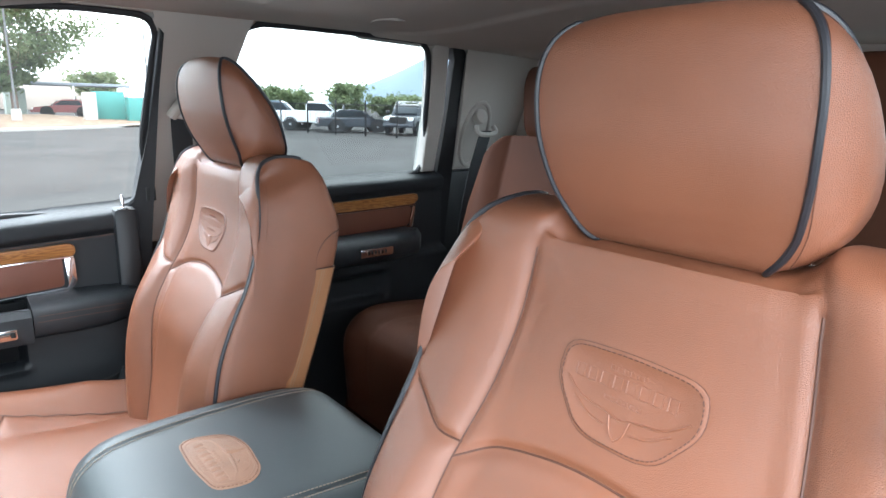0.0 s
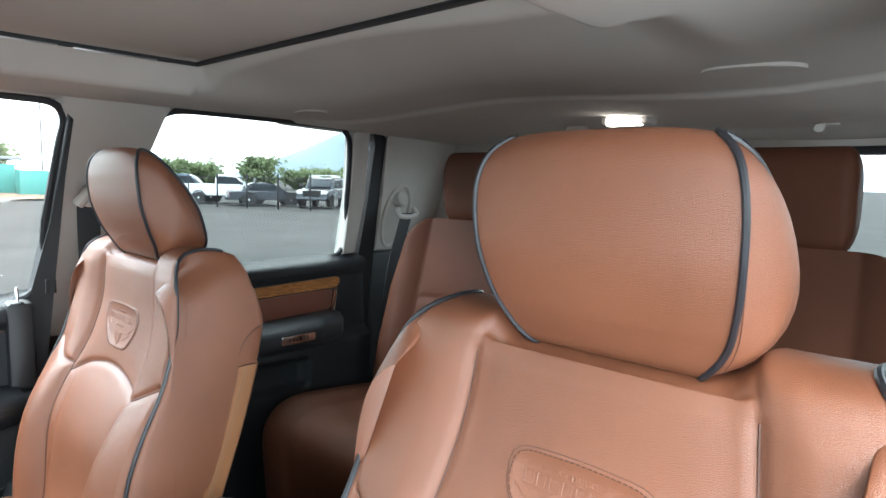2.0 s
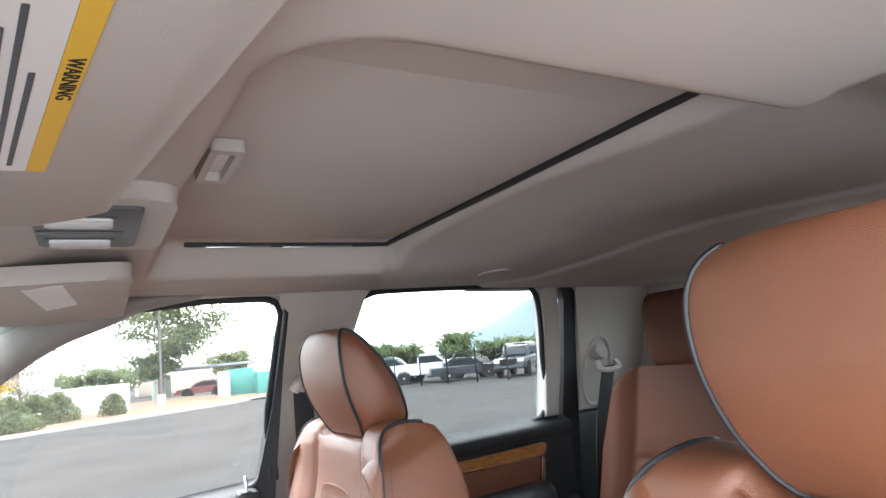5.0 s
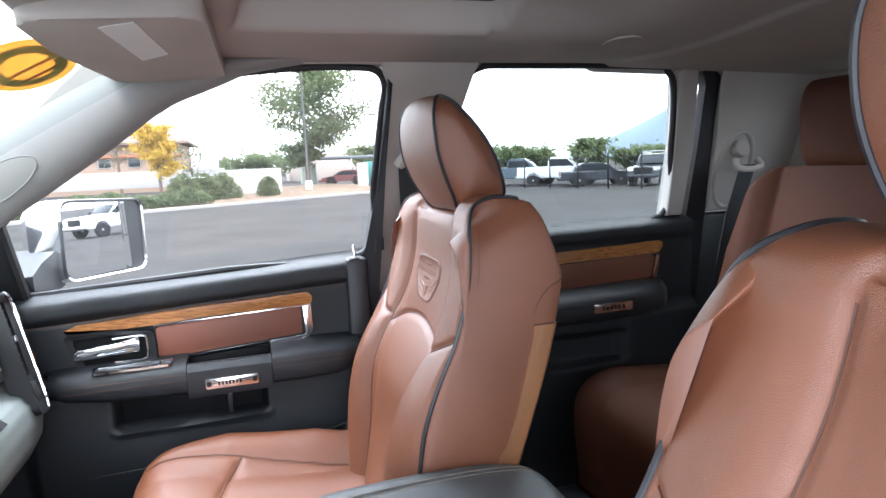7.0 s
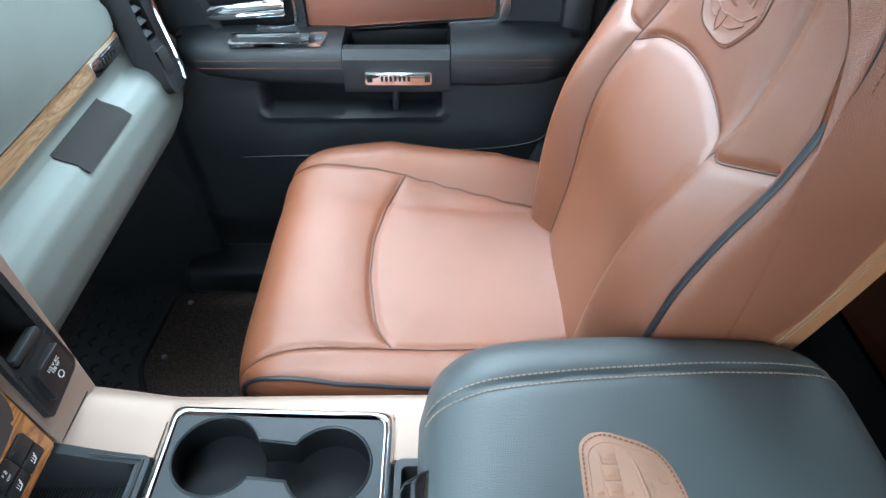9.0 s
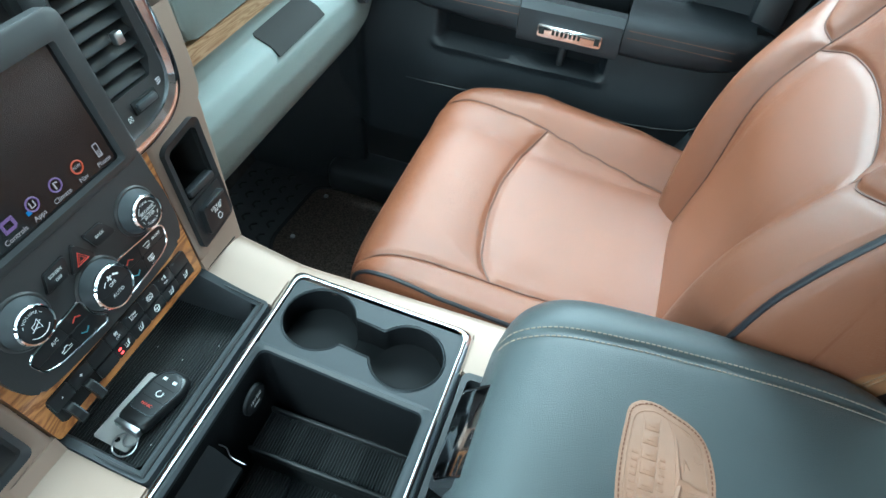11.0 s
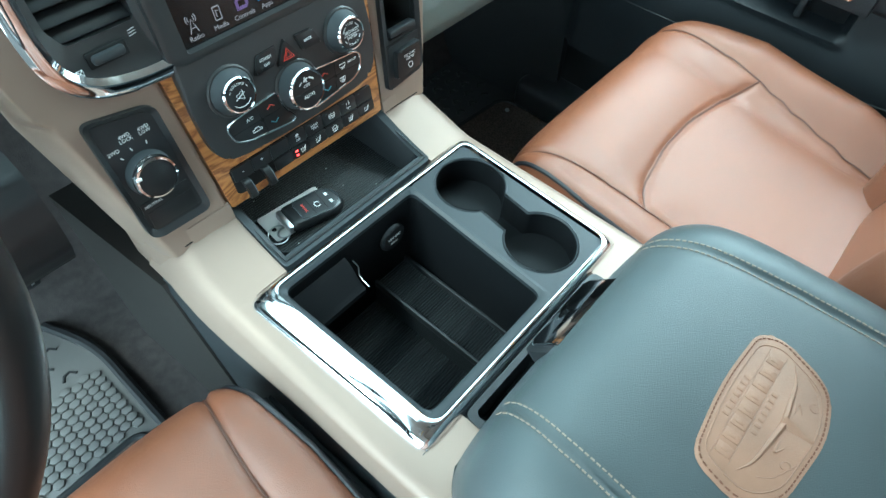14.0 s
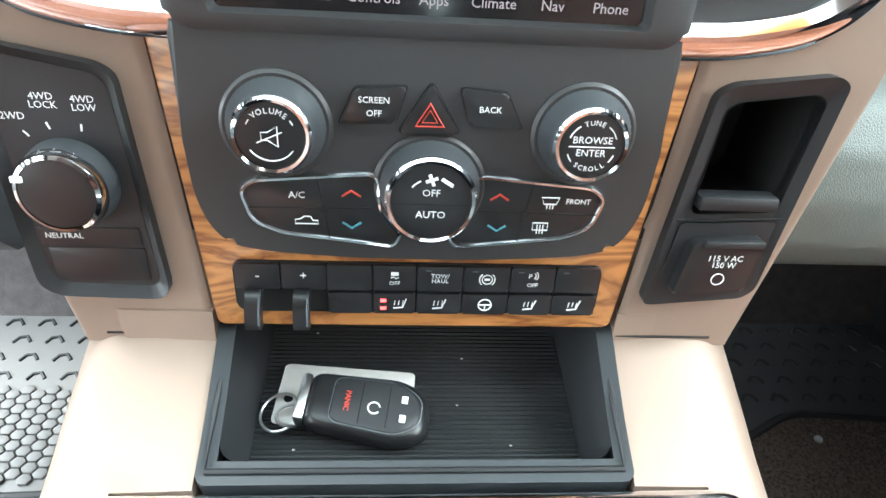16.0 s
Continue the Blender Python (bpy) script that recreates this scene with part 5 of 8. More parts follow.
rim_out = dense(rrect(-0.112, 0.5225, 0.113, 0.66, 0.006))
rim_in = [(max(-0.103, min(0.104, x * 0.94)), max(0.535, min(0.656, y))) for x, y in rim_out]
tray = part("tray", lifted(ring(rim_out, rim_in, flat, -0.01, 0.003, 0.001)), CONSOLE_GREY, console, "black open tray")
part("tray_lip", lifted(tube([(-0.1075, 0.64, Z0 + 0.003), (-0.1075, 0.56, Z0 + 0.003), (-0.1075, 0.529, Z0 + 0.003), (0.108, 0.529, Z0 + 0.003), (0.108, 0.56, Z0 + 0.003), (0.108, 0.64, Z0 + 0.003)], 0.0016, 6)), PLASTIC, tray)
part("tray_well", lifted(loft([[Vector((*p, z)) for p in [(max(-0.103 + i, min(0.104 - i, x)), max(0.535 + i, y)) for x, y in dense(rrect(-0.103, 0.535, 0.104, 0.70, 0.010))]] for z, i in ((Z0 + 0.001, 0), (Z0 - 0.010, 0.004), (1.2335, 0.009))], cap=(False, False))), PLASTIC, tray)
part("ribbed_floor", grid(lambda u, v: (-0.096 + 0.198 * u, 0.542 + 0.18 * v, 1.2335 + 0.0006 * math.sin(v * 0.18 / 0.0032 * 2 * math.pi)), 2, 340), RIBBED, tray, "ribbed rubber mat")

# chrome frame round bin and cups: a broad sloping band on the driver's side, narrow elsewhere
outer = dense(rpoly([(0.170, 0.519), (0.161, 0.287), (-0.161, 0.287), (-0.167, 0.519)][::-1], 0.014, 5))[::-1]


def frame_in(p, k):
    """Where an outer frame point lies inward by k of the band's width."""
    wx = 0.026 if p[0] < 0 else 0.010
    x = p[0] + (wx * k if p[0] < 0 else -wx * k) * smooth(0.10, 0.15, abs(p[0]))
    y = p[1] - 0.011 * k * smooth(0.49, 0.512, p[1]) + 0.010 * k * smooth(0.312, 0.294, p[1])
    return x, y


band = []
for k, z in ((0.0, -0.014), (0.0, -0.002), (0.05, 0.0015), (0.15, 0.0045), (0.35, 0.0075), (0.60, 0.0095), (0.85, 0.0103), (1.0, 0.0098), (1.0, -0.012)):
    band.append([Vector((*frame_in(p, k), Z0 + z)) for p in outer])
part("chrome_frame", lifted(loft(band, cap=(False, False))), CHROME, console, "bright chrome frame", smooth=50)
part("rear_fascia", loft([[Vector((x, y, z)) for y, z in ((0.2895, Z0 + 0.001), (0.2855, Z0 - 0.003), (0.2845, Z0 - 0.017), (0.29, Z0 - 0.019))] for x in (-0.160, 0.160)]), CHROME, console, "chrome rear fascia")

# grey surround with the two cup holes: outlines joined by a neck
CUPS = ((0.112, 0.459, 0.0420), (0.100, 0.349, 0.0415))


def cup_outline():
    """Both cups and the neck between them, anticlockwise."""
    (ax, ay, ar), (bx, by, br) = CUPS
    out = []
    for k in range(37):
        a = radians(-68 + 304 * k / 36)
        out.append((ax + ar * math.cos(a), ay + ar * math.sin(a)))
    for k in range(37):
        a = radians(112 + 304 * k / 36)
        out.append((bx + br * math.cos(a), by + br * math.sin(a)))
    return out


hole = cup_outline()
right_rim = rpoly([(0.156, 0.507), (0.149, 0.298), (0.047, 0.298), (0.060, 0.507)], 0.006, 5)


def fill_between(outline, hole, z):
    """A flat face with a hole, as triangles."""
    b = bmesh.new()
    e = []
    for lp in (outline, hole):
        vs = [b.verts.new((*p, z)) for p in lp]
        e += [b.edges.new((vs[i], vs[(i + 1) % len(vs)])) for i in range(len(vs))]
    bmesh.ops.triangle_fill(b, use_beauty=True, edges=e)
    bmesh.ops.recalc_face_normals(b, faces=b.faces)
    for f in b.faces:
        if f.normal.z < 0:
            f.normal_flip()
    return from_bm(b)


surround = part("cup_surround", lifted(fill_between(right_rim, hole, Z0 + 0.007)), CONSOLE_GREY, console, "grey cup holder surround")
part("hole_lip", lifted(tube([(*p, Z0 + 0.0066) for p in hole], 0.0016, 6, closed=True)), CONSOLE_GREY, surround, smooth=60)
part("hole_wall", loft([[Vector((*p, z)) for p in hole] for z in (Z0 + 0.009, Z0 + 0.003, Z0 - 0.032)], cap=(False, False)), CUP, surround, smooth=60)
part("neck_floor", box((0.106, 0.404, Z0 - 0.033), (0.040, 0.050, 0.004), 0.001), CUP, surround)
for cx, cy, r in CUPS:
    c = part("cup_holder", turned([(r, Z0 - 0.030), (r - 0.0005, Z0 - 0.034), (r - 0.004, Z0 - 0.036), (r - 0.0055, Z0 - 0.066), (r - 0.009, Z0 - 0.068), (r - 0.010, Z0 - 0.080), (r - 0.014, Z0 - 0.084), (0.001, Z0 - 0.084)], Matrix.Translation((cx, cy, 0)), 48), CUP, surround, "round black cup holder")
    for q, zz in ((0.0022, 0.0350), (0.0075, 0.0672)):
        part("step_ring", tube([(cx + (r - q) * math.cos(a), cy + (r - q) * math.sin(a), Z0 - zz) for a in (2 * math.pi * k / 48 for k in range(48))], 0.0014, 6, closed=True), CONSOLE_GREY, c)
rim_l = rpoly([(0.062, 0.507), (0.050, 0.298), (-0.136, 0.298), (-0.141, 0.507)], 0.006, 5)
well = rpoly([(0.055, 0.500), (0.043, 0.308), (-0.130, 0.308), (-0.134, 0.500)], 0.010, 5)
bin_part = part("bin_rim", lifted(loft([[Vector((*p, Z0 + 0.004)) for p in rim_l], [Vector((*p, Z0 + 0.0085)) for p in rim_l], [Vector((p[0] * 0.5 + q[0] * 0.5, p[1] * 0.5 + q[1] * 0.5, Z0 + 0.0092)) for p, q in zip(rim_l, well)], [Vector((*p, Z0 + 0.0065)) for p in well], [Vector((*p, Z0 - 0.004)) for p in well]], cap=(False, False))), CONSOLE_GREY, console, "dark grey bin rim")
part("bin_well", loft([[Vector((*p, z)) for p in rpoly([(0.055 - i, 0.500 - i), (0.043 - i, 0.308 + i), (-0.130 + i, 0.308 + i), (-0.134 + i, 0.500 - i)], 0.010, 5)] for z, i in ((Z0 + 0.001, 0), (Z0 - 0.06, 0.003), (Z0 - 0.142, 0.007))], cap=(False, True)), BIN, bin_part)
part("bin_floor", flip(grid(lambda u, v: (0.044 - 0.170 * u, 0.314 + 0.180 * v, Z0 - 0.138 + 0.036 * smooth(0.335, 0.325, u) + 0.0007 * math.sin(v * 0.180 / 0.0034 * 2 * math.pi)), 80, 320)), RIBBED, bin_part, "two-level ribbed floor", smooth=60)
for x in (-0.0125, 0.040):
    part("divider", box((x, 0.404, Z0 - 0.100), (0.005, 0.180, 0.012), 0.0018), PLASTIC, bin_part)
part("coin_shelf", loft([[Vector((x, y, z)) for y, z in ((0.4985, Z0 - 0.012), (0.490, Z0 - 0.016), (0.475, Z0 - 0.036), (0.467, Z0 - 0.041), (0.4655, Z0 - 0.045), (0.470, Z0 - 0.047), (0.4985, Z0 - 0.055))] for x in (-0.131, -0.128, -0.058, -0.054)]), BIN, bin_part, "small moulded shelf")
part("clip", tube(spline([(-0.050, 0.466, Z0 - 0.040), (-0.050, 0.480, Z0 - 0.034), (-0.046, 0.486, Z0 - 0.026), (-0.048, 0.492, Z0 - 0.018)], 5), 0.0007, 6), STEEL, bin_part, "bent bright wire clip")
mp_ = frame_at((0.016, 0.4955, 1.222), (1, 0, 0), (0, 0, 1))
plug = part("power_outlet", turned([(0.0185, 0), (0.0185, 0.0035), (0.0165, 0.0050), (0.015, 0.0048), (0.001, 0.0050)], mp_, 36), PLASTIC, bin_part, "round outlet cap")
part("outlet_lettering", words("12V DC", 0.0062, mp_ @ Matrix.Translation((0, 0.003, 0.0052))), WHITE_INK, plug)
part("outlet_mark", moved(box((0, -0.006, 0.0052), (0.011, 0.0034, 0.0003), 0.0001), mp_), WHITE_INK, plug)

for s in (-1, 1):
    part("joint", tube([(s * 0.172, 0.6005, Z0 + 0.0262), (s * 0.115, 0.6005, Z0 + 0.0268)], 0.0011, 5), GAP, console)
# gap in front of the lid
part("rear_slot", join(box((0, 0.266, Z0 - 0.045), (0.220, 0.036, 0.006), 0.002), box((0, 0.247, Z0 - 0.02), (0.220, 0.004, 0.05), 0.001)), BIN, console, "dark slot behind the bin")
part("slot_frame", ring(rrect(-0.109, 0.240, 0.109, 0.2855, 0.008), rrect(-0.101, 0.246, 0.101, 0.279, 0.006), flat, -0.04, 0.003), PLASTIC, console)

# padded lid
lid = thing("console_lid", (0, 0.06, 1.30), "padded blue-grey console lid with twin seams and a tan patch", "armrest")


def lid_x(y):
    return flow([(-0.135, 0.165), (-0.11, 0.188), (-0.05, 0.200), (0.05, 0.201), (0.15, 0.197), (0.205, 0.191), (0.235, 0.180), (0.252, 0.166), (0.262, 0.150)], y)


def lid_top(y):
    return flow([(-0.14, 1.315), (-0.12, 1.345), (-0.09, 1.358), (0.0, 1.366), (0.15, 1.368), (0.205, 1.363), (0.235, 1.350), (0.252, 1.330), (0.262, 1.296)], y)


def seam_x(y):
    return line([(-0.14, 0.139), (0.0, 0.135), (0.12, 0.126), (0.20, 0.118), (0.262, 0.108)], y)


def lid_z(x, y):
    hw = lid_x(y)
    e = max(0.0, (abs(x) - (hw - 0.066)) / 0.066)
    return lid_top(y) - 0.060 * (1 - math.sqrt(max(0.0, 1 - e ** 2.2))) + 0.004 * (1 - (x / hw) ** 2)


loops = []
for y in np.concatenate([np.linspace(-0.14, -0.08, 10), np.linspace(-0.07, 0.19, 50), np.linspace(0.197, 0.262, 20)]):
    hw, zt = lid_x(y), lid_top(y)
    lp = []
    for k in range(121):
        u = -1 + 2 * k / 120
        u = math.copysign(1 - (1 - abs(u)) ** 1.35, u)
        x = u * hw
        d = abs(abs(x) - seam_x(y))
        z = lid_z(x, y) + 0.0022 * (1 - math.exp(-(d / 0.010) ** 2)) - 0.0024 * math.exp(-(d / 0.0020) ** 2)
        lp.append(Vector((x, y, z)))
    lp += [Vector((hw, y, 1.262)), Vector((hw - 0.012, y, 1.256)), Vector((-hw + 0.012, y, 1.256)), Vector((-hw, y, 1.262))]
    loops.append(lp)
part("pad", flip(loft(loops)), VINYL_SOFT, lid, smooth=75)
for s in (-1, 1):
    for off in (-0.0055, 0.0055):
        st, y = [], 0.255
        while y > -0.125:
            st.append(tube([(s * (seam_x(t) + off), t, lid_z(seam_x(t) + off, t) + 0.0013) for t in (y, y - 0.0034)], 0.0008, 4))
            y -= 0.0050
        part("stitching", join(*st), THREAD_DULL, lid, "dull tan stitching")
m_latch = frame_at((0.010, 0.2560, 1.3235), (-1, 0, 0), (0, -0.66, 0.751))
latch = part("latch", prism(rpoly([(-0.047, -0.024), (0.047, -0.024), (0.047, 0.024), (-0.047, 0.024)], 0.006), m_latch, -0.002, 0.0055, 0.003, 3), CHROME, lid, "chrome latch paddle")
part("latch_recess", prism(rpoly([(-0.052, -0.030), (0.052, -0.030), (0.052, 0.028), (-0.052, 0.028)], 0.008), m_latch, -0.012, 0.001), PLASTIC, lid)

# stitched patch on the lid: plain raised shapes stand for its lettering
pm = frame_at((0.0, 0.097, 1.3725), (1, 0, 0), (0, 1, 0))
shield = rpoly([(-0.068, 0.032), (-0.078, -0.010), (-0.056, -0.032), (0.012, -0.040), (0.054, -0.028), (0.071, 0.018), (0.062, 0.036), (0.0, 0.040)], [0.014, 0.014, 0.014, 0.03, 0.016, 0.014, 0.012, 0.03])
patch = part("patch", prism(shield, pm, -0.003, 0.0022, 0.0015), PATCH, lid, "tan embossed leather patch")
bars = [tube([(p[0] * 0.86, p[1] * 0.84, 0.0022) for p in shield], 0.0006, 5, closed=True)]
for k in range(8):
    bars.append(box((-0.047 + 0.0132 * k, 0.0150, 0.0022), (0.0092, 0.0120, 0.0014), 0.0006))
    bars.append(box((-0.047 + 0.0132 * k, 0.0150, 0.0029), (0.0030, 0.0060, 0.0008), 0.0003))
for k in range(7):
    bars.append(box((-0.020 + 0.0064 * k, 0.0262, 0.0022), (0.0040, 0.0052, 0.0010), 0.0004))
    bars.append(box((-0.020 + 0.0064 * k, 0.0040, 0.0022), (0.0040, 0.0046, 0.0010), 0.0004))
for y in (0.0085, 0.0222):
    bars.append(tube([(-0.056, y, 0.0022), (0.055, y, 0.0022)], 0.0004, 5))
for s in (-1, 1):
    bars.append(tube(spline([(s * 0.056, 0.003, 0.002), (s * 0.042, -0.004, 0.002), (s * 0.024, -0.007, 0.002), (0, -0.010, 0.002)], 6), [0.0004 + 0.0024 * k / 18 for k in range(19)], 6))
    bars.append(tube(spline([(s * 0.012, -0.013, 0.002), (s * 0.024, -0.013, 0.002), (s * 0.016, -0.018, 0.002)], 5), [0.0016 - 0.0012 * abs(k - 5) / 5 for k in range(11)], 6))
    bars.append(tube([(s * (0.030 + (0.0016 + 0.0011 * a) * math.cos(a)), -0.0225 + (0.0012 + 0.0008 * a) * math.sin(a), 0.002) for a in (0.5 * k for k in range(10))], 0.0007, 5))
    bars.append(tube(spline([(s * 0.050, -0.010, 0.002), (s * 0.044, -0.018, 0.002), (s * 0.040, -0.021, 0.002), (s * 0.022, -0.029, 0.002), (s * 0.008, -0.031, 0.002)], 5), 0.0006, 5))
bars.append(tube([(0, -0.008, 0.0008), (0, -0.016, 0.0012), (0, -0.026, 0.0012), (0, -0.032, 0.0008)], [0.0075, 0.0060, 0.0032, 0.0040], 12, flat=0.35))
part("embossing", moved(join(*bars), pm), PATCH, patch)
per, st = [Vector((p[0] * 0.95, p[1] * 0.93, 0.0024)) for p in shield], []
run = 0.0
for a, b in zip(per, per[1:] + per[:1]):
    n = max(1, round((b - a).length / 0.0042))
    for k in range(n):
        st.append(tube([a.lerp(b, k / n), a.lerp(b, (k + 0.62) / n)], 0.0007, 4))
part("patch_stitching", moved(join(*st), pm), THREAD_RED, patch)

# key fob with its ring and card, in the tray
fob = thing("key_fob", (-0.03, 0.575, 1.235), "black remote key with grey and red buttons, lying on a card", "key")
fm = pose(-0.030, 0.577, 1.2375, 4, 6, -7)
out = rpoly([(-0.036, -0.017), (-0.036, 0.017), (0.020, 0.021), (0.036, 0.013), (0.038, -0.013), (0.020, -0.021)], 0.008)
part("shell", loft([[fm @ Vector((p[0] * k, p[1] * k, z)) for p in out] for z, k in ((0.0, 0.90), (0.002, 0.98), (0.006, 1.0), (0.010, 0.97), (0.0125, 0.86), (0.0128, 0.84))]), BUTTON, fob, smooth=50)
part("pad", moved(prism(rpoly([(-0.020, -0.0135), (-0.020, 0.0135), (0.018, 0.0155), (0.030, 0.008), (0.030, -0.008), (0.018, -0.0155)], 0.006), Matrix(), 0.0126, 0.0134, 0.0005), fm), PLASTIC, fob)
part("outline", tube([fm @ Vector((*p, 0.0133)) for p in rpoly([(-0.021, -0.0142), (-0.021, 0.0142), (0.018, 0.0165), (0.0315, 0.0085), (0.0315, -0.0085), (0.018, -0.0165)], 0.006)], 0.0004, 4, closed=True), GREY_PLASTIC, fob)
for x in (-0.004, 0.012):
    part("groove", moved(box((x, 0, 0.0134), (0.0008, 0.026, 0.0006), 0.0001), fm), GAP, fob)
part("panic_lettering", words("PANIC", 0.0044, fm @ pose(-0.012, 0, 0.0136, 0, 0, -90)), RED_INK, fob)
part("start_mark", tube([fm @ Vector((0.004 + 0.0035 * math.cos(a), -0.002 + 0.0035 * math.sin(a), 0.0137)) for a in (0.3 + 5.3 * k / 20 for k in range(21))], 0.0005, 4), WHITE_INK, fob)
part("lock_marks", join(*[moved(box((0.021, y, 0.0137), (0.0036, 0.0046, 0.0006), 0.0002), fm) for y in (0.006, -0.006)]), WHITE_INK, fob)
part("end_cap", moved(box((-0.0375, 0, 0.0065), (0.006, 0.030, 0.011), 0.002), fm), STEEL, fob, "satin metal end")
part("key_ring", tube([(-0.080 + 0.0115 * math.cos(a), 0.577 + 0.0125 * math.sin(a), 1.240 + 0.002 * math.cos(a)) for a in (2 * math.pi * k / 30 for k in range(30))], 0.0009, 6, closed=True), STEEL, fob, "steel key ring")
part("key_ring_small", tube([(-0.0735 + 0.008 * math.cos(a), 0.574 + 0.007 * math.sin(a), 1.2415) for a in (2 * math.pi * k / 24 for k in range(24))], 0.0011, 6, closed=True), STEEL, fob)
card = thing("key_tag", (-0.045, 0.592, 1.2345), "white plastic stock tag with a hole, under the key", "tag")
cm = pose(-0.043, 0.590, 1.2348, 0, 0, -5)
part("plate", prism(rrect(-0.041, -0.021, 0.041, 0.021, 0.003), cm, 0, 0.0014, 0.0003), CARD, card)
part("hole", turned([(0.0028, 0.0014), (0.0028, 0.0017), (0.0001, 0.0017)], cm @ Matrix.Translation((-0.034, -0.004, 0)), 16), GAP, card)
part("print", join(*[prism(rrect(0.012 + 0.005 * k, 0.006, 0.0155 + 0.005 * k, 0.010, 0.0004, 1), cm, 0.0014, 0.0017) for k in range(4)]), GREY_PLASTIC, card)
for k, (x, y) in enumerate(((-0.07, 0.556), (0.025, 0.585), (0.055, 0.558), (-0.065, 0.64), (0.03, 0.62))):
    single("crumb", box((x, y, 1.2348), (0.0016, 0.001, 0.0008), 0.0003), CARD, "tiny pale crumb lying in the black tray", "crumb", "crumbs in the tray")


# ---- centre stack ----
S = frame_at((0, 0.603, 1.29), (1, 0, 0), (0, 0.2425, 0.970))


def at(x, s, d=0.0):
    return S @ Vector((x, s, d))


def on(x, s, d=0.0):
    return S @ Matrix.Translation((x, s, d))


stack = thing("centre_stack", (0, 0.62, 1.26), "dashboard centre stack with screen, knobs, walnut surround and champagne sides", "dashboard")

# walnut U round the black panel
part("wood_surround", prism(rpoly([(-0.124, 0.160), (-0.111, 0.001), (0.109, 0.001), (0.124, 0.160)], 0.003), S, -0.01, 0.002, 0.001), WOOD, stack, "polished walnut surround")


def satin_in(s):
    return line([(-0.12, 0.113), (0.0, 0.1135), (0.157, 0.1255), (0.160, 0.150), (0.168, 0.178), (0.19, 0.199), (0.22, 0.207), (0.30, 0.209)], s)


def satin_out(s):
    return line([(-0.12, 0.180), (-0.03, 0.192), (0.05, 0.210), (0.15, 0.232), (0.30, 0.246)], s)


def satin(side):
    def f(u, v):
        s = -0.012 + 0.27 * v if side > 0 else -0.012 + 0.30 * v
        a, b = satin_in(s), satin_out(s)
        x = a + (b - a) * u
        d = 0.0015 - 0.053 * max(0.0, u - 0.83) ** 2 / 0.0289 - 0.002 * smooth(0.04, 0.0, u)
        return at(side * x, s, d)
    g = grid(f, 60, 140)
    if side > 0:
        Si = S.inverted()

        def in_pocket(q):
            c = Si @ (sum((Vector(g[0][i]) for i in q), Vector()) / len(q))
            return 0.0745 < c.y < 0.1395 and line([(0.07, 0.1355), (0.14, 0.1405)], c.y) < c.x < line([(0.07, 0.1825), (0.14, 0.191)], c.y)
        g = (g[0], [q for q in g[1] if not in_pocket(q)])
    return flip(g) if side < 0 else g


for s in (-1, 1):
    part("side_panel", satin(s), SATIN, stack, "champagne painted side panel", smooth=50)
    part("side_return", grid(lambda u, v, s=s: at(s * (satin_out(-0.012 + 0.27 * v) - 0.01 * u), -0.012 + 0.27 * v, -0.0515 - 0.10 * u) if True else 0, 4, 20), SATIN, stack)
part("left_leg", loft([[at(-x, s_, d) for x, d in ((0.113, 0.004), (0.160, 0.003), (0.185, -0.006), (0.196, -0.03), (0.194, -0.09), (0.113, -0.09))] for s_ in (0.01, -0.03, -0.075, -0.088)]), SATIN, stack, "champagne painted leg")
part("right_leg", flip(loft([[at(x, s_, d) for x, d in ((0.113, 0.002), (0.160, 0.001), (0.182, -0.006), (0.192, -0.03), (0.190, -0.09), (0.113, -0.09))] for s_ in (0.01, -0.03, -0.06)])), SATIN, stack)

# black control panel
bez = [(-0.1125, 0.165)] + curve2([(-0.1120, 0.110), (-0.1095, 0.080), (-0.101, 0.061), (-0.085, 0.0535), (-0.045, 0.0500), (0.0, 0.0490), (0.045, 0.0500), (0.085, 0.0535), (0.101, 0.061), (0.1095, 0.080), (0.1120, 0.110)], 5) + [(0.1125, 0.165)]
panel = part("control_panel", prism(bez, S, -0.004, 0.010, 0.004, 4), BEZEL, stack, "black control panel")
scr_out = rrect(-0.1125, 0.157, 0.1125, 0.305, 0.012, 6)
scr_in = rrect(-0.092, 0.1675, 0.092, 0.280, 0.003, 6)
sf = part("screen_frame", loft([[at(*p, -0.004) for p in scr_out], [at(p[0], p[1], 0.009) for p in scr_out], [at(p[0] * 0.965, 0.231 + (p[1] - 0.231) * 0.955, 0.0112) for p in scr_out], [at(p[0] * 1.02, 0.2237 + (p[1] - 0.2237) * 1.03, 0.011) for p in scr_in], [at(*p, 0.003) for p in scr_in]], cap=(False, False)), BEZEL, stack, "black screen frame")
SCREEN = mat("screen_glass", (0.010, 0.010, 0.011), 0.10, 0, spec=0.6, vary=0.0)
sc = part("screen", prism(rrect(-0.0935, 0.166, 0.0935, 0.2815, 0.003), S, 0.0, 0.004), SCREEN, stack, "dark touch screen")
UI = glow("screen_white", (0.80, 0.66, 0.70), 0.07)
UI_VIOLET = glow("screen_violet", (0.30, 0.16, 0.42), 0.09)
UI_RED = glow("screen_red", (0.85, 0.10, 0.03), 0.09)
UI_BLUE = glow("screen_blue", (0.05, 0.28, 0.70), 0.09)
names = ("Radio", "Media", "Controls", "Apps", "Climate", "Nav", "Phone")
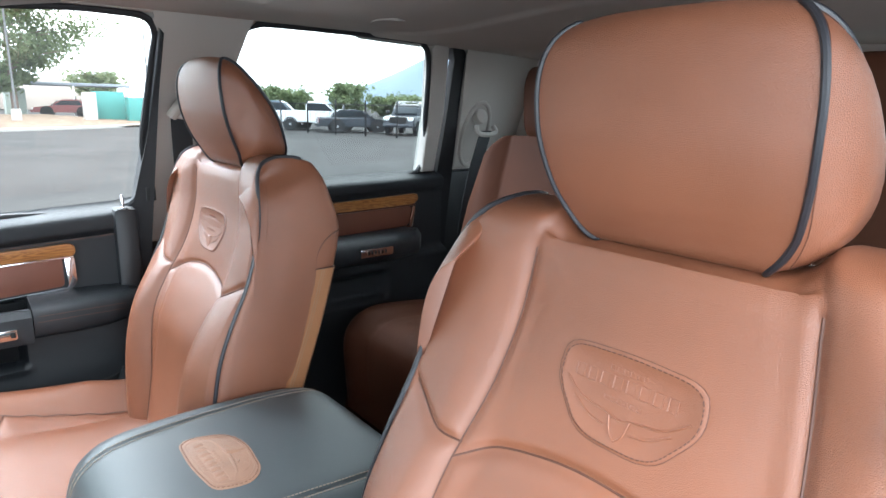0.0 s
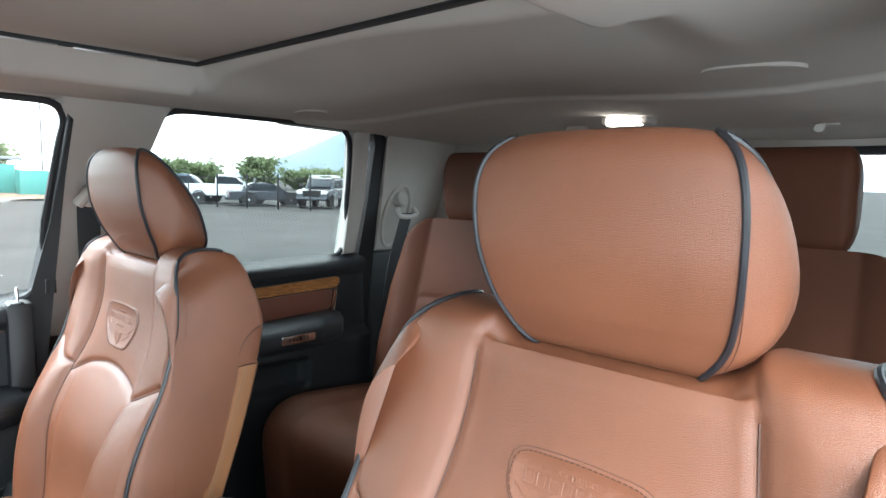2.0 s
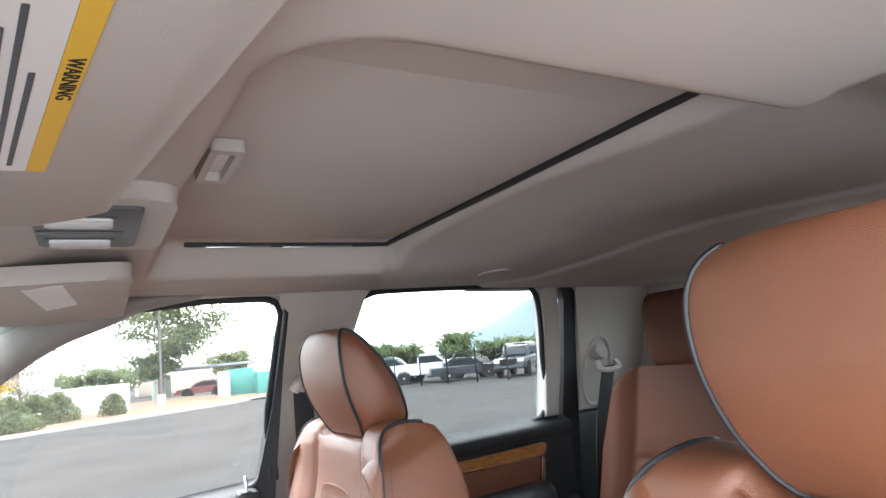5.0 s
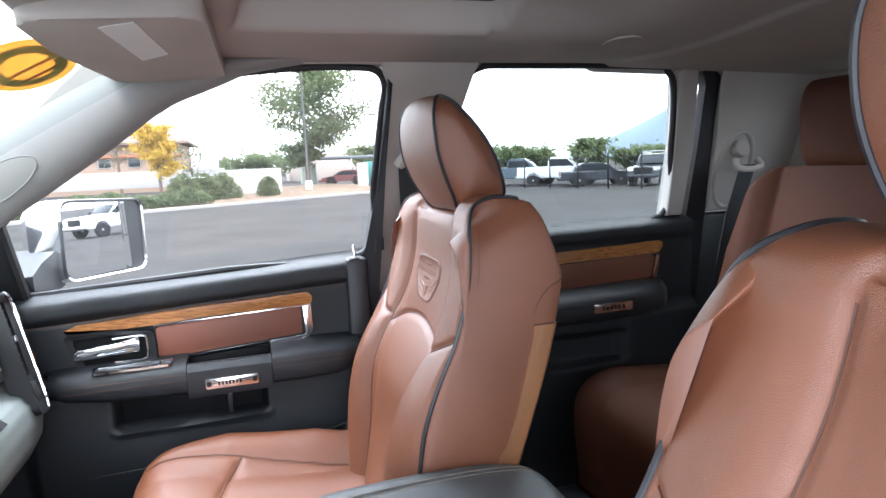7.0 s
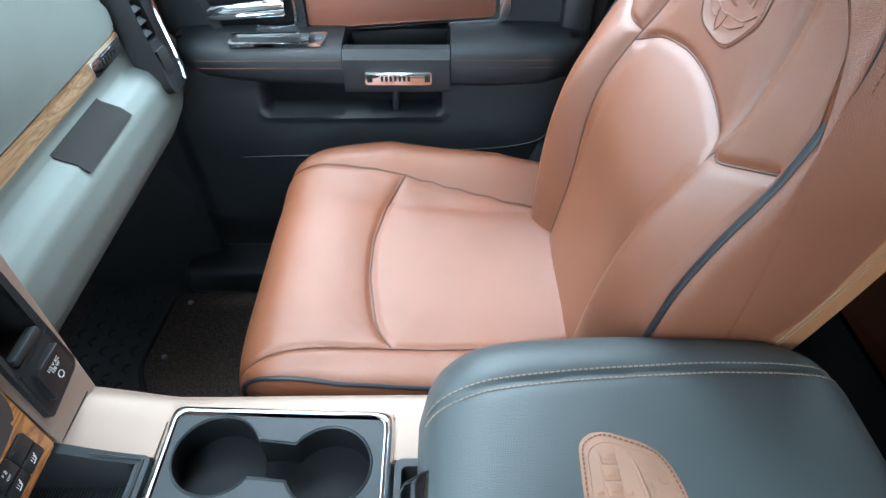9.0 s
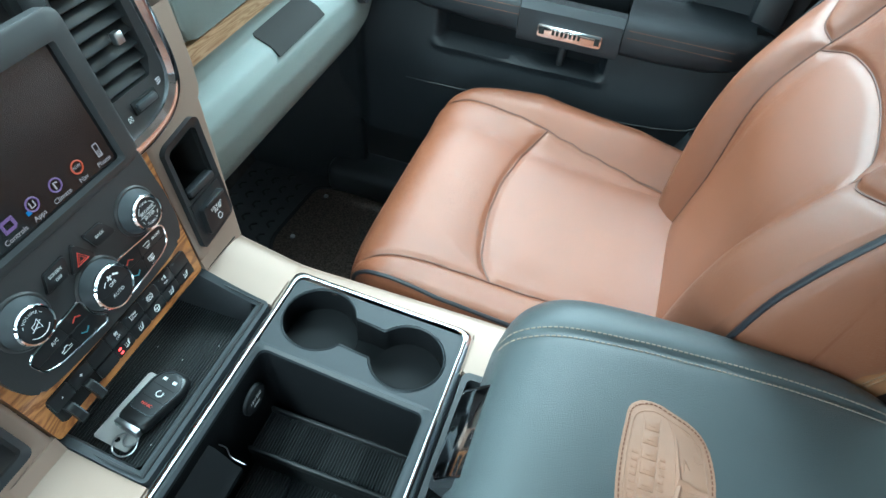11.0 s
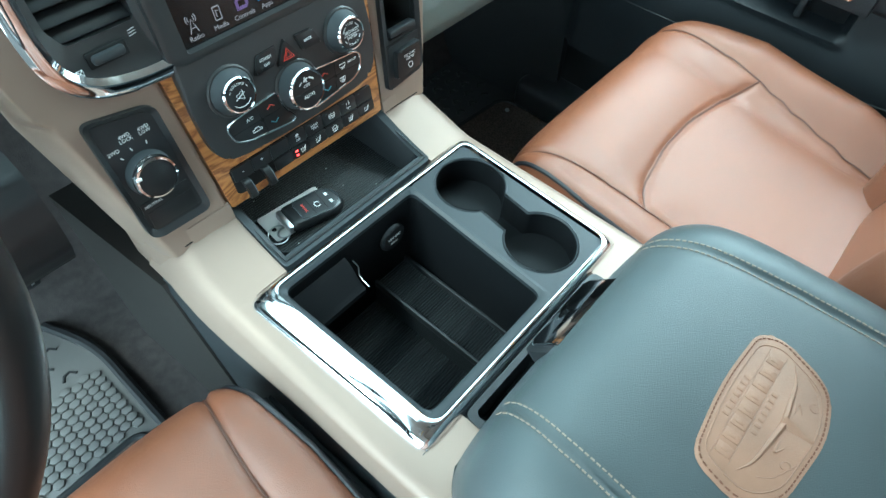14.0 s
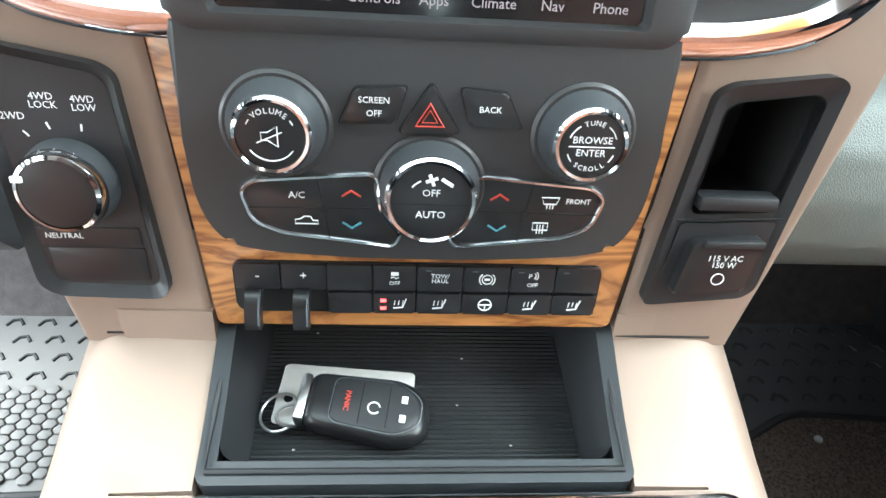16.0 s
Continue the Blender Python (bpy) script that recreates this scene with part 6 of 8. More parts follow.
for k, nm in enumerate(names):
    x = -0.077 + 0.0257 * k
    part("screen_lettering", words(nm, 0.0063, on(x, 0.1735, 0.0041), depth=0.0001), UI, sc)
    icon, mt_ = [], UI
    if nm == "Radio":
        icon = [tube([at(x - 0.004, 0.178, 0.0043), at(x, 0.190, 0.0043), at(x + 0.004, 0.178, 0.0043)], 0.0005, 4), tube([at(x - 0.0028, 0.182, 0.0043), at(x + 0.0028, 0.182, 0.0043)], 0.0004, 4)]
        icon += [tube([at(x + sg * r * math.cos(a), 0.190 + r * math.sin(a), 0.0043) for a in (-0.7, -0.35, 0, 0.35, 0.7)], 0.0004, 4) for r in (0.003, 0.005) for sg in (-1, 1)]
    elif nm == "Phone":
        icon = [ring(rrect(x - 0.0028, 0.179, x + 0.0028, 0.192, 0.001), rrect(x - 0.0022, 0.1798, x + 0.0022, 0.191, 0.0006), S, 0.004, 0.0044)]
        icon += [box((0, 0, 0), (0.0008, 0.0008, 0.0002), 0)]
        icon[-1] = moved(join(*[box((x - 0.0013 + 0.0013 * i, 0.1805 + 0.0014 * j, 0.0043), (0.0008, 0.0008, 0.0003), 0) for i in range(3) for j in range(4)]), S)
    elif nm == "Media":
        icon = [ring(rrect(x - 0.0036, 0.179, x + 0.0036, 0.1915, 0.001), rrect(x - 0.003, 0.1798, x + 0.003, 0.1905, 0.0006), S, 0.004, 0.0044), tube([at(x - 0.001, 0.182, 0.0043), at(x - 0.001, 0.188, 0.0043), at(x + 0.0015, 0.187, 0.0043)], 0.0004, 4)]
    elif nm == "Controls":
        icon, mt_ = [ring(rrect(x - 0.006 + 0.001 * i, 0.179 + 0.001 * i, x + 0.005 + 0.001 * i, 0.188 + 0.001 * i, 0.001), rrect(x - 0.0053 + 0.001 * i, 0.1798 + 0.001 * i, x + 0.0043 + 0.001 * i, 0.1872 + 0.001 * i, 0.0006), S, 0.004, 0.0043 + 0.0001 * i) for i in range(3)], UI_VIOLET
    else:
        mt_ = UI_RED if nm == "Nav" else UI_VIOLET
        icon = [tube([at(x + 0.0058 * math.cos(a), 0.1855 + 0.0058 * math.sin(a), 0.0043) for a in (2 * math.pi * i / 28 for i in range(28))], 0.0008, 5, closed=True)]
        inner_mark = {"Nav": words("NW", 0.005, on(x, 0.1855, 0.0042), depth=0.0001), "Apps": tube([at(x - 0.002, 0.188, 0.0043), at(x - 0.002, 0.183, 0.0043), at(x + 0.002, 0.183, 0.0043), at(x + 0.002, 0.188, 0.0043)], 0.0007, 4), "Climate": tube([at(x - 0.001, 0.182, 0.0043), at(x - 0.001, 0.188, 0.0043), at(x + 0.0025, 0.187, 0.0043)], 0.0009, 4)}[nm]
        part("icon_mark", inner_mark, UI, sc)
    part("icon", join(*icon), mt_, sc)
part("icon_badge", moved(box((-0.0065, 0.1815, 0.0044), (0.004, 0.004, 0.0004), 0), S), UI_BLUE, sc)


def knob(x, s, r, face, h, name, label):
    """A turning knob: dark collar, ribbed grey body, chrome ring and black face."""
    m = on(x, s, 0.009)
    k = part(name, turned([(r + 0.0018, 0), (r + 0.0018, 0.002), (r + 0.0002, 0.0032), (r - 0.0006, 0.0032)], m, 56), BEZEL, stack, label)
    n = 96
    loops = []
    for rr, z, tooth in ((r - 0.001, 0.002, 0.0), (r - 0.0012, 0.004, 0.0004), (r - 0.0016 - (r - face) * 0.35, h * 0.62, 0.0004), (face + 0.0026, h * 0.92, 0.0003), (face + 0.0022, h, 0.0)):
        loops.append([m @ Vector(((rr - tooth * (i % 2)) * math.cos(2 * math.pi * i / n), (rr - tooth * (i % 2)) * math.sin(2 * math.pi * i / n), z)) for i in range(n)])
    part("grip", loft(loops), KNOB, k, "ribbed grey grip", smooth=60)
    part("chrome_ring", turned([(face + 0.0026, h - 0.002), (face + 0.0027, h), (face + 0.0016, h + 0.0016), (face + 0.0002, h + 0.0012), (face, h - 0.001)], m, 56), CHROME, k, "chrome ring")
    part("face", turned([(face + 0.0004, h - 0.001), (face - 0.0002, h + 0.0004), (face * 0.8, h + 0.0008), (0.0005, h + 0.0009)], m, 48), BUTTON, k, "black face")
    return k, m @ Matrix.Translation((0, 0, h + 0.0009))


def arc_words(text, r, mid, size, m, top=True):
    """Letters set along a circle."""
    out, n = [], len(text)
    step = size * 0.78 / r
    for i, ch in enumerate(text):
        a = mid + (-1 if top else 1) * (i - (n - 1) / 2) * step
        turn = math.degrees(a) + (-90 if top else 90)
        out.append(words(ch, size, m @ pose(r * math.cos(a), r * math.sin(a), 0, 0, 0, turn), depth=0.0001))
    return join(*out)


def arc(r, a0, a1, m, w=0.00035, n=14):
    return tube([m @ Vector((r * math.cos(radians(a0 + (a1 - a0) * i / n)), r * math.sin(radians(a0 + (a1 - a0) * i / n)), 0.0001)) for i in range(n + 1)], w, 4)


k, m = knob(-0.0690, 0.1185, 0.0236, 0.0150, 0.016, "volume_knob", "volume knob with grey grip and chrome ring")
part("lettering", arc_words("VOLUME", 0.0112, math.pi / 2, 0.0036, m), WHITE_INK, k)
part("mark", join(arc(0.0112, 215, 325, m), arc(0.0112, 140, 152, m), arc(0.0112, 28, 40, m), tube([m @ Vector(p) for p in ((-0.004, -0.0018, 0.0002), (-0.004, 0.0018, 0.0002), (-0.0012, 0.0018, 0.0002), (0.003, 0.0046, 0.0002), (0.003, -0.0046, 0.0002), (-0.0012, -0.0018, 0.0002))], 0.0003, 4, closed=True), tube([m @ Vector((-0.006, -0.003, 0.0002)), m @ Vector((0.005, 0.002, 0.0002))], 0.0003, 4)), WHITE_INK, k)
k, m = knob(0.0725, 0.1185, 0.0232, 0.0148, 0.016, "tune_knob", "tuning knob with grey grip and chrome ring")
part("lettering", join(arc_words("TUNE", 0.0108, math.pi / 2, 0.0033, m), arc_words("SCROLL", 0.0108, -math.pi / 2, 0.0033, m, top=False), words("BROWSE", 0.0046, m @ Matrix.Translation((0, 0.0028, 0)), depth=0.0001), words("ENTER", 0.0046, m @ Matrix.Translation((0, -0.0032, 0)), depth=0.0001)), WHITE_INK, k)
part("mark", join(arc(0.0112, 125, 160, m), arc(0.0112, 20, 55, m), arc(0.0112, 200, 220, m), arc(0.0112, 320, 340, m), tube([m @ Vector((-0.0105, -0.0002, 0.0001)), m @ Vector((0.0105, -0.0002, 0.0001))], 0.00025, 4)), WHITE_INK, k)
k, m = knob(0.0015, 0.0900, 0.0255, 0.0188, 0.018, "fan_knob", "fan knob with grey grip and chrome ring")
part("lettering", join(words("OFF", 0.0048, m @ Matrix.Translation((0, 0.0045, 0)), depth=0.0001), words("AUTO", 0.0050, m @ Matrix.Translation((0, -0.0065, 0)), depth=0.0001)), WHITE_INK, k)
part("split", tube([m @ Vector((-0.0175, -0.001, 0.0)), m @ Vector((0.0175, -0.001, 0.0))], 0.0003, 4), GAP, k)
fan = [moved(box((0, 0.0016, 0), (0.0016, 0.0028, 0.0003), 0.0001), m @ Matrix.Translation((0, 0.011, 0.0001)) @ pose(0, 0, 0, 0, 0, 20 + 90 * i)) for i in range(4)]
fan.append(prism([(0.004, 0.0110), (0.0095, 0.0075), (0.0100, 0.0092), (0.0050, 0.0125)], m, 0, 0.0003))
fan.append(arc(0.0115, 115, 140, m))
part("mark", join(*fan), WHITE_INK, k)


def button(pts, name, label, r=0.0025, d=0.010, h=0.0028):
    c = Vector((sum(p[0] for p in pts) / len(pts), sum(p[1] for p in pts) / len(pts)))
    gap = [tuple(c + (Vector(p) - c) * 1.06) for p in pts]
    g = part(name, prism(rpoly(gap, r), S, d - 0.002, d + 0.0004), GAP, panel, label)
    part("cap", prism(rpoly(pts, r), S, d - 0.001, d + h, 0.0012), BUTTON, g)
    return g, on(c.x, c.y, d + h + 0.0001)


b_, m = button([(-0.041, 0.1205), (-0.0335, 0.1375), (-0.0105, 0.1385), (-0.0155, 0.1215)], "screen_button", "black SCREEN OFF button")
part("lettering", join(words("SCREEN", 0.0040, m @ Matrix.Translation((0, 0.0026, 0)), depth=0.0001), words("OFF", 0.0040, m @ Matrix.Translation((0, -0.0034, 0)), depth=0.0001)), WHITE_INK, b_)
b_, m = button([(0.0135, 0.1385), (0.0345, 0.1375), (0.043, 0.1205), (0.0185, 0.1215)], "back_button", "black BACK button")
part("lettering", words("BACK", 0.0040, m, depth=0.0001), WHITE_INK, b_)
b_, m = button([(-0.0145, 0.117), (0.0145, 0.117), (0.0005, 0.141)], "hazard_button", "hazard button with a red triangle", r=0.004)
tri = [(-0.0065, -0.004), (0.0065, -0.004), (0.0, 0.0065)]
part("triangle", join(tube([m @ Vector((*p, 0.0002)) for p in tri], 0.0006, 5, closed=True), tube([m @ Vector((p[0] * 0.55, p[1] * 0.55, 0.0002)) for p in tri], 0.0004, 5, closed=True)), RED_INK, b_)

# climate wings
for sg in (-1, 1):
    pts = [(sg * 0.024, 0.0965), (sg * 0.082, 0.0915), (sg * 0.0885, 0.086), (sg * 0.084, 0.070), (sg * 0.070, 0.064), (sg * 0.015, 0.0575), (sg * 0.012, 0.064), (sg * 0.022, 0.076)]
    if sg < 0:
        pts = pts[::-1]
    w = part("climate_wing", prism(rpoly(pts, 0.003), S, 0.006, 0.0115, 0.001), BUTTON, panel, "black climate keys in a chrome outline")
    part("chrome_outline", tube([at(*p, 0.0115) for p in rpoly(pts, 0.005)], 0.0011, 6, closed=True), CHROME, w, "chrome outline")
    part("key_gap", join(tube([at(sg * 0.026, 0.0785, 0.0117), at(sg * 0.086, 0.0775, 0.0117)], 0.0004, 4), tube([at(sg * 0.052, 0.0935, 0.0117), at(sg * 0.047, 0.062, 0.0117)], 0.0004, 4)), GAP, w)
    ax = sg * 0.036
    part("arrow_up", tube([at(ax - 0.0045, 0.0845, 0.0119), at(ax, 0.0875, 0.0119), at(ax + 0.0045, 0.0845, 0.0119)], 0.0006, 4), RED_INK, w, "red arrow")
    part("arrow_down", tube([at(ax - 0.0045, 0.0705, 0.0119), at(ax, 0.0675, 0.0119), at(ax + 0.0045, 0.0705, 0.0119)], 0.0006, 4), BLUE_INK, w, "blue arrow")
    part("spot", turned([(0.0020, 0.0115), (0.0020, 0.0122), (0.0001, 0.0122)], on(sg * 0.0495, 0.0775), 14), GAP, w)
    if sg < 0:
        part("lettering", words("A/C", 0.0048, on(-0.062, 0.0845, 0.0117), depth=0.0001), WHITE_INK, w)
        part("mark", tube([at(-0.058 + p, 0.0705 + q, 0.0118) for p, q in ((-0.0055, -0.0012), (-0.0055, 0.001), (-0.003, 0.0014), (-0.001, 0.0028), (0.002, 0.0028), (0.003, 0.0008), (0.0055, 0.0006), (0.0055, -0.0012))], 0.00035, 4, closed=True), WHITE_INK, w)
    else:
        part("lettering", words("FRONT", 0.0038, on(0.0755, 0.0845, 0.0117), depth=0.0001), WHITE_INK, w)
        part("mark", join(tube([at(0.0615 + p, 0.0845 + q, 0.0118) for p, q in ((-0.0045, 0.002), (0.0045, 0.002), (0.003, -0.0016), (-0.003, -0.0016))], 0.00035, 4, closed=True), tube([at(0.058 + p, 0.0705 + q, 0.0118) for p, q in ((-0.0038, 0.002), (0.0038, 0.002), (0.0038, -0.002), (-0.0038, -0.002))], 0.00035, 4, closed=True), *[tube([at(0.0615 + d, 0.0835, 0.0119), at(0.0615 + d, 0.0805, 0.0119)], 0.0003, 4) for d in (-0.0015, 0, 0.0015)], *[tube([at(0.058 + d, 0.0715, 0.0119), at(0.058 + d, 0.0665, 0.0119)], 0.0003, 4) for d in (-0.0015, 0, 0.0015)]), WHITE_INK, w)

# switch bank in the walnut
bank = part("switch_bank", prism(rrect(-0.0995, 0.0105, 0.0985, 0.0425, 0.005), S, -0.002, 0.003, 0.001), GAP, stack, "row of black switches")
cols = [-0.0985, -0.0745, -0.0505, -0.0262, -0.0028, 0.0222, 0.0478, 0.0725, 0.0975]
for i in range(8):
    for j, (s0, s1) in enumerate(((0.0265, 0.0418), (0.0115, 0.0245))):
        if i < 2 and j == 1:
            continue
        part("switch", prism(rrect(cols[i] + 0.0004, s0, cols[i + 1] - 0.0004, s1, 0.0012), S, 0.001, 0.0055, 0.0008), BUTTON, bank)


def ink(geo, material=WHITE_INK):
    part("symbol", geo, material, bank)


ink(words("TOW/\nHAUL", 0.0036, on(0.0098, 0.0345, 0.0057), depth=0.0001))
ink(join(words("OFF", 0.0034, on(-0.0145, 0.0312, 0.0057), depth=0.0001), moved(box((0, 0, 0), (0.004, 0.0022, 0.0003), 0.0001), on(-0.0145, 0.0372, 0.0057)), tube([at(-0.0165, 0.0345, 0.0057), at(-0.0150, 0.0355, 0.0057), at(-0.0140, 0.0340, 0.0057), at(-0.0125, 0.0350, 0.0057)], 0.0003, 4)))
ink(join(words("P", 0.0040, on(0.0585, 0.0368, 0.0057), depth=0.0001), words("OFF", 0.0034, on(0.0602, 0.0312, 0.0057), depth=0.0001), arc(0.0018, -60, 60, on(0.0598, 0.0372, 0.0057), 0.0003), arc(0.0030, -50, 50, on(0.0598, 0.0372, 0.0057), 0.0003)))
ink(join(arc(0.0028, 0, 360, on(0.0352, 0.0345, 0.0057), 0.0003, 20), arc(0.0042, -50, 50, on(0.0352, 0.0345, 0.0057), 0.0003), arc(0.0042, 130, 230, on(0.0352, 0.0345, 0.0057), 0.0003), moved(box((0, 0, 0), (0.003, 0.0012, 0.0003), 0.0001), on(0.0352, 0.0345, 0.0057))))
ink(join(words("-", 0.008, on(-0.0865, 0.0350, 0.0057), depth=0.0001), words("+", 0.007, on(-0.0625, 0.0350, 0.0057), depth=0.0001)))
for x, wheel in ((-0.0115, 0), (0.0100, 0), (0.0352, 1), (0.0600, 0), (0.0850, 0)):
    mm = on(x, 0.0180, 0.0057)
    if wheel:
        ink(join(arc(0.0036, 0, 360, mm, 0.0004, 20), tube([mm @ Vector((-0.0034, 0, 0)), mm @ Vector((0.0034, 0, 0))], 0.0004, 4), tube([mm @ Vector((0, 0, 0)), mm @ Vector((0, -0.0034, 0))], 0.0004, 4)))
    else:
        ink(join(tube([mm @ Vector(p) for p in ((-0.0035, -0.0028, 0), (0.0015, -0.0022, 0), (0.0035, 0.0034, 0))], 0.0005, 4), *[tube([mm @ Vector((-0.003 + 0.0022 * i, -0.0008, 0)), mm @ Vector((-0.0026 + 0.0022 * i, 0.0022, 0))], 0.0003, 4) for i in range(3)]))
RED_LED = glow("red_led", (0.9, 0.03, 0.03), 1.6)
for s_ in (0.0200, 0.0150):
    part("led", moved(box((0, 0, 0), (0.0032, 0.0018, 0.0004), 0.0001), on(-0.0205, s_, 0.0056)), RED_LED, bank, "lit red indicator")
for x in (-0.0005 + 0.004, 0.0285, 0.0535, 0.078):
    part("indicator", moved(box((0, 0, 0), (0.0030, 0.0008, 0.0003), 0.0001), on(x, 0.0392, 0.0056)), GREY_PLASTIC, bank)
for x in (-0.0885, -0.0635):
    part("brake_paddle", loft([[at(x + a, s_, d) for a in (-0.0042, 0.0042)] + [at(x + a, s_ - 0.001, d - 0.006) for a in (0.0042, -0.0042)] for s_, d in ((0.0270, 0.007), (0.0255, 0.011), (0.0190, 0.0155), (0.0110, 0.0175), (0.0078, 0.0168), (0.0072, 0.014))]), BUTTON, bank, "black paddle switch")
    # grey strip painted as the glint along the black paddle
    part("paddle_glint", tube([at(x + 0.0035, 0.0250, 0.0115), at(x + 0.0035, 0.0190, 0.0158), at(x + 0.0035, 0.0110, 0.0177)], 0.0007, 6), GREY_PLASTIC, bank)

# four-wheel-drive panel
P4 = [(-0.2015, 0.152), (-0.196, 0.028), (-0.187, 0.022), (-0.131, 0.0205), (-0.1385, 0.137), (-0.146, 0.142)]
p4 = part("drive_panel", ring(rpoly(P4, 0.010), rpoly([(-0.196, 0.146), (-0.1910, 0.034), (-0.185, 0.028), (-0.1365, 0.0265), (-0.143, 0.132), (-0.148, 0.137)], 0.007), S, -0.002, 0.008, 0.0035), PLASTIC, stack, "black drive mode panel")
part("plate", prism(rpoly([(-0.196, 0.146), (-0.1910, 0.034), (-0.185, 0.028), (-0.1365, 0.0265), (-0.143, 0.132), (-0.148, 0.137)], 0.007), S, -0.002, 0.0038), PLASTIC, p4)
m = on(-0.1680, 0.0850, 0.004)
n = 72
part("drive_knob", loft([[m @ Vector(((r - t * (i % 2)) * math.cos(2 * math.pi * i / n), (r - t * (i % 2)) * math.sin(2 * math.pi * i / n), z)) for i in range(n)] for r, z, t in ((0.0218, 0, 0), (0.0216, 0.002, 0.0004), (0.0204, 0.010, 0.0004), (0.0202, 0.0105, 0))]), KNOB, p4, "ribbed grey selector knob", smooth=60)
part("chrome_ring", turned([(0.0204, 0.010), (0.0202, 0.0125), (0.0190, 0.0150), (0.0172, 0.0158), (0.0168, 0.013)], m, 56), CHROME, p4, "chrome ring")
part("knob_face", turned([(0.0172, 0.0135), (0.0168, 0.0154), (0.011, 0.0164), (0.0005, 0.0168)], m, 48), BUTTON, p4)
part("pointer", moved(box((-0.0155, 0.0075, 0.0162), (0.005, 0.003, 0.002), 0.0006), m), WHITE_INK, p4)
for txt, x, s_, sz in (("2WD", -0.1870, 0.1165, 0.0048), ("4WD\nLOCK", -0.1725, 0.1240, 0.0046), ("4WD\nLOW", -0.1550, 0.1232, 0.0046), ("NEUTRAL", -0.1785, 0.0560, 0.0042)):
    part("lettering", words(txt, sz, on(x, s_, 0.0049 if txt == "NEUTRAL" else 0.0041), depth=0.0001), WHITE_INK, p4)
for x, s_, a in ((-0.1830, 0.1085, 40), (-0.1725, 0.1125, 18), (-0.1580, 0.1120, -8)):
    part("tick", moved(box((0, 0, 0), (0.0009, 0.0034, 0.0003), 0.0001), on(x, s_, 0.0042) @ pose(0, 0, 0, 0, 0, a)), WHITE_INK, p4)
part("bar", prism(rrect(-0.1905, 0.0505, -0.1420, 0.0605, 0.001), S, 0.003, 0.0047, 0.0005), BUTTON, p4)
part("blank", prism(rrect(-0.1880, 0.0300, -0.1410, 0.0490, 0.001), S, 0.003, 0.0043, 0.0004), BUTTON, p4)

# pocket and outlet on the passenger side
PR = [(0.134, 0.139), (0.142, 0.144), (0.190, 0.150), (0.1965, 0.146), (0.1845, 0.032), (0.178, 0.0265), (0.122, 0.021)]
PI = [(0.1415, 0.132), (0.147, 0.1355), (0.185, 0.1405), (0.1895, 0.137), (0.1835, 0.083), (0.180, 0.0785), (0.137, 0.0765)]
pr = part("pocket_panel", ring(rpoly(PR, 0.006), rpoly(PI, 0.005), S, -0.002, 0.0085, 0.005), PLASTIC, stack, "black pocket panel")
# hollow lined near-black, so part of its shade is colour
part("pocket", loft([[at(p[0], p[1], d) for p in rpoly(PI, 0.005)] for d in (0.006, -0.03, -0.06)], cap=(False, True)), GAP, pr, "deep pocket with shade in its colour")
part("pocket_lip", moved(box((0.160, 0.084, 0.004), (0.042, 0.008, 0.012), 0.002), S), PLASTIC, pr)
part("lower_plate", prism(rpoly([(0.133, 0.072), (0.1845, 0.074), (0.1790, 0.036), (0.174, 0.032), (0.128, 0.027)], 0.003), S, 0.0, 0.0075), PLASTIC, pr)
part("split_line", tube([at(0.130, 0.0742, 0.0085), at(0.187, 0.0762, 0.0085)], 0.0006, 4), GAP, pr)
door = part("outlet_door", prism(rpoly([(0.1395, 0.064), (0.1775, 0.066), (0.1745, 0.035), (0.1345, 0.032)], 0.003), S, 0.006, 0.0150, 0.002), BUTTON, pr, "black outlet flap")
part("flap_lip", moved(box((0.160, 0.0645, 0.0155), (0.032, 0.004, 0.004), 0.001), S), PLASTIC, door)
part("lettering", words("115 V AC\n150 W", 0.0048, on(0.158, 0.0535, 0.0152), depth=0.0001), WHITE_INK, door)
part("mark", arc(0.0034, 0, 360, on(0.157, 0.0430, 0.0152), 0.0003, 20), WHITE_INK, door)


# chrome sweep and air vents
def sweep(side):
    P = spline([(0.108, 0.1615, 0), (0.140, 0.1635, 0), (0.172, 0.1715, 0), (0.193, 0.190, 0), (0.2005, 0.220, 0), (0.2005, 0.27, 0), (0.199, 0.31, 0)], 8)
    loops = []
    for i, p in enumerate(P):
        t = (P[min(i + 1, len(P) - 1)] - P[max(i - 1, 0)]).normalized()
        q = Vector((t.y, -t.x, 0))
        loops.append([at(side * (p.x + q.x * a), p.y + q.y * a, d) for a, d in ((0.0085, -0.004), (0.0085, 0.005), (0.004, 0.009), (-0.003, 0.010), (-0.008, 0.006), (-0.009, -0.004))])
    g = loft(loops)
    return g if side < 0 else flip(g)


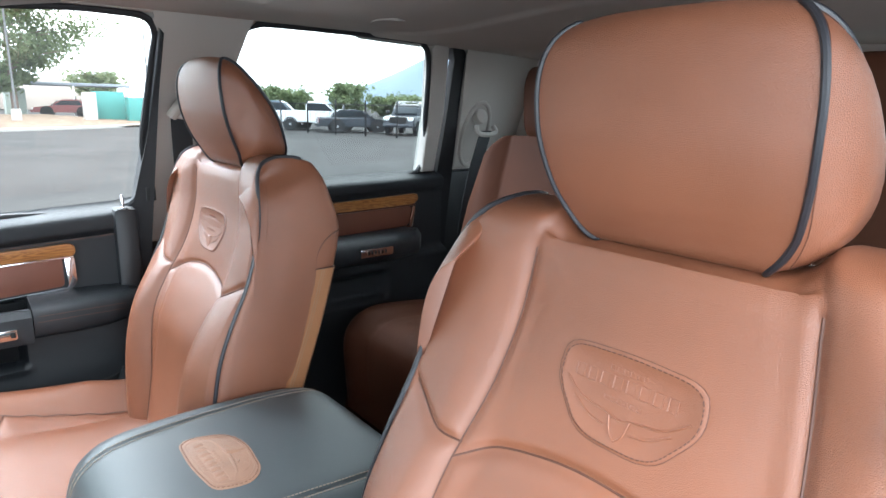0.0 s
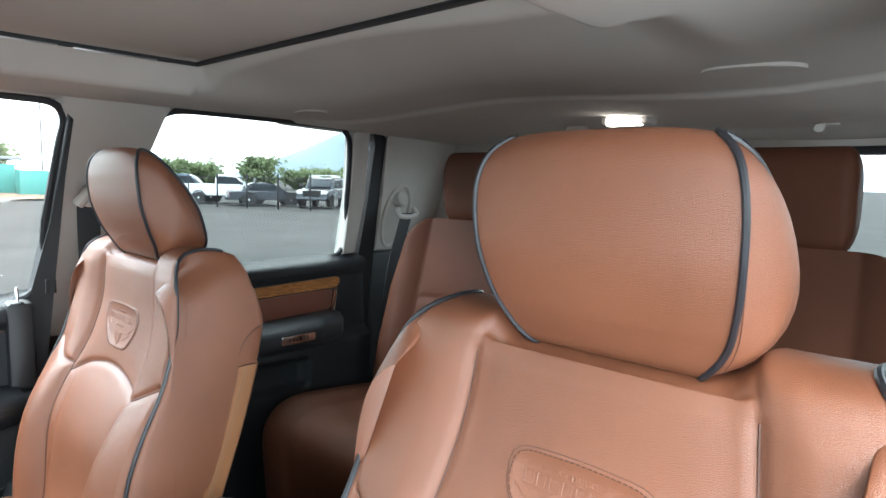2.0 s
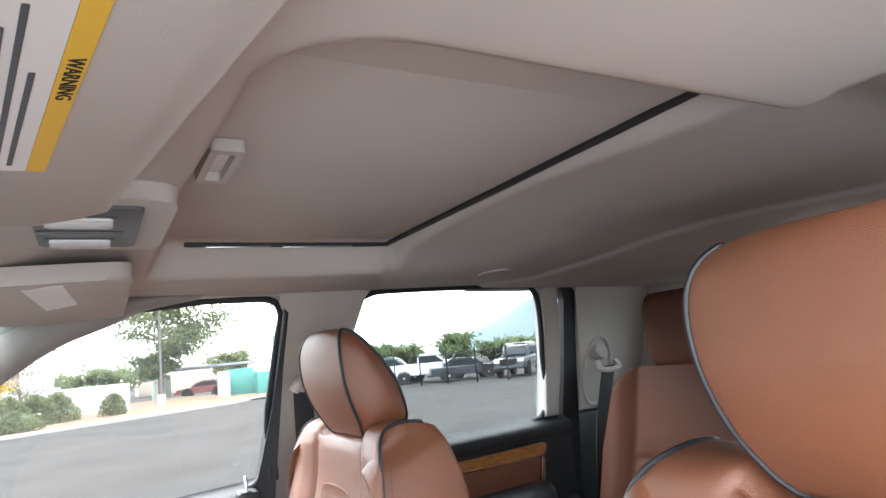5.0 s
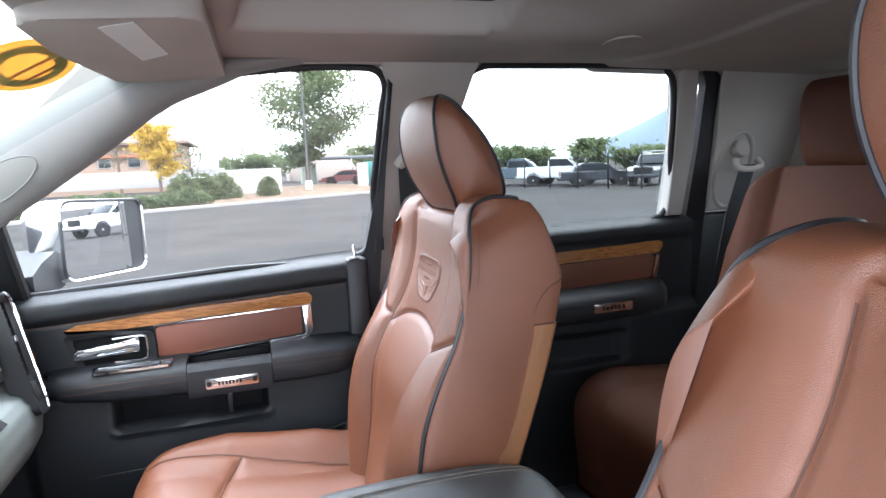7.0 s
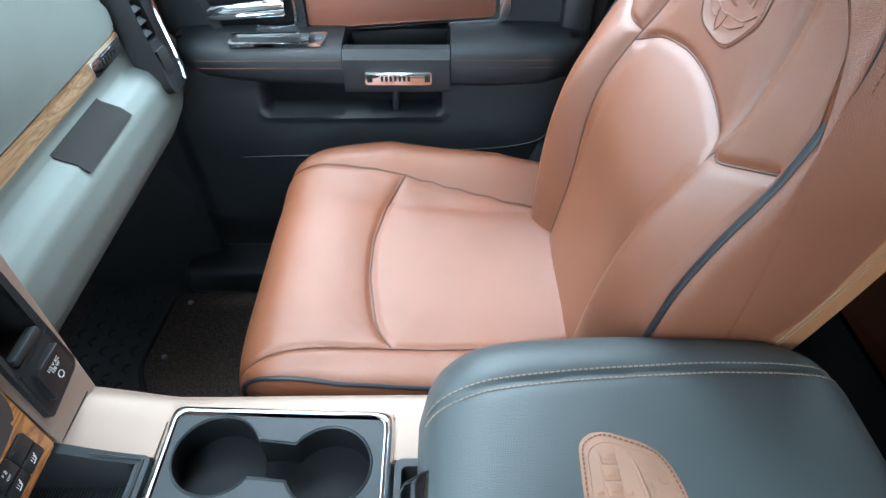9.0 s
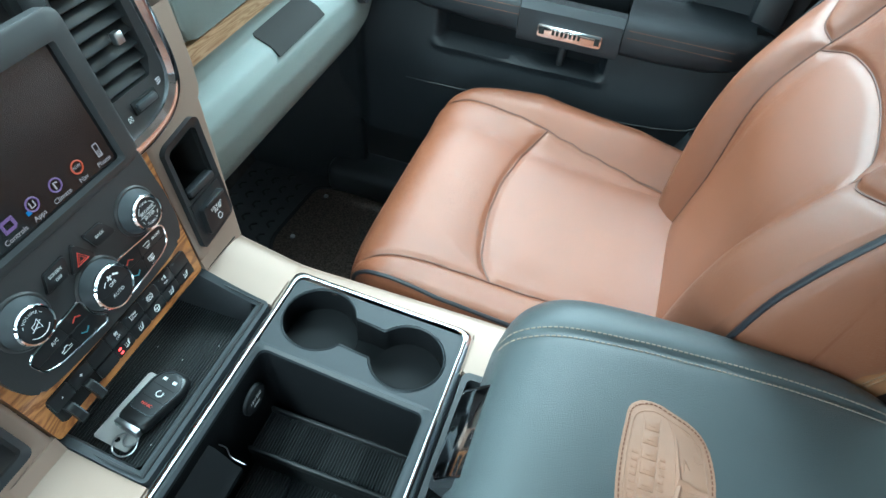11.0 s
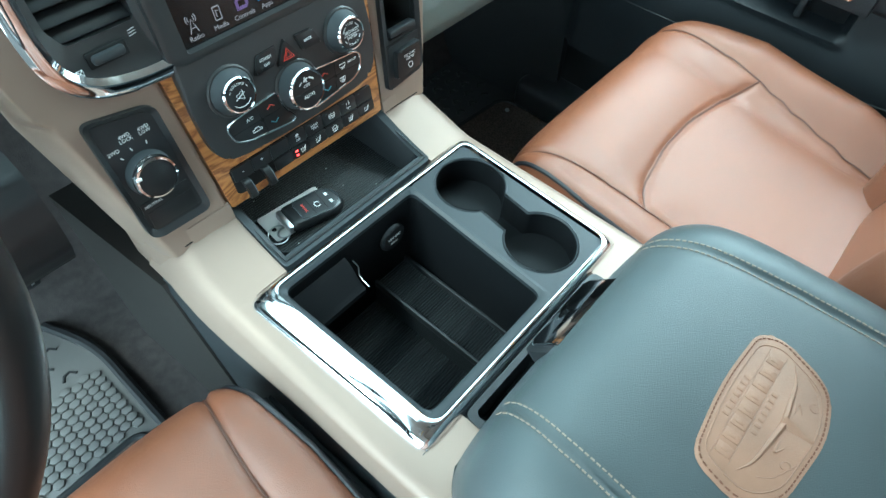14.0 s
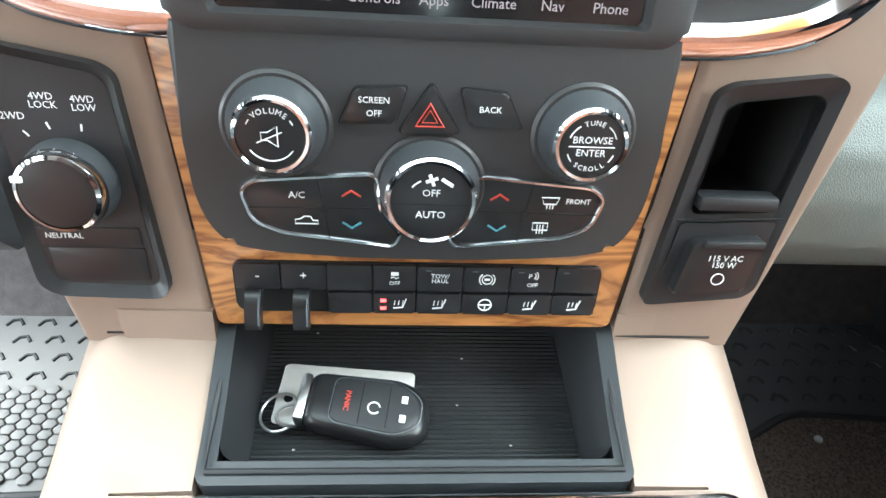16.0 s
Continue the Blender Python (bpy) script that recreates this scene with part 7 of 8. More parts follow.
for sg in (-1, 1):
    v = thing("air_vent", at(sg * 0.155, 0.24, 0), "black air vent with slats, thumb wheel and chrome sweep", "air vent", "centre air vents")
    part("chrome_sweep", sweep(sg), CHROME, v, "chrome sweep")
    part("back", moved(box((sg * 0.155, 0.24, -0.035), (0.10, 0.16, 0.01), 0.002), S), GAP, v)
    out = [(sg * 0.112, 0.168), (sg * 0.150, 0.170), (sg * 0.186, 0.188), (sg * 0.193, 0.22), (sg * 0.193, 0.31), (sg * 0.112, 0.31)]
    inn = [(sg * 0.118, 0.206), (sg * 0.150, 0.206), (sg * 0.176, 0.206), (sg * 0.185, 0.222), (sg * 0.186, 0.305), (sg * 0.118, 0.305)]
    if sg < 0:
        out, inn = out[::-1], inn[::-1]
    part("frame", ring(rpoly(out, 0.006), rpoly(inn, 0.004), S, -0.03, 0.002, -0.003), BEZEL, v)
    for k in range(7):
        part("slat", moved(box((0, 0, 0), (0.068, 0.013, 0.0022), 0.001), on(sg * 0.152, 0.2125 + 0.0135 * k, -0.012) @ pose(0, 0, 0, -38, 0, 0)), PLASTIC, v)
    for k in range(5):
        part("vane", moved(box((0, 0, 0), (0.0018, 0.10, 0.016), 0.0006), on(sg * (0.128 + 0.0125 * k), 0.256, -0.024)), GAP, v)
    part("thumb_wheel", moved(box((0, 0, 0), (0.028, 0.0085, 0.008), 0.003), on(sg * 0.152, 0.191, 0.003)), KNOB, v, "ribbed thumb wheel")
    part("wheel_surround", moved(box((0, 0, 0), (0.034, 0.013, 0.003), 0.001), on(sg * 0.152, 0.191, 0.0015)), GAP, v)
    part("mark", join(*[tube([at(sg * 0.152 + 0.022 + d, 0.197 + 0.0022 * i + 0.0006 * (d > 0.002), 0.0026) for d in (0, 0.002, 0.004, 0.006)], 0.0003, 4) for i in range(3)], tube([at(sg * 0.152 - 0.026 + p, 0.186 + q, 0.0026) for p, q in ((-0.0025, -0.0025), (0.0025, -0.0025), (0.0025, 0.0025), (-0.0025, 0.0025))], 0.0003, 4, closed=True), tube([at(sg * 0.152 - 0.0285, 0.1835, 0.0026), at(sg * 0.152 - 0.0235, 0.1885, 0.0026)], 0.0003, 4), tube([at(sg * 0.152 - 0.0285, 0.1885, 0.0026), at(sg * 0.152 - 0.0235, 0.1835, 0.0026)], 0.0003, 4)), WHITE_INK, v)
    part("tab", moved(box((sg * 0.160, 0.252, 0.0), (0.010, 0.012, 0.008), 0.002), S), STEEL, v)

# ---- dashboard ----
DASH_PROFILE = [(1.30, 1.575), (1.05, 1.615), (0.86, 1.640), (0.775, 1.640), (0.735, 1.622), (0.716, 1.585), (0.704, 1.53), (0.696, 1.48), (0.692, 1.450), (0.690, 1.425), (0.684, 1.412), (0.660, 1.402), (0.647, 1.385), (0.642, 1.355), (0.648, 1.315), (0.668, 1.280), (0.70, 1.266), (0.80, 1.262), (1.0, 1.25)]


def dash(side, x0, x1, material):
    P = [Vector((p[0], p[1], 0)) for p in DASH_PROFILE]
    pts = []
    for a, b in zip(P, P[1:]):
        pts += [a.lerp(b, k / 4) for k in range(4)]
    pts.append(P[-1])
    loops = []
    for i in range(41):
        x = x0 + (x1 - x0) * i / 40
        e = smooth(0.66, 0.80, x)
        loops.append([Vector((side * x, p.x + 0.030 * e * (p.y < 1.63), p.y - 0.006 * e)) for p in pts])
    g = loft(loops, cap=(True, True), closed=False)
    g = (g[0], g[1][:-2])
    return flip(g) if side > 0 else g


db = thing("dashboard", (0.48, 0.75, 1.26), "grey moulded dashboard with glove box, walnut strip and grab recess", "dashboard")
part("body", dash(1, 0.205, 0.815, DASH), DASH, db, smooth=45)
part("body_driver", dash(-1, 0.250, 0.815, PLASTIC), PLASTIC, db, "black knee panel under the wheel", smooth=45)
part("centre_top", grid(lambda u, v: (-0.215 + 0.43 * u, 0.70 + 0.60 * v, 1.60 + 0.035 * math.sin(math.pi * min(1, v * 1.6)) * 0.8 - 0.03 * smooth(0.6, 1, v)), 20, 20), DASH, db)
gb = part("glove_box", prism(rpoly([(0.265, -0.070), (0.615, -0.070), (0.640, -0.055), (0.575, 0.050), (0.545, 0.075), (0.275, 0.085)], 0.02), frame_at((0, 0.7015, 1.535), (1, 0, 0), (0, 0.165, 0.986)), 0.0, 0.010, 0.005), DASH, db, "grey glove box lid")
part("wood_strip", prism(rpoly([(0.255, -0.011), (0.628, -0.011), (0.634, 0.012), (0.255, 0.012)], 0.003), frame_at((0, 0.692, 1.451), (1, 0, 0), (0, 0.08, 0.997)), 0, 0.010, 0.003), WOOD_DASH, db, "pale walnut strip")
bd = part("badge", prism(rrect(0.535, -0.009, 0.622, 0.010, 0.003), frame_at((0, 0.6815, 1.451), (1, 0, 0), (0, 0.08, 0.997)), 0, 0.004, 0.001), CHROME, db, "chrome badge plate with plain bars")
part("bars", join(*[box((x, 0.6768, 1.4515), (0.005, 0.001, 0.008), 0.0003) for x in (0.555, 0.564, 0.573, 0.582, 0.591, 0.600)]), GAP, bd)
# no hollow here: a near-black piece on the dash draws the recess's shade
part("grab_recess_shade", loft([[Vector((x, y, z)) for y, z in ((0.6905, 1.422), (0.6835, 1.4140), (0.6600, 1.4040), (0.6480, 1.3925), (0.66, 1.39), (0.69, 1.41))] for x in (0.400, 0.532)]), GAP, db, "black piece painted as the grab recess's shade")
part("lower_line", tube([(0.22, 0.700, 1.2655), (0.78, 0.722, 1.2655)], 0.0025, 6), PLASTIC, db)
part("catch", box((0.36, 0.735, 1.252), (0.09, 0.008, 0.006), 0.002), CHROME, db, "bright catch strip under the dash")

# side vent at the passenger end
sv = thing("side_air_vent", (0.69, 0.69, 1.46), "upright side air vent with slats and a chrome edge", "air vent")
vm = frame_at((0.690, 0.668, 1.470), (0.96, 0.10, -0.16), (-0.22, 0.18, 0.96))
part("frame", ring(rrect(-0.042, -0.118, 0.042, 0.118, 0.020), rrect(-0.026, -0.045, 0.026, 0.103, 0.010), vm, -0.03, 0.006, -0.004), PLASTIC, sv)
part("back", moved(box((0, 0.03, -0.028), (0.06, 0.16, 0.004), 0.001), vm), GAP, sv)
for k in range(8):
    part("slat", moved(box((0, 0, 0), (0.052, 0.012, 0.002), 0.0008), vm @ Matrix.Translation((0, -0.032 + 0.0175 * k, -0.012)) @ pose(0, 0, 0, -40, 0, 0)), KNOB, sv)
# flat near-black block that draws the shade of a pocket
part("pocket", moved(box((0, -0.075, 0.0), (0.040, 0.040, 0.006), 0.003), vm), GAP, sv)
part("chrome_edge", tube([vm @ Vector((*p, 0.005)) for p in spline([(0.010, 0.116, 0), (0.032, 0.108, 0), (0.040, 0.06, 0), (0.041, -0.02, 0), (0.040, -0.09, 0), (0.030, -0.114, 0)], 6) for p in [(p.x, p.y)]], 0.004, 8), CHROME, sv, "chrome edge")
part("tab", moved(box((0.0, 0.03, -0.002), (0.012, 0.012, 0.008), 0.002), vm), STEEL, sv)

# ---- driver's controls ----
wheel = thing("steering_wheel", (-0.49, 0.43, 1.60), "black leather steering wheel with tan stitching", "steering wheel")
wm = frame_at((-0.49, 0.43, 1.60), (1, 0, 0), (0, 0.4226, 0.9063))
part("rim", tube([wm @ Vector((0.175 * math.cos(a), 0.175 * math.sin(a), 0)) for a in (2 * math.pi * k / 72 for k in range(72))], 0.0165, 16, closed=True), WHEEL_LEATHER, wheel, "black leather rim")
st = []
for k in range(150):
    a = 2 * math.pi * k / 150
    st.append(tube([wm @ Vector((0.1595 * math.cos(a + d), 0.1595 * math.sin(a + d), 0.003 * e)) for d, e in ((0, -1), (0.014, 1))], 0.0009, 4))
part("stitching", join(*st), THREAD, wheel, "tan stitching")
part("hub", moved(box((0, -0.01, -0.02), (0.15, 0.12, 0.05), 0.024, 4), wm), VINYL, wheel)
for a in (0, 180, 240, 300):
    part("spoke", moved(box((0.11, 0, -0.008), (0.10, 0.030, 0.014), 0.006, 3), wm @ pose(0, 0, 0, 0, 0, a)), PLASTIC, wheel)
part("column", tube([wm @ Vector((0, 0, -0.03)), wm @ Vector((0, 0.01, -0.14)), wm @ Vector((0, 0.02, -0.30))], [0.05, 0.062, 0.066], 24), PLASTIC, wheel, "black steering column cover")
lever = thing("shift_lever", (-0.30, 0.52, 1.60), "black column shift lever with a bright tip", "lever")
part("arm", tube(spline([(-0.43, 0.56, 1.575), (-0.36, 0.535, 1.60), (-0.30, 0.505, 1.632), (-0.262, 0.485, 1.655)], 6), 0.009, 12), PLASTIC, lever)
part("knob", tube(spline([(-0.285, 0.497, 1.641), (-0.262, 0.485, 1.655), (-0.235, 0.470, 1.668), (-0.222, 0.462, 1.676)], 4), [0.012, 0.014, 0.016, 0.018, 0.019, 0.02, 0.02, 0.02, 0.02, 0.019, 0.017, 0.014, 0.006][:13], 16), PLASTIC, lever)
part("button", box((-0.222, 0.478, 1.676), (0.014, 0.012, 0.010), 0.004), CHROME, lever)
pedal = thing("brake_pedal", (-0.33, 1.05, 0.90), "ribbed black brake pedal pad", "pedal")
pmx = pose(-0.325, 1.03, 0.93, 50, 0, 0)
part("pad", moved(box((0, 0, 0), (0.11, 0.06, 0.014), 0.005), pmx), RUBBER, pedal)
for k in range(6):
    part("rib", moved(box((-0.042 + 0.017 * k, 0, 0.008), (0.006, 0.05, 0.004), 0.001), pmx), STEEL, pedal)
part("arm", tube([(-0.325, 1.05, 0.94), (-0.325, 1.12, 1.10), (-0.325, 1.10, 1.28)], 0.010, 8), PLASTIC, pedal)


# floor mats: rubber tray with a ribbed field and a brown pile insert
def floor_mat(side):
    d = -1 if side < 0 else 1
    mt = thing("floor_mat", (side * 0.55, 0.70, 0.80), "dark rubber floor mat with brown pile insert and raised ribs", "floor mat", "floor mats")
    out = rpoly([(0.28, 0.30), (0.84, 0.30), (0.85, 0.66), (0.82, 0.86), (0.80, 1.10), (0.34, 1.10), (0.27, 0.92)], 0.05)
    z0 = 0.797
    m_ = Matrix(((side, 0, 0, 0), (0, 1, 0, 0), (0, 0, 1, 0), (0, 0, 0, 1)))
    g = prism(out if side > 0 else out, m_, z0 - 0.006, z0 + 0.003, 0.003)
    # the driver's sheet is paler, with the doorway's light in its colour
    part("sheet", g, MAT_LIT if side < 0 else MAT_SHADED, mt)
    part("rim", tube([m_ @ Vector((*p, z0 + 0.006)) for p in out], 0.009, 8, closed=True), RUBBER, mt, "raised black rim")
    if side > 0:
        pile = rpoly([(0.40, 0.34), (0.78, 0.34), (0.785, 0.70), (0.76, 0.828), (0.56, 0.842), (0.44, 0.78)], 0.03)
    else:
        pile = rpoly([(0.30, 0.34), (0.80, 0.34), (0.80, 0.72), (0.30, 0.735)], 0.03)
    part("pile_insert", prism(pile, m_, z0 + 0.002, z0 + 0.008, 0.003), MAT_PILE, mt, "brown speckled pile insert")
    part("insert_rim", tube([m_ @ Vector((*p, z0 + 0.006)) for p in pile], 0.006, 8, closed=True), RUBBER, mt)
    for p in ((0.585, 0.80), (0.735, 0.79)) if side > 0 else ((0.33, 0.70), (0.60, 0.70)):
        part("stud", turned([(0.006, 0), (0.005, 0.003), (0.001, 0.004)], Matrix.Translation((side * p[0], p[1], z0 + 0.008)), 12), STEEL, mt, "small metal stud")
    for i in range(10):
        for j in range(7):
            x, y = 0.33 + 0.046 * i + 0.023 * (j % 2), (0.87 if side > 0 else 0.905) + 0.032 * j
            if y > 1.08:
                continue
            part("rib", moved(tube([(-0.012, -0.004, 0), (-0.004, 0.006, 0), (0.006, 0.004, 0), (0.012, -0.006, 0)], 0.0028, 5), m_ @ Matrix.Translation((x, y, z0 + 0.003))), RUBBER, mt)
    if side < 0:
        hexa = [(0.0098 * math.cos(radians(60 * k)), 0.0078 * math.sin(radians(60 * k))) for k in range(6)]
        cell = part("hex_pad", moved(prism(hexa, Matrix(), 0.0, 0.0045, 0.0015), Matrix.Translation((-0.300, 0.752, z0 + 0.003))), MAT_LIT, mt)
        for i in range(19):
            for j in range(9):
                if i or j:
                    twin = new("hex_pad", cell.data)
                    twin.parent, twin.matrix_parent_inverse = mt, cell.matrix_parent_inverse.copy()
                    twin.location = (-0.0165 * i, 0.0152 * j + 0.0076 * (i % 2), 0)
                    tagged(twin)
    return mt


floor_mat(1)
floor_mat(-1)


# ---- outside ----
ASPHALT = mat("asphalt", (0.047, 0.0445, 0.043), 0.95, 0, 90, 0.4, vary=0.25, blotch=0.35, spec=0.12)
CONCRETE = mat("kerb_concrete", (0.33, 0.31, 0.285), 0.85, 0, 60, 0.3)
GRAVEL = mat("tan_gravel", (0.185, 0.135, 0.098), 0.95, 0, 25, 0.9, vary=0.4, blotch=2.5, spec=0.1)
WALL_WHITE = mat("white_wall", (0.40, 0.38, 0.365), 0.8, 0, 12, 0.2)
PEACH = mat("peach_stucco", (0.34, 0.235, 0.175), 0.9, 0, 20, 0.3)
ROOF = mat("brown_roof", (0.20, 0.13, 0.11), 0.9, 0, 6, 0.5, vary=0.2)
POLE_GREY = mat("pole_paint", (0.10, 0.10, 0.10), 0.6)
BARK = mat("bark", (0.14, 0.10, 0.08), 0.95, 0, 14, 0.8)
PINE = mat("pine_needles", (0.095, 0.120, 0.062), 0.8, vary=0.5, blotch=1.5)
YELLOW = mat("yellow_leaves", (0.50, 0.34, 0.05), 0.8, vary=0.4, blotch=2)
GREEN = mat("green_leaves", (0.115, 0.140, 0.075), 0.8, vary=0.5, blotch=1.2)
SAGE = mat("sage_leaves", (0.10, 0.12, 0.055), 0.85, vary=0.45, blotch=2)
WHITE_PAINT = mat("white_car_paint", (0.72, 0.73, 0.75), 0.25, 0, coat=0.6, vary=0.02)
DARK_PAINT = mat("dark_car_paint", (0.03, 0.035, 0.045), 0.25, 0, coat=0.6)
BLUE_PAINT = mat("slate_car_paint", (0.08, 0.11, 0.14), 0.3, 0, coat=0.5)
MAROON = mat("maroon_car_paint", (0.16, 0.025, 0.025), 0.3, 0, coat=0.5)
TEAL = mat("teal_paint", (0.05, 0.20, 0.18), 0.6)
CAR_GLASS = mat("dark_car_glass", (0.02, 0.025, 0.03), 0.05, 0)
IRON = mat("black_iron", (0.02, 0.02, 0.022), 0.5, 0.5)
for _m, _c in ((PINE, (0.16, 0.20, 0.09)), (YELLOW, (0.62, 0.44, 0.06)), (GREEN, (0.18, 0.22, 0.10)), (SAGE, (0.17, 0.20, 0.10))):
    # leaves let part of the daylight through
    _N, _L = _m.node_tree.nodes, _m.node_tree.links
    _t, _x = _N.new("ShaderNodeBsdfTranslucent"), _N.new("ShaderNodeMixShader")
    _t.inputs[0].default_value, _x.inputs[0].default_value = (*_c, 1), 0.45
    _L.new(_N["Principled BSDF"].outputs[0], _x.inputs[1])
    _L.new(_t.outputs[0], _x.inputs[2])
    _L.new(_x.outputs[0], _N["Material Output"].inputs[0])
# the blue of distant haze is painted into the hill's base colour
HILL = mat("haze_tinted_hill", (0.20, 0.24, 0.29), 1.0, vary=0.08, blotch=0.02, spec=0.0)


def ground_pt(u, v):
    a = 2 * math.pi * u
    r = 3000 * v ** 4 + 0.02
    return (r * math.cos(a), r * math.sin(a), 0)


single("ground", grid(ground_pt, 96, 60), ASPHALT, "worn grey asphalt parking lot reaching to the horizon", "ground", kind="structure")

# kerb and planted strip
C0, C1 = Vector((24.2, 20.0, 0)), Vector((42.6, -8.5, 0))
along = (C1 - C0).normalized()
away = Vector((-along.y, along.x, 0))
if away.x < 0:
    away = -away
kerb = [C0.lerp(C1, k / 12) for k in range(13)] + [C1 + along * 4 + away * 1.5, C1 + along * 7 + away * 4.0]
single("kerb", loft([[p + Vector((0, 0, -0.05)), p + Vector((0, 0, 0.14)), p + away * 0.03 + Vector((0, 0, 0.16)), p + away * 0.35 + Vector((0, 0, 0.16)), p + away * 0.35 + Vector((0, 0, -0.05))] for p in kerb]), CONCRETE, "pale concrete kerb along the lot", "kerb", kind="structure")
single("planting_strip", grid(lambda u, v: C0.lerp(C1 + along * 7, u) + away * (0.3 + 14 * v) + Vector((0, 0, 0.12 + 0.35 * v + 0.05 * noise.noise(Vector((u * 30, v * 12, 0))))), 60, 20), GRAVEL, "tan gravel planting strip behind the kerb", "planting strip", kind="structure")


def leaves(count, size, place, seed):
    """Many small leaf blades; place(rng) gives a centre."""
    rng = random.Random(seed)
    V, F = [], []
    for _ in range(count):
        c = place(rng)
        a = Vector((rng.uniform(-1, 1), rng.uniform(-1, 1), rng.uniform(-1, 1))).normalized()
        b = a.orthogonal().normalized()
        b.rotate(Matrix.Rotation(rng.uniform(0, 6.28), 3, a))
        s = size * rng.uniform(0.6, 1.4)
        k = len(V)
        V += [tuple(c - a * s), tuple(c + b * s * 0.45), tuple(c + a * s), tuple(c - b * s * 0.45)]
        F.append((k, k + 1, k + 2, k + 3))
    return V, F


def tree(name, base, h, spread, low, material, label, count=2600, size=0.22, seed=1, conifer=False):
    """A tapered trunk with limbs, and a ragged crown of small leaves gathered in clumps."""
    rng = random.Random(seed)
    b = Vector(base)
    t = thing(name, b, label, "tree", "trees round the lot")
    part("trunk", tube([b, b + Vector((0.05, 0.04, h * 0.4)), b + Vector((-0.04, 0.08, h * (0.97 if conifer else 0.7)))], [h * 0.022, h * 0.016, h * 0.003], 8), BARK, t)
    tips = []
    limbs = []
    n = 34 if conifer else 22
    for i in range(n):
        f = i / (n - 1)
        z = low + (h - low) * f * (0.97 if conifer else 0.8)
        a = rng.uniform(0, 6.28)
        if conifer:
            ln = spread * (0.25 + 0.95 * math.sin(math.pi * min(1, 0.22 + 0.75 * (1 - f)))) * rng.uniform(0.55, 1.05)
            ln *= 0.35 + 0.65 * min(1, (1 - f) * 2.2)
        else:
            ln = spread * (0.45 + 0.55 * math.sin(math.pi * (0.15 + 0.8 * f))) * rng.uniform(0.6, 1.05)
        root = b + Vector((0, 0, z * 0.92))
        tip = b + Vector((ln * math.cos(a), ln * math.sin(a), z + ln * (0.12 if conifer else 0.45)))
        limbs.append(tube([root, root.lerp(tip, 0.5) + Vector((0, 0, 0.1)), tip], [h * 0.006, h * 0.004, h * 0.0015], 5))
        for k in range(4):
            tips.append((root.lerp(tip, 0.35 + 0.22 * k), ln * 0.20 + 0.18))
    part("limbs", join(*limbs), BARK, t)

    def place(r):
        c, s = tips[r.randrange(len(tips))]
        v = Vector((r.gauss(0, 1), r.gauss(0, 1), r.gauss(0, 0.6)))
        return c + v * s * 0.75

    part("crown", leaves(count, size, place, seed), material, t)
    return t


tree("pine_tree", (58.0, -4.9, 0.3), 11.6, 5.0, 2.2, PINE, "tall ragged green pine behind the light pole", 15000, 0.17, 3, conifer=True)
tree("yellow_tree", (55.0, 7.3, 0.3), 6.3, 1.55, 1.6, YELLOW, "small tree in golden autumn leaf", 4600, 0.17, 5)
tree("bare_tree", (60.0, 5.2, 0.3), 4.2, 2.2, 1.4, SAGE, "thin grey-green tree beside the parapet", 700, 0.11, 6)
tree("bare_tree", (62.0, 11.5, 0.3), 6.5, 1.6, 2.4, SAGE, "thin tall tree with few leaves", 160, 0.12, 8)
tree("far_tree", (95.0, -17.5, 0), 5.2, 3.6, 1.0, GREEN, "rounded green tree beyond the lot", 2600, 0.3, 7)
tree("far_tree", (100.0, -3.0, 0), 4.2, 4.6, 0.6, GREEN, "low dark green tree beyond the lot", 1800, 0.32, 9)
tree("far_tree", (98.0, 1.0, 0), 3.8, 4.0, 0.6, GREEN, "low dark green tree beyond the lot", 1800, 0.32, 19)
for k, (y, h, s, sd) in enumerate(((-31.0, 4.6, 4.0, 11), (-35.0, 5.0, 4.2, 12), (-39.0, 4.4, 4.0, 13), (-47.5, 6.6, 3.6, 14), (-54.0, 3.6, 3.8, 15), (-60.0, 3.8, 4.0, 16), (-66.0, 4.0, 4.4, 17), (-74.0, 4.2, 5.0, 18))):
    tree("far_tree", (82.0 - k * 0.5, y, -0.4), h * 0.80, s * 0.85, 0.5, GREEN, "rounded green tree beyond the fence", 2600, 0.30, sd)


def shrub(base, rx, ry, h, material, label, count, size, seed):
    b = Vector(base)
    t = thing("shrub", b, label, "shrub", "shrubs along the kerb")
    rng = random.Random(seed)
    part("stems", join(*[tube([b, b + Vector((rng.uniform(-rx, rx) * 0.6, rng.uniform(-ry, ry) * 0.6, h * 0.8))], 0.03, 5) for _ in range(7)]), BARK, t)

    def place(r):
        a, q, z = r.uniform(0, 6.28), math.sqrt(r.random()), r.random()
        k = math.sqrt(max(0.05, 1 - z * z)) * (1 + 0.12 * math.sin(3 * a + seed))
        return b + Vector((rx * q * k * math.cos(a), ry * q * k * math.sin(a), h * z * (1 + 0.1 * math.sin(5 * a))))

    part("foliage", leaves(count, size, place, seed), material, t)


for k in range(9):
    p = Vector((30.5, 13.0, 0.2)).lerp(Vector((37.0, 3.6, 0.2)), k / 8)
    shrub(p, 0.9, 1.2, 0.72 + 0.15 * math.sin(k * 1.7), GREEN, "clipped green hedge shrub in gravel", 1300, 0.10, 30 + k)
for k in range(3):
    shrub(Vector((40.0 + 1.0 * k, 4.2 - 1.1 * k, 0.25)), 1.3, 1.2, 1.5, SAGE, "loose grey-green shrub in gravel", 1500, 0.12, 50 + k)
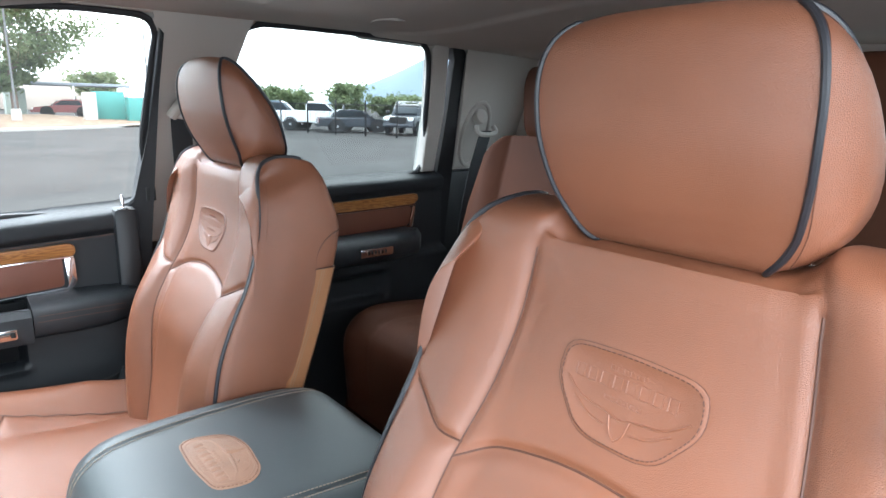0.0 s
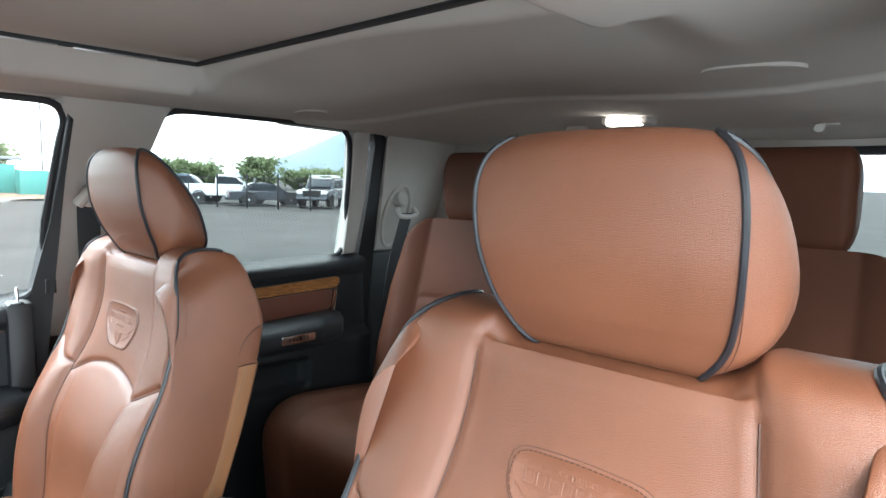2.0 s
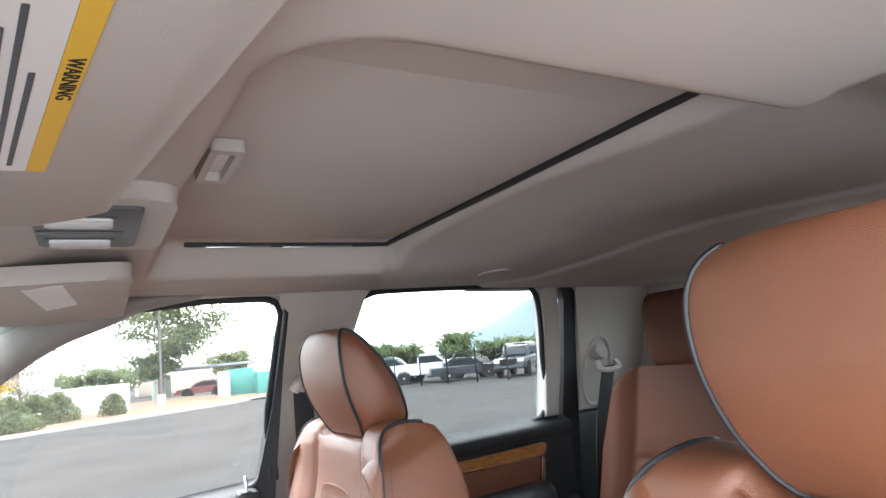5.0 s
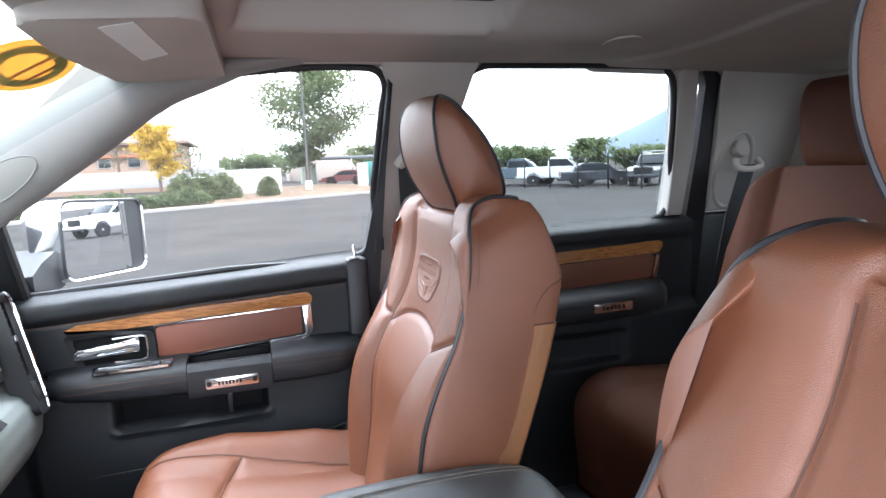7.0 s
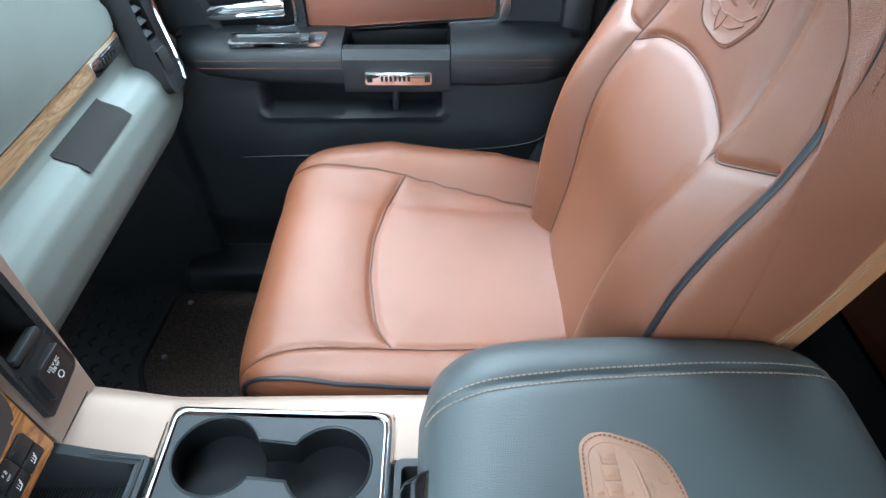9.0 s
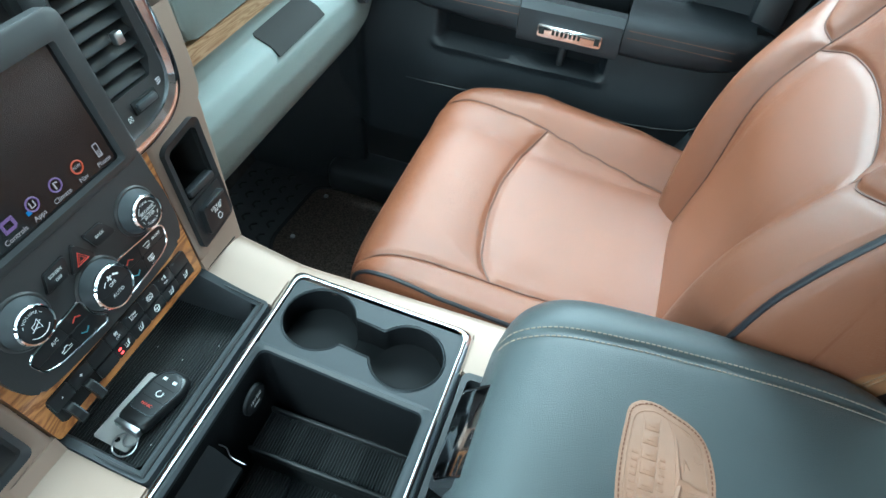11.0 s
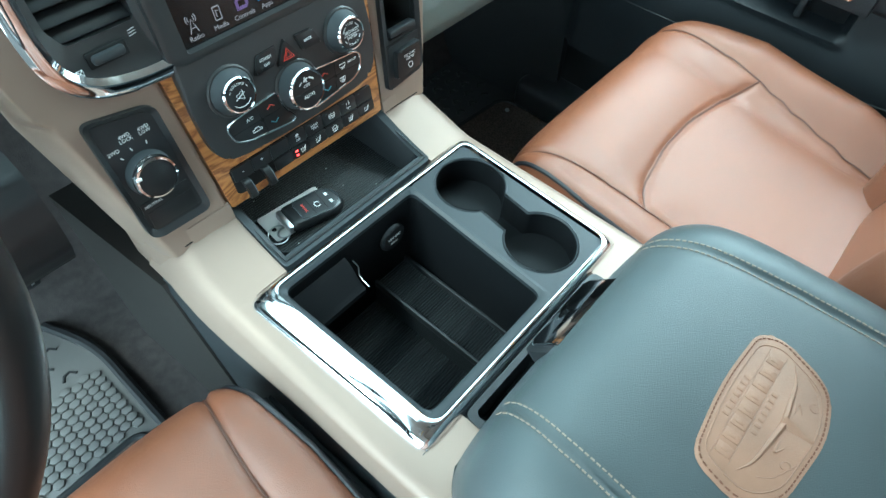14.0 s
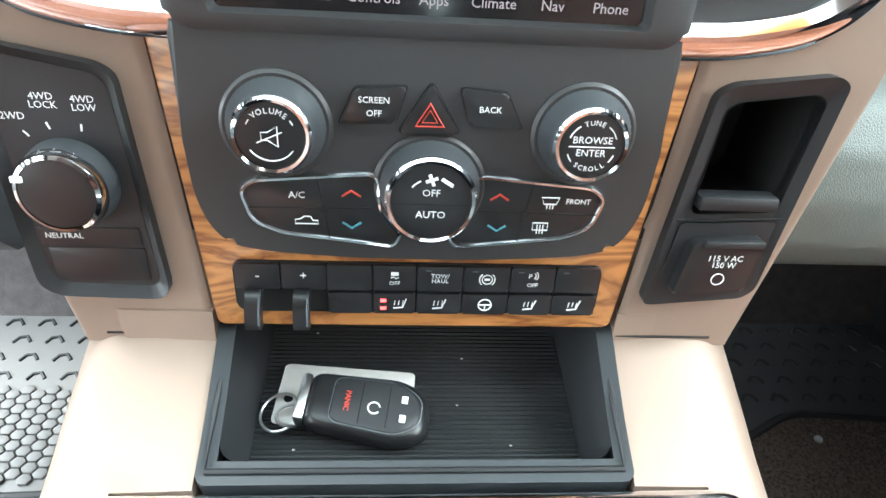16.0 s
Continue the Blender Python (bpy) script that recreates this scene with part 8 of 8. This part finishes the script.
shrub((42.5, -0.9, 0.25), 0.8, 0.8, 1.15, SAGE, "small round dry shrub before the white wall", 1100, 0.10, 60)

# white walls
single("garden_wall", box((46.5, 0.15, 1.05), (0.3, 4.2, 2.0), 0.03), WALL_WHITE, "plain white garden wall behind shrubs", "wall", kind="structure")
single("parapet_wall", box((62.0, 11.0, 1.6), (0.3, 17.0, 1.5), 0.03), WALL_WHITE, "low white parapet before the hotel", "wall", kind="structure")

# two-storey hotel
hotel = thing("hotel_building", (84, 22, 0), "two-storey peach stucco hotel with a brown hipped roof", "building")
part("wall", box((88, 20, 2.9), (12, 24, 5.8), 0.02), PEACH, hotel)
part("roof", loft([[Vector((88 - 7 * k, 20 - 13 * q, z)), Vector((88 + 7 * k, 20 - 13 * q, z)), Vector((88 + 7 * k, 20 + 13 * q, z)), Vector((88 - 7 * k, 20 + 13 * q, z))] for k, q, z in ((1, 1, 5.7), (1, 1, 5.95), (0.15, 0.62, 8.2))]), ROOF, hotel)
part("fascia", box((81.6, 20, 4.4), (0.3, 24.4, 0.35), 0.02), mat("rust_trim", (0.38, 0.16, 0.09), 0.8), hotel, "rust red band")
for j in range(2):
    for i in range(7):
        w = part("window", box((81.95, 10.2 + 3.2 * i, 1.5 + 2.1 * j), (0.12, 1.5, 1.1), 0.02), WALL_WHITE, hotel)
        part("pane", box((81.88, 10.2 + 3.2 * i, 1.5 + 2.1 * j), (0.04, 1.3, 0.9), 0.01), CAR_GLASS, w)

# light poles
def pole(base, h, arm, label):
    b = Vector(base)
    t = thing("light_pole", b, label, "street lamp", "light poles")
    part("footing", turned([(0.28, 0), (0.28, 0.75), (0.25, 0.8), (0.01, 0.8)], Matrix.Translation(b), 20), WALL_WHITE, t, "white concrete footing")
    part("mast", tube([b + Vector((0, 0, 0.7)), b + Vector((0, 0, h))], [0.075, 0.05], 10), POLE_GREY, t)
    part("head", box(tuple(b + Vector((0, arm * 0.5, h))), (0.3, abs(arm) + 0.3, 0.14), 0.04), POLE_GREY, t)


pole((48.5, -4.05, 0.2), 12.5, 0.5, "grey steel light pole on a white footing")
pole((78.0, 3.6, 0), 6.4, 0.9, "thin distant grey street lamp")
pole((55.0, -13.8, 0), 9.0, 0.2, "thin grey pole beside the enclosure")

# bin enclosure, cabinets and parked cars beyond the strip
single("enclosure_gate", box((52.0, -10.2, 1.2), (0.2, 2.2, 2.2), 0.03), TEAL, "teal painted bin enclosure gate", "gate")
single("utility_cabinet", box((51.0, -8.75, 1.15), (0.9, 0.8, 2.1), 0.05), WALL_WHITE, "white metal utility cabinet by the gate", "cabinet")
single("bin", box((50.5, -12.0, 1.0), (1.2, 1.8, 1.8), 0.08), TEAL, "large teal rubbish bin by the gate", "bin")
single("shed", box((66.0, -5.6, 1.25), (2.0, 1.5, 2.5), 0.05), mat("sage_shed", (0.30, 0.33, 0.29), 0.8), "small grey-green shed behind the strip", "shed")
single("canopy_roof", box((64.0, -9.5, 2.9), (5.0, 9.0, 0.25), 0.05), mat("slate_canopy", (0.25, 0.28, 0.31), 0.7), "flat grey canopy roof on posts", "canopy")
for y in (-5.2, -9.5, -13.8):
    single("canopy_post", box((61.6, y, 1.4), (0.12, 0.12, 2.8), 0.02), STEEL, "thin steel post under the canopy", "post", "canopy posts")
single("far_store", box((110, -14, 2.2), (10, 16, 4.4), 0.1), mat("tan_store", (0.40, 0.34, 0.30), 0.9), "low tan building far behind", "building")


def vehicle(name, pos, heading, paint, label, kind="pickup", rack=False):
    """A parked car: lower body, cab with glass, wheels, lamps, bumpers."""
    L, W, H = (5.8, 1.95, 1.92) if kind == "pickup" else (5.0, 1.95, 1.88) if kind == "suv" else (4.7, 1.8, 1.45)
    p = Vector(pos)
    t = thing(name, p, label, "car", "parked vehicles")
    m0 = Matrix.Translation(p) @ Matrix.Rotation(math.atan2(heading[1], heading[0]), 4, "Z")
    side = m0 @ Matrix(((1, 0, 0, 0), (0, 0, -1, 0), (0, 1, 0, 0), (0, 0, 0, 1)))

    def slab(pts, w, material, nm, parent, r=0.06, label=""):
        bm = bmesh.new()
        a = [bm.verts.new((q[0], q[1], -w / 2)) for q in pts]
        b = [bm.verts.new((q[0], q[1], w / 2)) for q in pts]
        n = len(pts)
        bm.faces.new(a[::-1])
        bm.faces.new(b)
        for i in range(n):
            bm.faces.new((a[i], a[(i + 1) % n], b[(i + 1) % n], b[i]))
        if r:
            bmesh.ops.bevel(bm, geom=bm.edges[:], offset=r, segments=2, affect="EDGES")
        bmesh.ops.recalc_face_normals(bm, faces=bm.faces)
        bm.transform(side)
        return part(nm, from_bm(bm), material, parent, label)

    f, bk = L / 2, -L / 2
    if kind == "pickup":
        body = slab([(bk, 0.55), (f - 0.1, 0.50), (f, 0.62), (f - 0.02, 1.12), (f - 0.25, 1.20), (1.15, 1.26), (-0.75, 1.26), (-0.80, 1.30), (bk, 1.30)], W, paint, "body", t)
        cab = slab([(-0.75, 1.2), (1.25, 1.2), (0.55, 1.86), (0.3, H), (-0.55, H), (-0.72, 1.80)], W * 0.88, paint, "cab", t, 0.07)
        win = [(-0.66, 1.30), (1.05, 1.30), (0.52, 1.78), (-0.60, 1.80)]
    elif kind == "suv":
        body = slab([(bk, 0.55), (f - 0.1, 0.50), (f, 0.62), (f - 0.02, 1.05), (f - 0.3, 1.12), (1.0, 1.18), (bk + 0.02, 1.18)], W, paint, "body", t)
        cab = slab([(bk + 0.03, 1.1), (1.1, 1.1), (0.45, 1.75), (0.2, H), (bk + 0.35, H), (bk + 0.12, 1.75)], W * 0.9, paint, "cab", t, 0.07)
        win = [(bk + 0.25, 1.24), (0.9, 1.24), (0.4, 1.68), (bk + 0.38, 1.72)]
    else:
        body = slab([(bk, 0.40), (f, 0.38), (f, 0.75), (f - 0.6, 0.85), (1.0, 0.92), (bk, 0.95)], W, paint, "body", t)
        cab = slab([(-1.6, 0.88), (1.15, 0.88), (0.35, 1.38), (0.1, H), (-0.9, H), (-1.2, 1.36)], W * 0.86, paint, "cab", t, 0.07)
        win = [(-1.25, 0.98), (0.85, 0.98), (0.3, 1.33), (-0.95, 1.35)]
    slab(win, W * (0.885 if kind == "pickup" else 0.905 if kind == "suv" else 0.866), CAR_GLASS, "side_glass", cab, 0, "dark side glass")
    fx = 1.2 if kind == "pickup" else 1.05
    part("windscreen", moved(box((0, 0, 0), (0.03, W * 0.74, 0.66 if kind != "car" else 0.6), 0.005), m0 @ Matrix.Translation((fx - 0.26, 0, (1.54 if kind != "car" else 1.14))) @ pose(0, 0, 0, 0, -44, 0)), CAR_GLASS, cab)
    part("grille", moved(box((f - 0.005, 0, 0.92 if kind != "car" else 0.6), (0.05, W * 0.52, 0.36 if kind != "car" else 0.15), 0.02), m0), GAP, body, "dark grille")
    part("rear_glass", moved(box((bk + 0.10 if kind == "suv" else -0.73, 0, 1.52), (0.05, W * 0.70, 0.38), 0.01), m0), CAR_GLASS, cab)
    for sg in (-1, 1):
        part("headlight", moved(box((f - 0.03, sg * W * 0.38, 0.98 if kind != "car" else 0.66), (0.08, W * 0.19, 0.20), 0.03), m0), LAMP, body, "clear headlight")
        part("tail_light", moved(box((bk + 0.01, sg * W * 0.45, 1.05 if kind != "car" else 0.8), (0.06, 0.14, 0.34), 0.02), m0), MAROON, body, "red tail light")
        part("wing_mirror", moved(box((0.95, sg * (W / 2 + 0.12), 1.36 if kind != "car" else 1.0), (0.10, 0.22, 0.22), 0.04), m0), PLASTIC, cab)
        for x in (f - 1.0, bk + 1.15):
            wm_ = m0 @ Matrix.Translation((x, sg * (W / 2 - 0.12), 0.40)) @ pose(0, 0, 0, 90, 0, 0)
            wh = part("wheel", turned([(0.25, -0.13), (0.38, -0.13), (0.40, -0.09), (0.40, 0.09), (0.38, 0.13), (0.25, 0.13)], wm_, 28), RUBBER, t, "black tyre")
            part("rim", turned([(0.26, -0.12), (0.24, -0.125), (0.10, -0.10), (0.07, -0.135), (0.01, -0.135), (0.01, 0.135), (0.07, 0.135), (0.10, 0.10), (0.24, 0.125), (0.26, 0.12)], wm_, 24), STEEL, wh, "steel wheel rim")
            part("arch", moved(turned([(0.47, -0.02), (0.47, 0.02), (0.40, 0.03), (0.40, -0.03)], Matrix(), 28), m0 @ Matrix.Translation((x, sg * (W / 2 + 0.002), 0.42)) @ pose(0, 0, 0, 90, 0, 0)), GAP, body)
    for x in (f + 0.04, bk - 0.04):
        part("bumper", moved(box((x, 0, 0.60 if kind != "car" else 0.48), (0.18, W * 0.96, 0.22), 0.06), m0), STEEL if kind == "pickup" else paint, t)
    if rack:
        for x in (0.2, -0.5, -1.2):
            part("rack_bar", moved(box((x, 0, H + 0.12), (0.06, W * 0.8, 0.05), 0.015), m0), STEEL, t, "steel roof bar")
        for sg in (-1, 1):
            part("rack_rail", moved(box((-0.5, sg * W * 0.36, H + 0.05), (2.2, 0.05, 0.06), 0.015), m0), STEEL, t, "steel roof rail")
    return t


vehicle("pickup_truck", (20.6, -35.0, 0), (-0.98, 0.19), WHITE_PAINT, "white pickup truck parked on the lot", "pickup")
vehicle("pickup_truck", (38.2, -20.3, 0), (-0.55, -0.83), WHITE_PAINT, "white pickup behind the iron fence", "pickup")
vehicle("pickup_truck", (40.8, -18.4, 0), (-0.55, -0.83), BLUE_PAINT, "slate blue pickup behind the iron fence", "pickup")
vehicle("parked_car", (34.4, -20.9, 0), (-0.4, -0.92), DARK_PAINT, "dark car behind the iron fence", "car")
vehicle("suv", (31.6, -23.2, 0), (-0.62, 0.78), DARK_PAINT, "dark sport utility vehicle with roof rack behind the fence", "suv", rack=True)
vehicle("suv", (29.2, -25.0, 0), (-0.62, 0.78), WHITE_PAINT, "pale sport utility vehicle with roof rack behind the fence", "suv", rack=True)
vehicle("parked_car", (60.0, -8.6, 0.2), (0.2, 0.98), MAROON, "maroon car under the canopy", "car")
vehicle("parked_car", (59.0, -11.4, 0.2), (0.9, 0.2), MAROON, "maroon car beside the canopy", "suv")

# iron fence
F0, F1 = Vector((44.0, -13.4, 0)), Vector((18.0, -23.7, 0))
fence = thing("iron_fence", F0, "black iron picket fence before the parked cars", "fence")
run_ = (F1 - F0)
for z in (0.25, 1.75):
    part("fence_rail", tube([F0 + Vector((0, 0, z)), F1 + Vector((0, 0, z))], 0.02, 6), IRON, fence)
for k in range(14):
    p = F0 + run_ * (k / 13)
    part("post", box((p.x, p.y, 1.0), (0.07, 0.07, 2.0), 0.01), IRON, fence)
pk = part("pickets", join(*[box((p.x, p.y, 0.98), (0.016, 0.016, 1.75), 0) for p in (F0 + run_ * ((k + 0.5) / 210) for k in range(210))]), IRON, fence)
pk["kind"] = "stuff"

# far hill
single("backdrop_hill", grid(lambda u, v: (700 + 40 * v, -330 - 560 * u, -4 + (78 * math.exp(-((u - 0.50) / 0.26) ** 2) + 30 * math.exp(-((u - 0.9) / 0.2) ** 2) + 5 * noise.noise(Vector((u * 7, 2, 0)))) * math.sin(math.pi * min(1, 0.02 + v * 0.5))), 60, 20), HILL, "hill on the horizon, blue haze put into its colour", "hill", kind="structure")

# ---- door mirror ----
wing = thing("door_mirror", (1.05, 0.72, 1.55), "large chrome-backed towing mirror reflecting the lot", "mirror")
n_ = Vector((-0.428, -0.904, 0.031)).normalized()
x_ = Vector((-n_.y, n_.x, 0)).normalized()
mm = frame_at((1.215, 0.615, 1.628), x_, n_.cross(x_))
outl = rpoly([(-0.160, -0.086), (0.148, -0.100), (0.160, 0.074), (0.150, 0.096), (-0.148, 0.108)], [0.036, 0.036, 0.03, 0.03, 0.036], 6)
part("housing", loft([[mm @ Vector((p[0] * k - 0.30 * max(0.0, -d - 0.004), p[1] * k, d)) for p in outl] for k, d in ((1.015, 0.004), (1.035, -0.002), (1.05, -0.012), (1.06, -0.035), (1.02, -0.07), (0.85, -0.10), (0.50, -0.115))], cap=(False, True)), CHROME, wing, "chrome mirror shell")
part("rim", ring([(p[0] * 1.03, p[1] * 1.03) for p in outl], [(p[0] * 0.995, p[1] * 0.985) for p in outl], mm, -0.01, 0.008, 0.004), CHROME, wing, "thin chrome rim")
part("backing", prism([(p[0] * 1.0, p[1] * 1.0) for p in outl], mm, -0.006, -0.001), PLASTIC, wing)
part("glass", prism([(p[0] * 0.975, p[1] * 0.965) for p in outl[:7]] + [(0.066, -0.090), (0.066, 0.094)] + [(p[0] * 0.975, p[1] * 0.965) for p in outl[-7:]], mm, 0.0, 0.003), MIRROR, wing, "main mirror glass")
part("glass_small", prism(rpoly([(0.069, -0.090), (0.138, -0.092), (0.149, 0.068), (0.138, 0.088), (0.069, 0.094)], 0.02), mm @ pose(0, 0, 0.001, 0, 3, 0), 0.0, 0.003), MIRROR, wing, "small wide-angle glass")
part("arm", loft([[Vector((x, y + d, z + e)) for d, e in ((-0.05, 0.035), (0.05, 0.03), (0.05, -0.055), (-0.05, -0.06))] for x, y, z in ((0.86, 0.735, 1.555), (0.96, 0.745, 1.570), (1.05, 0.745, 1.582), (1.12, 0.745, 1.590))]), PLASTIC, wing, "black folding arm")
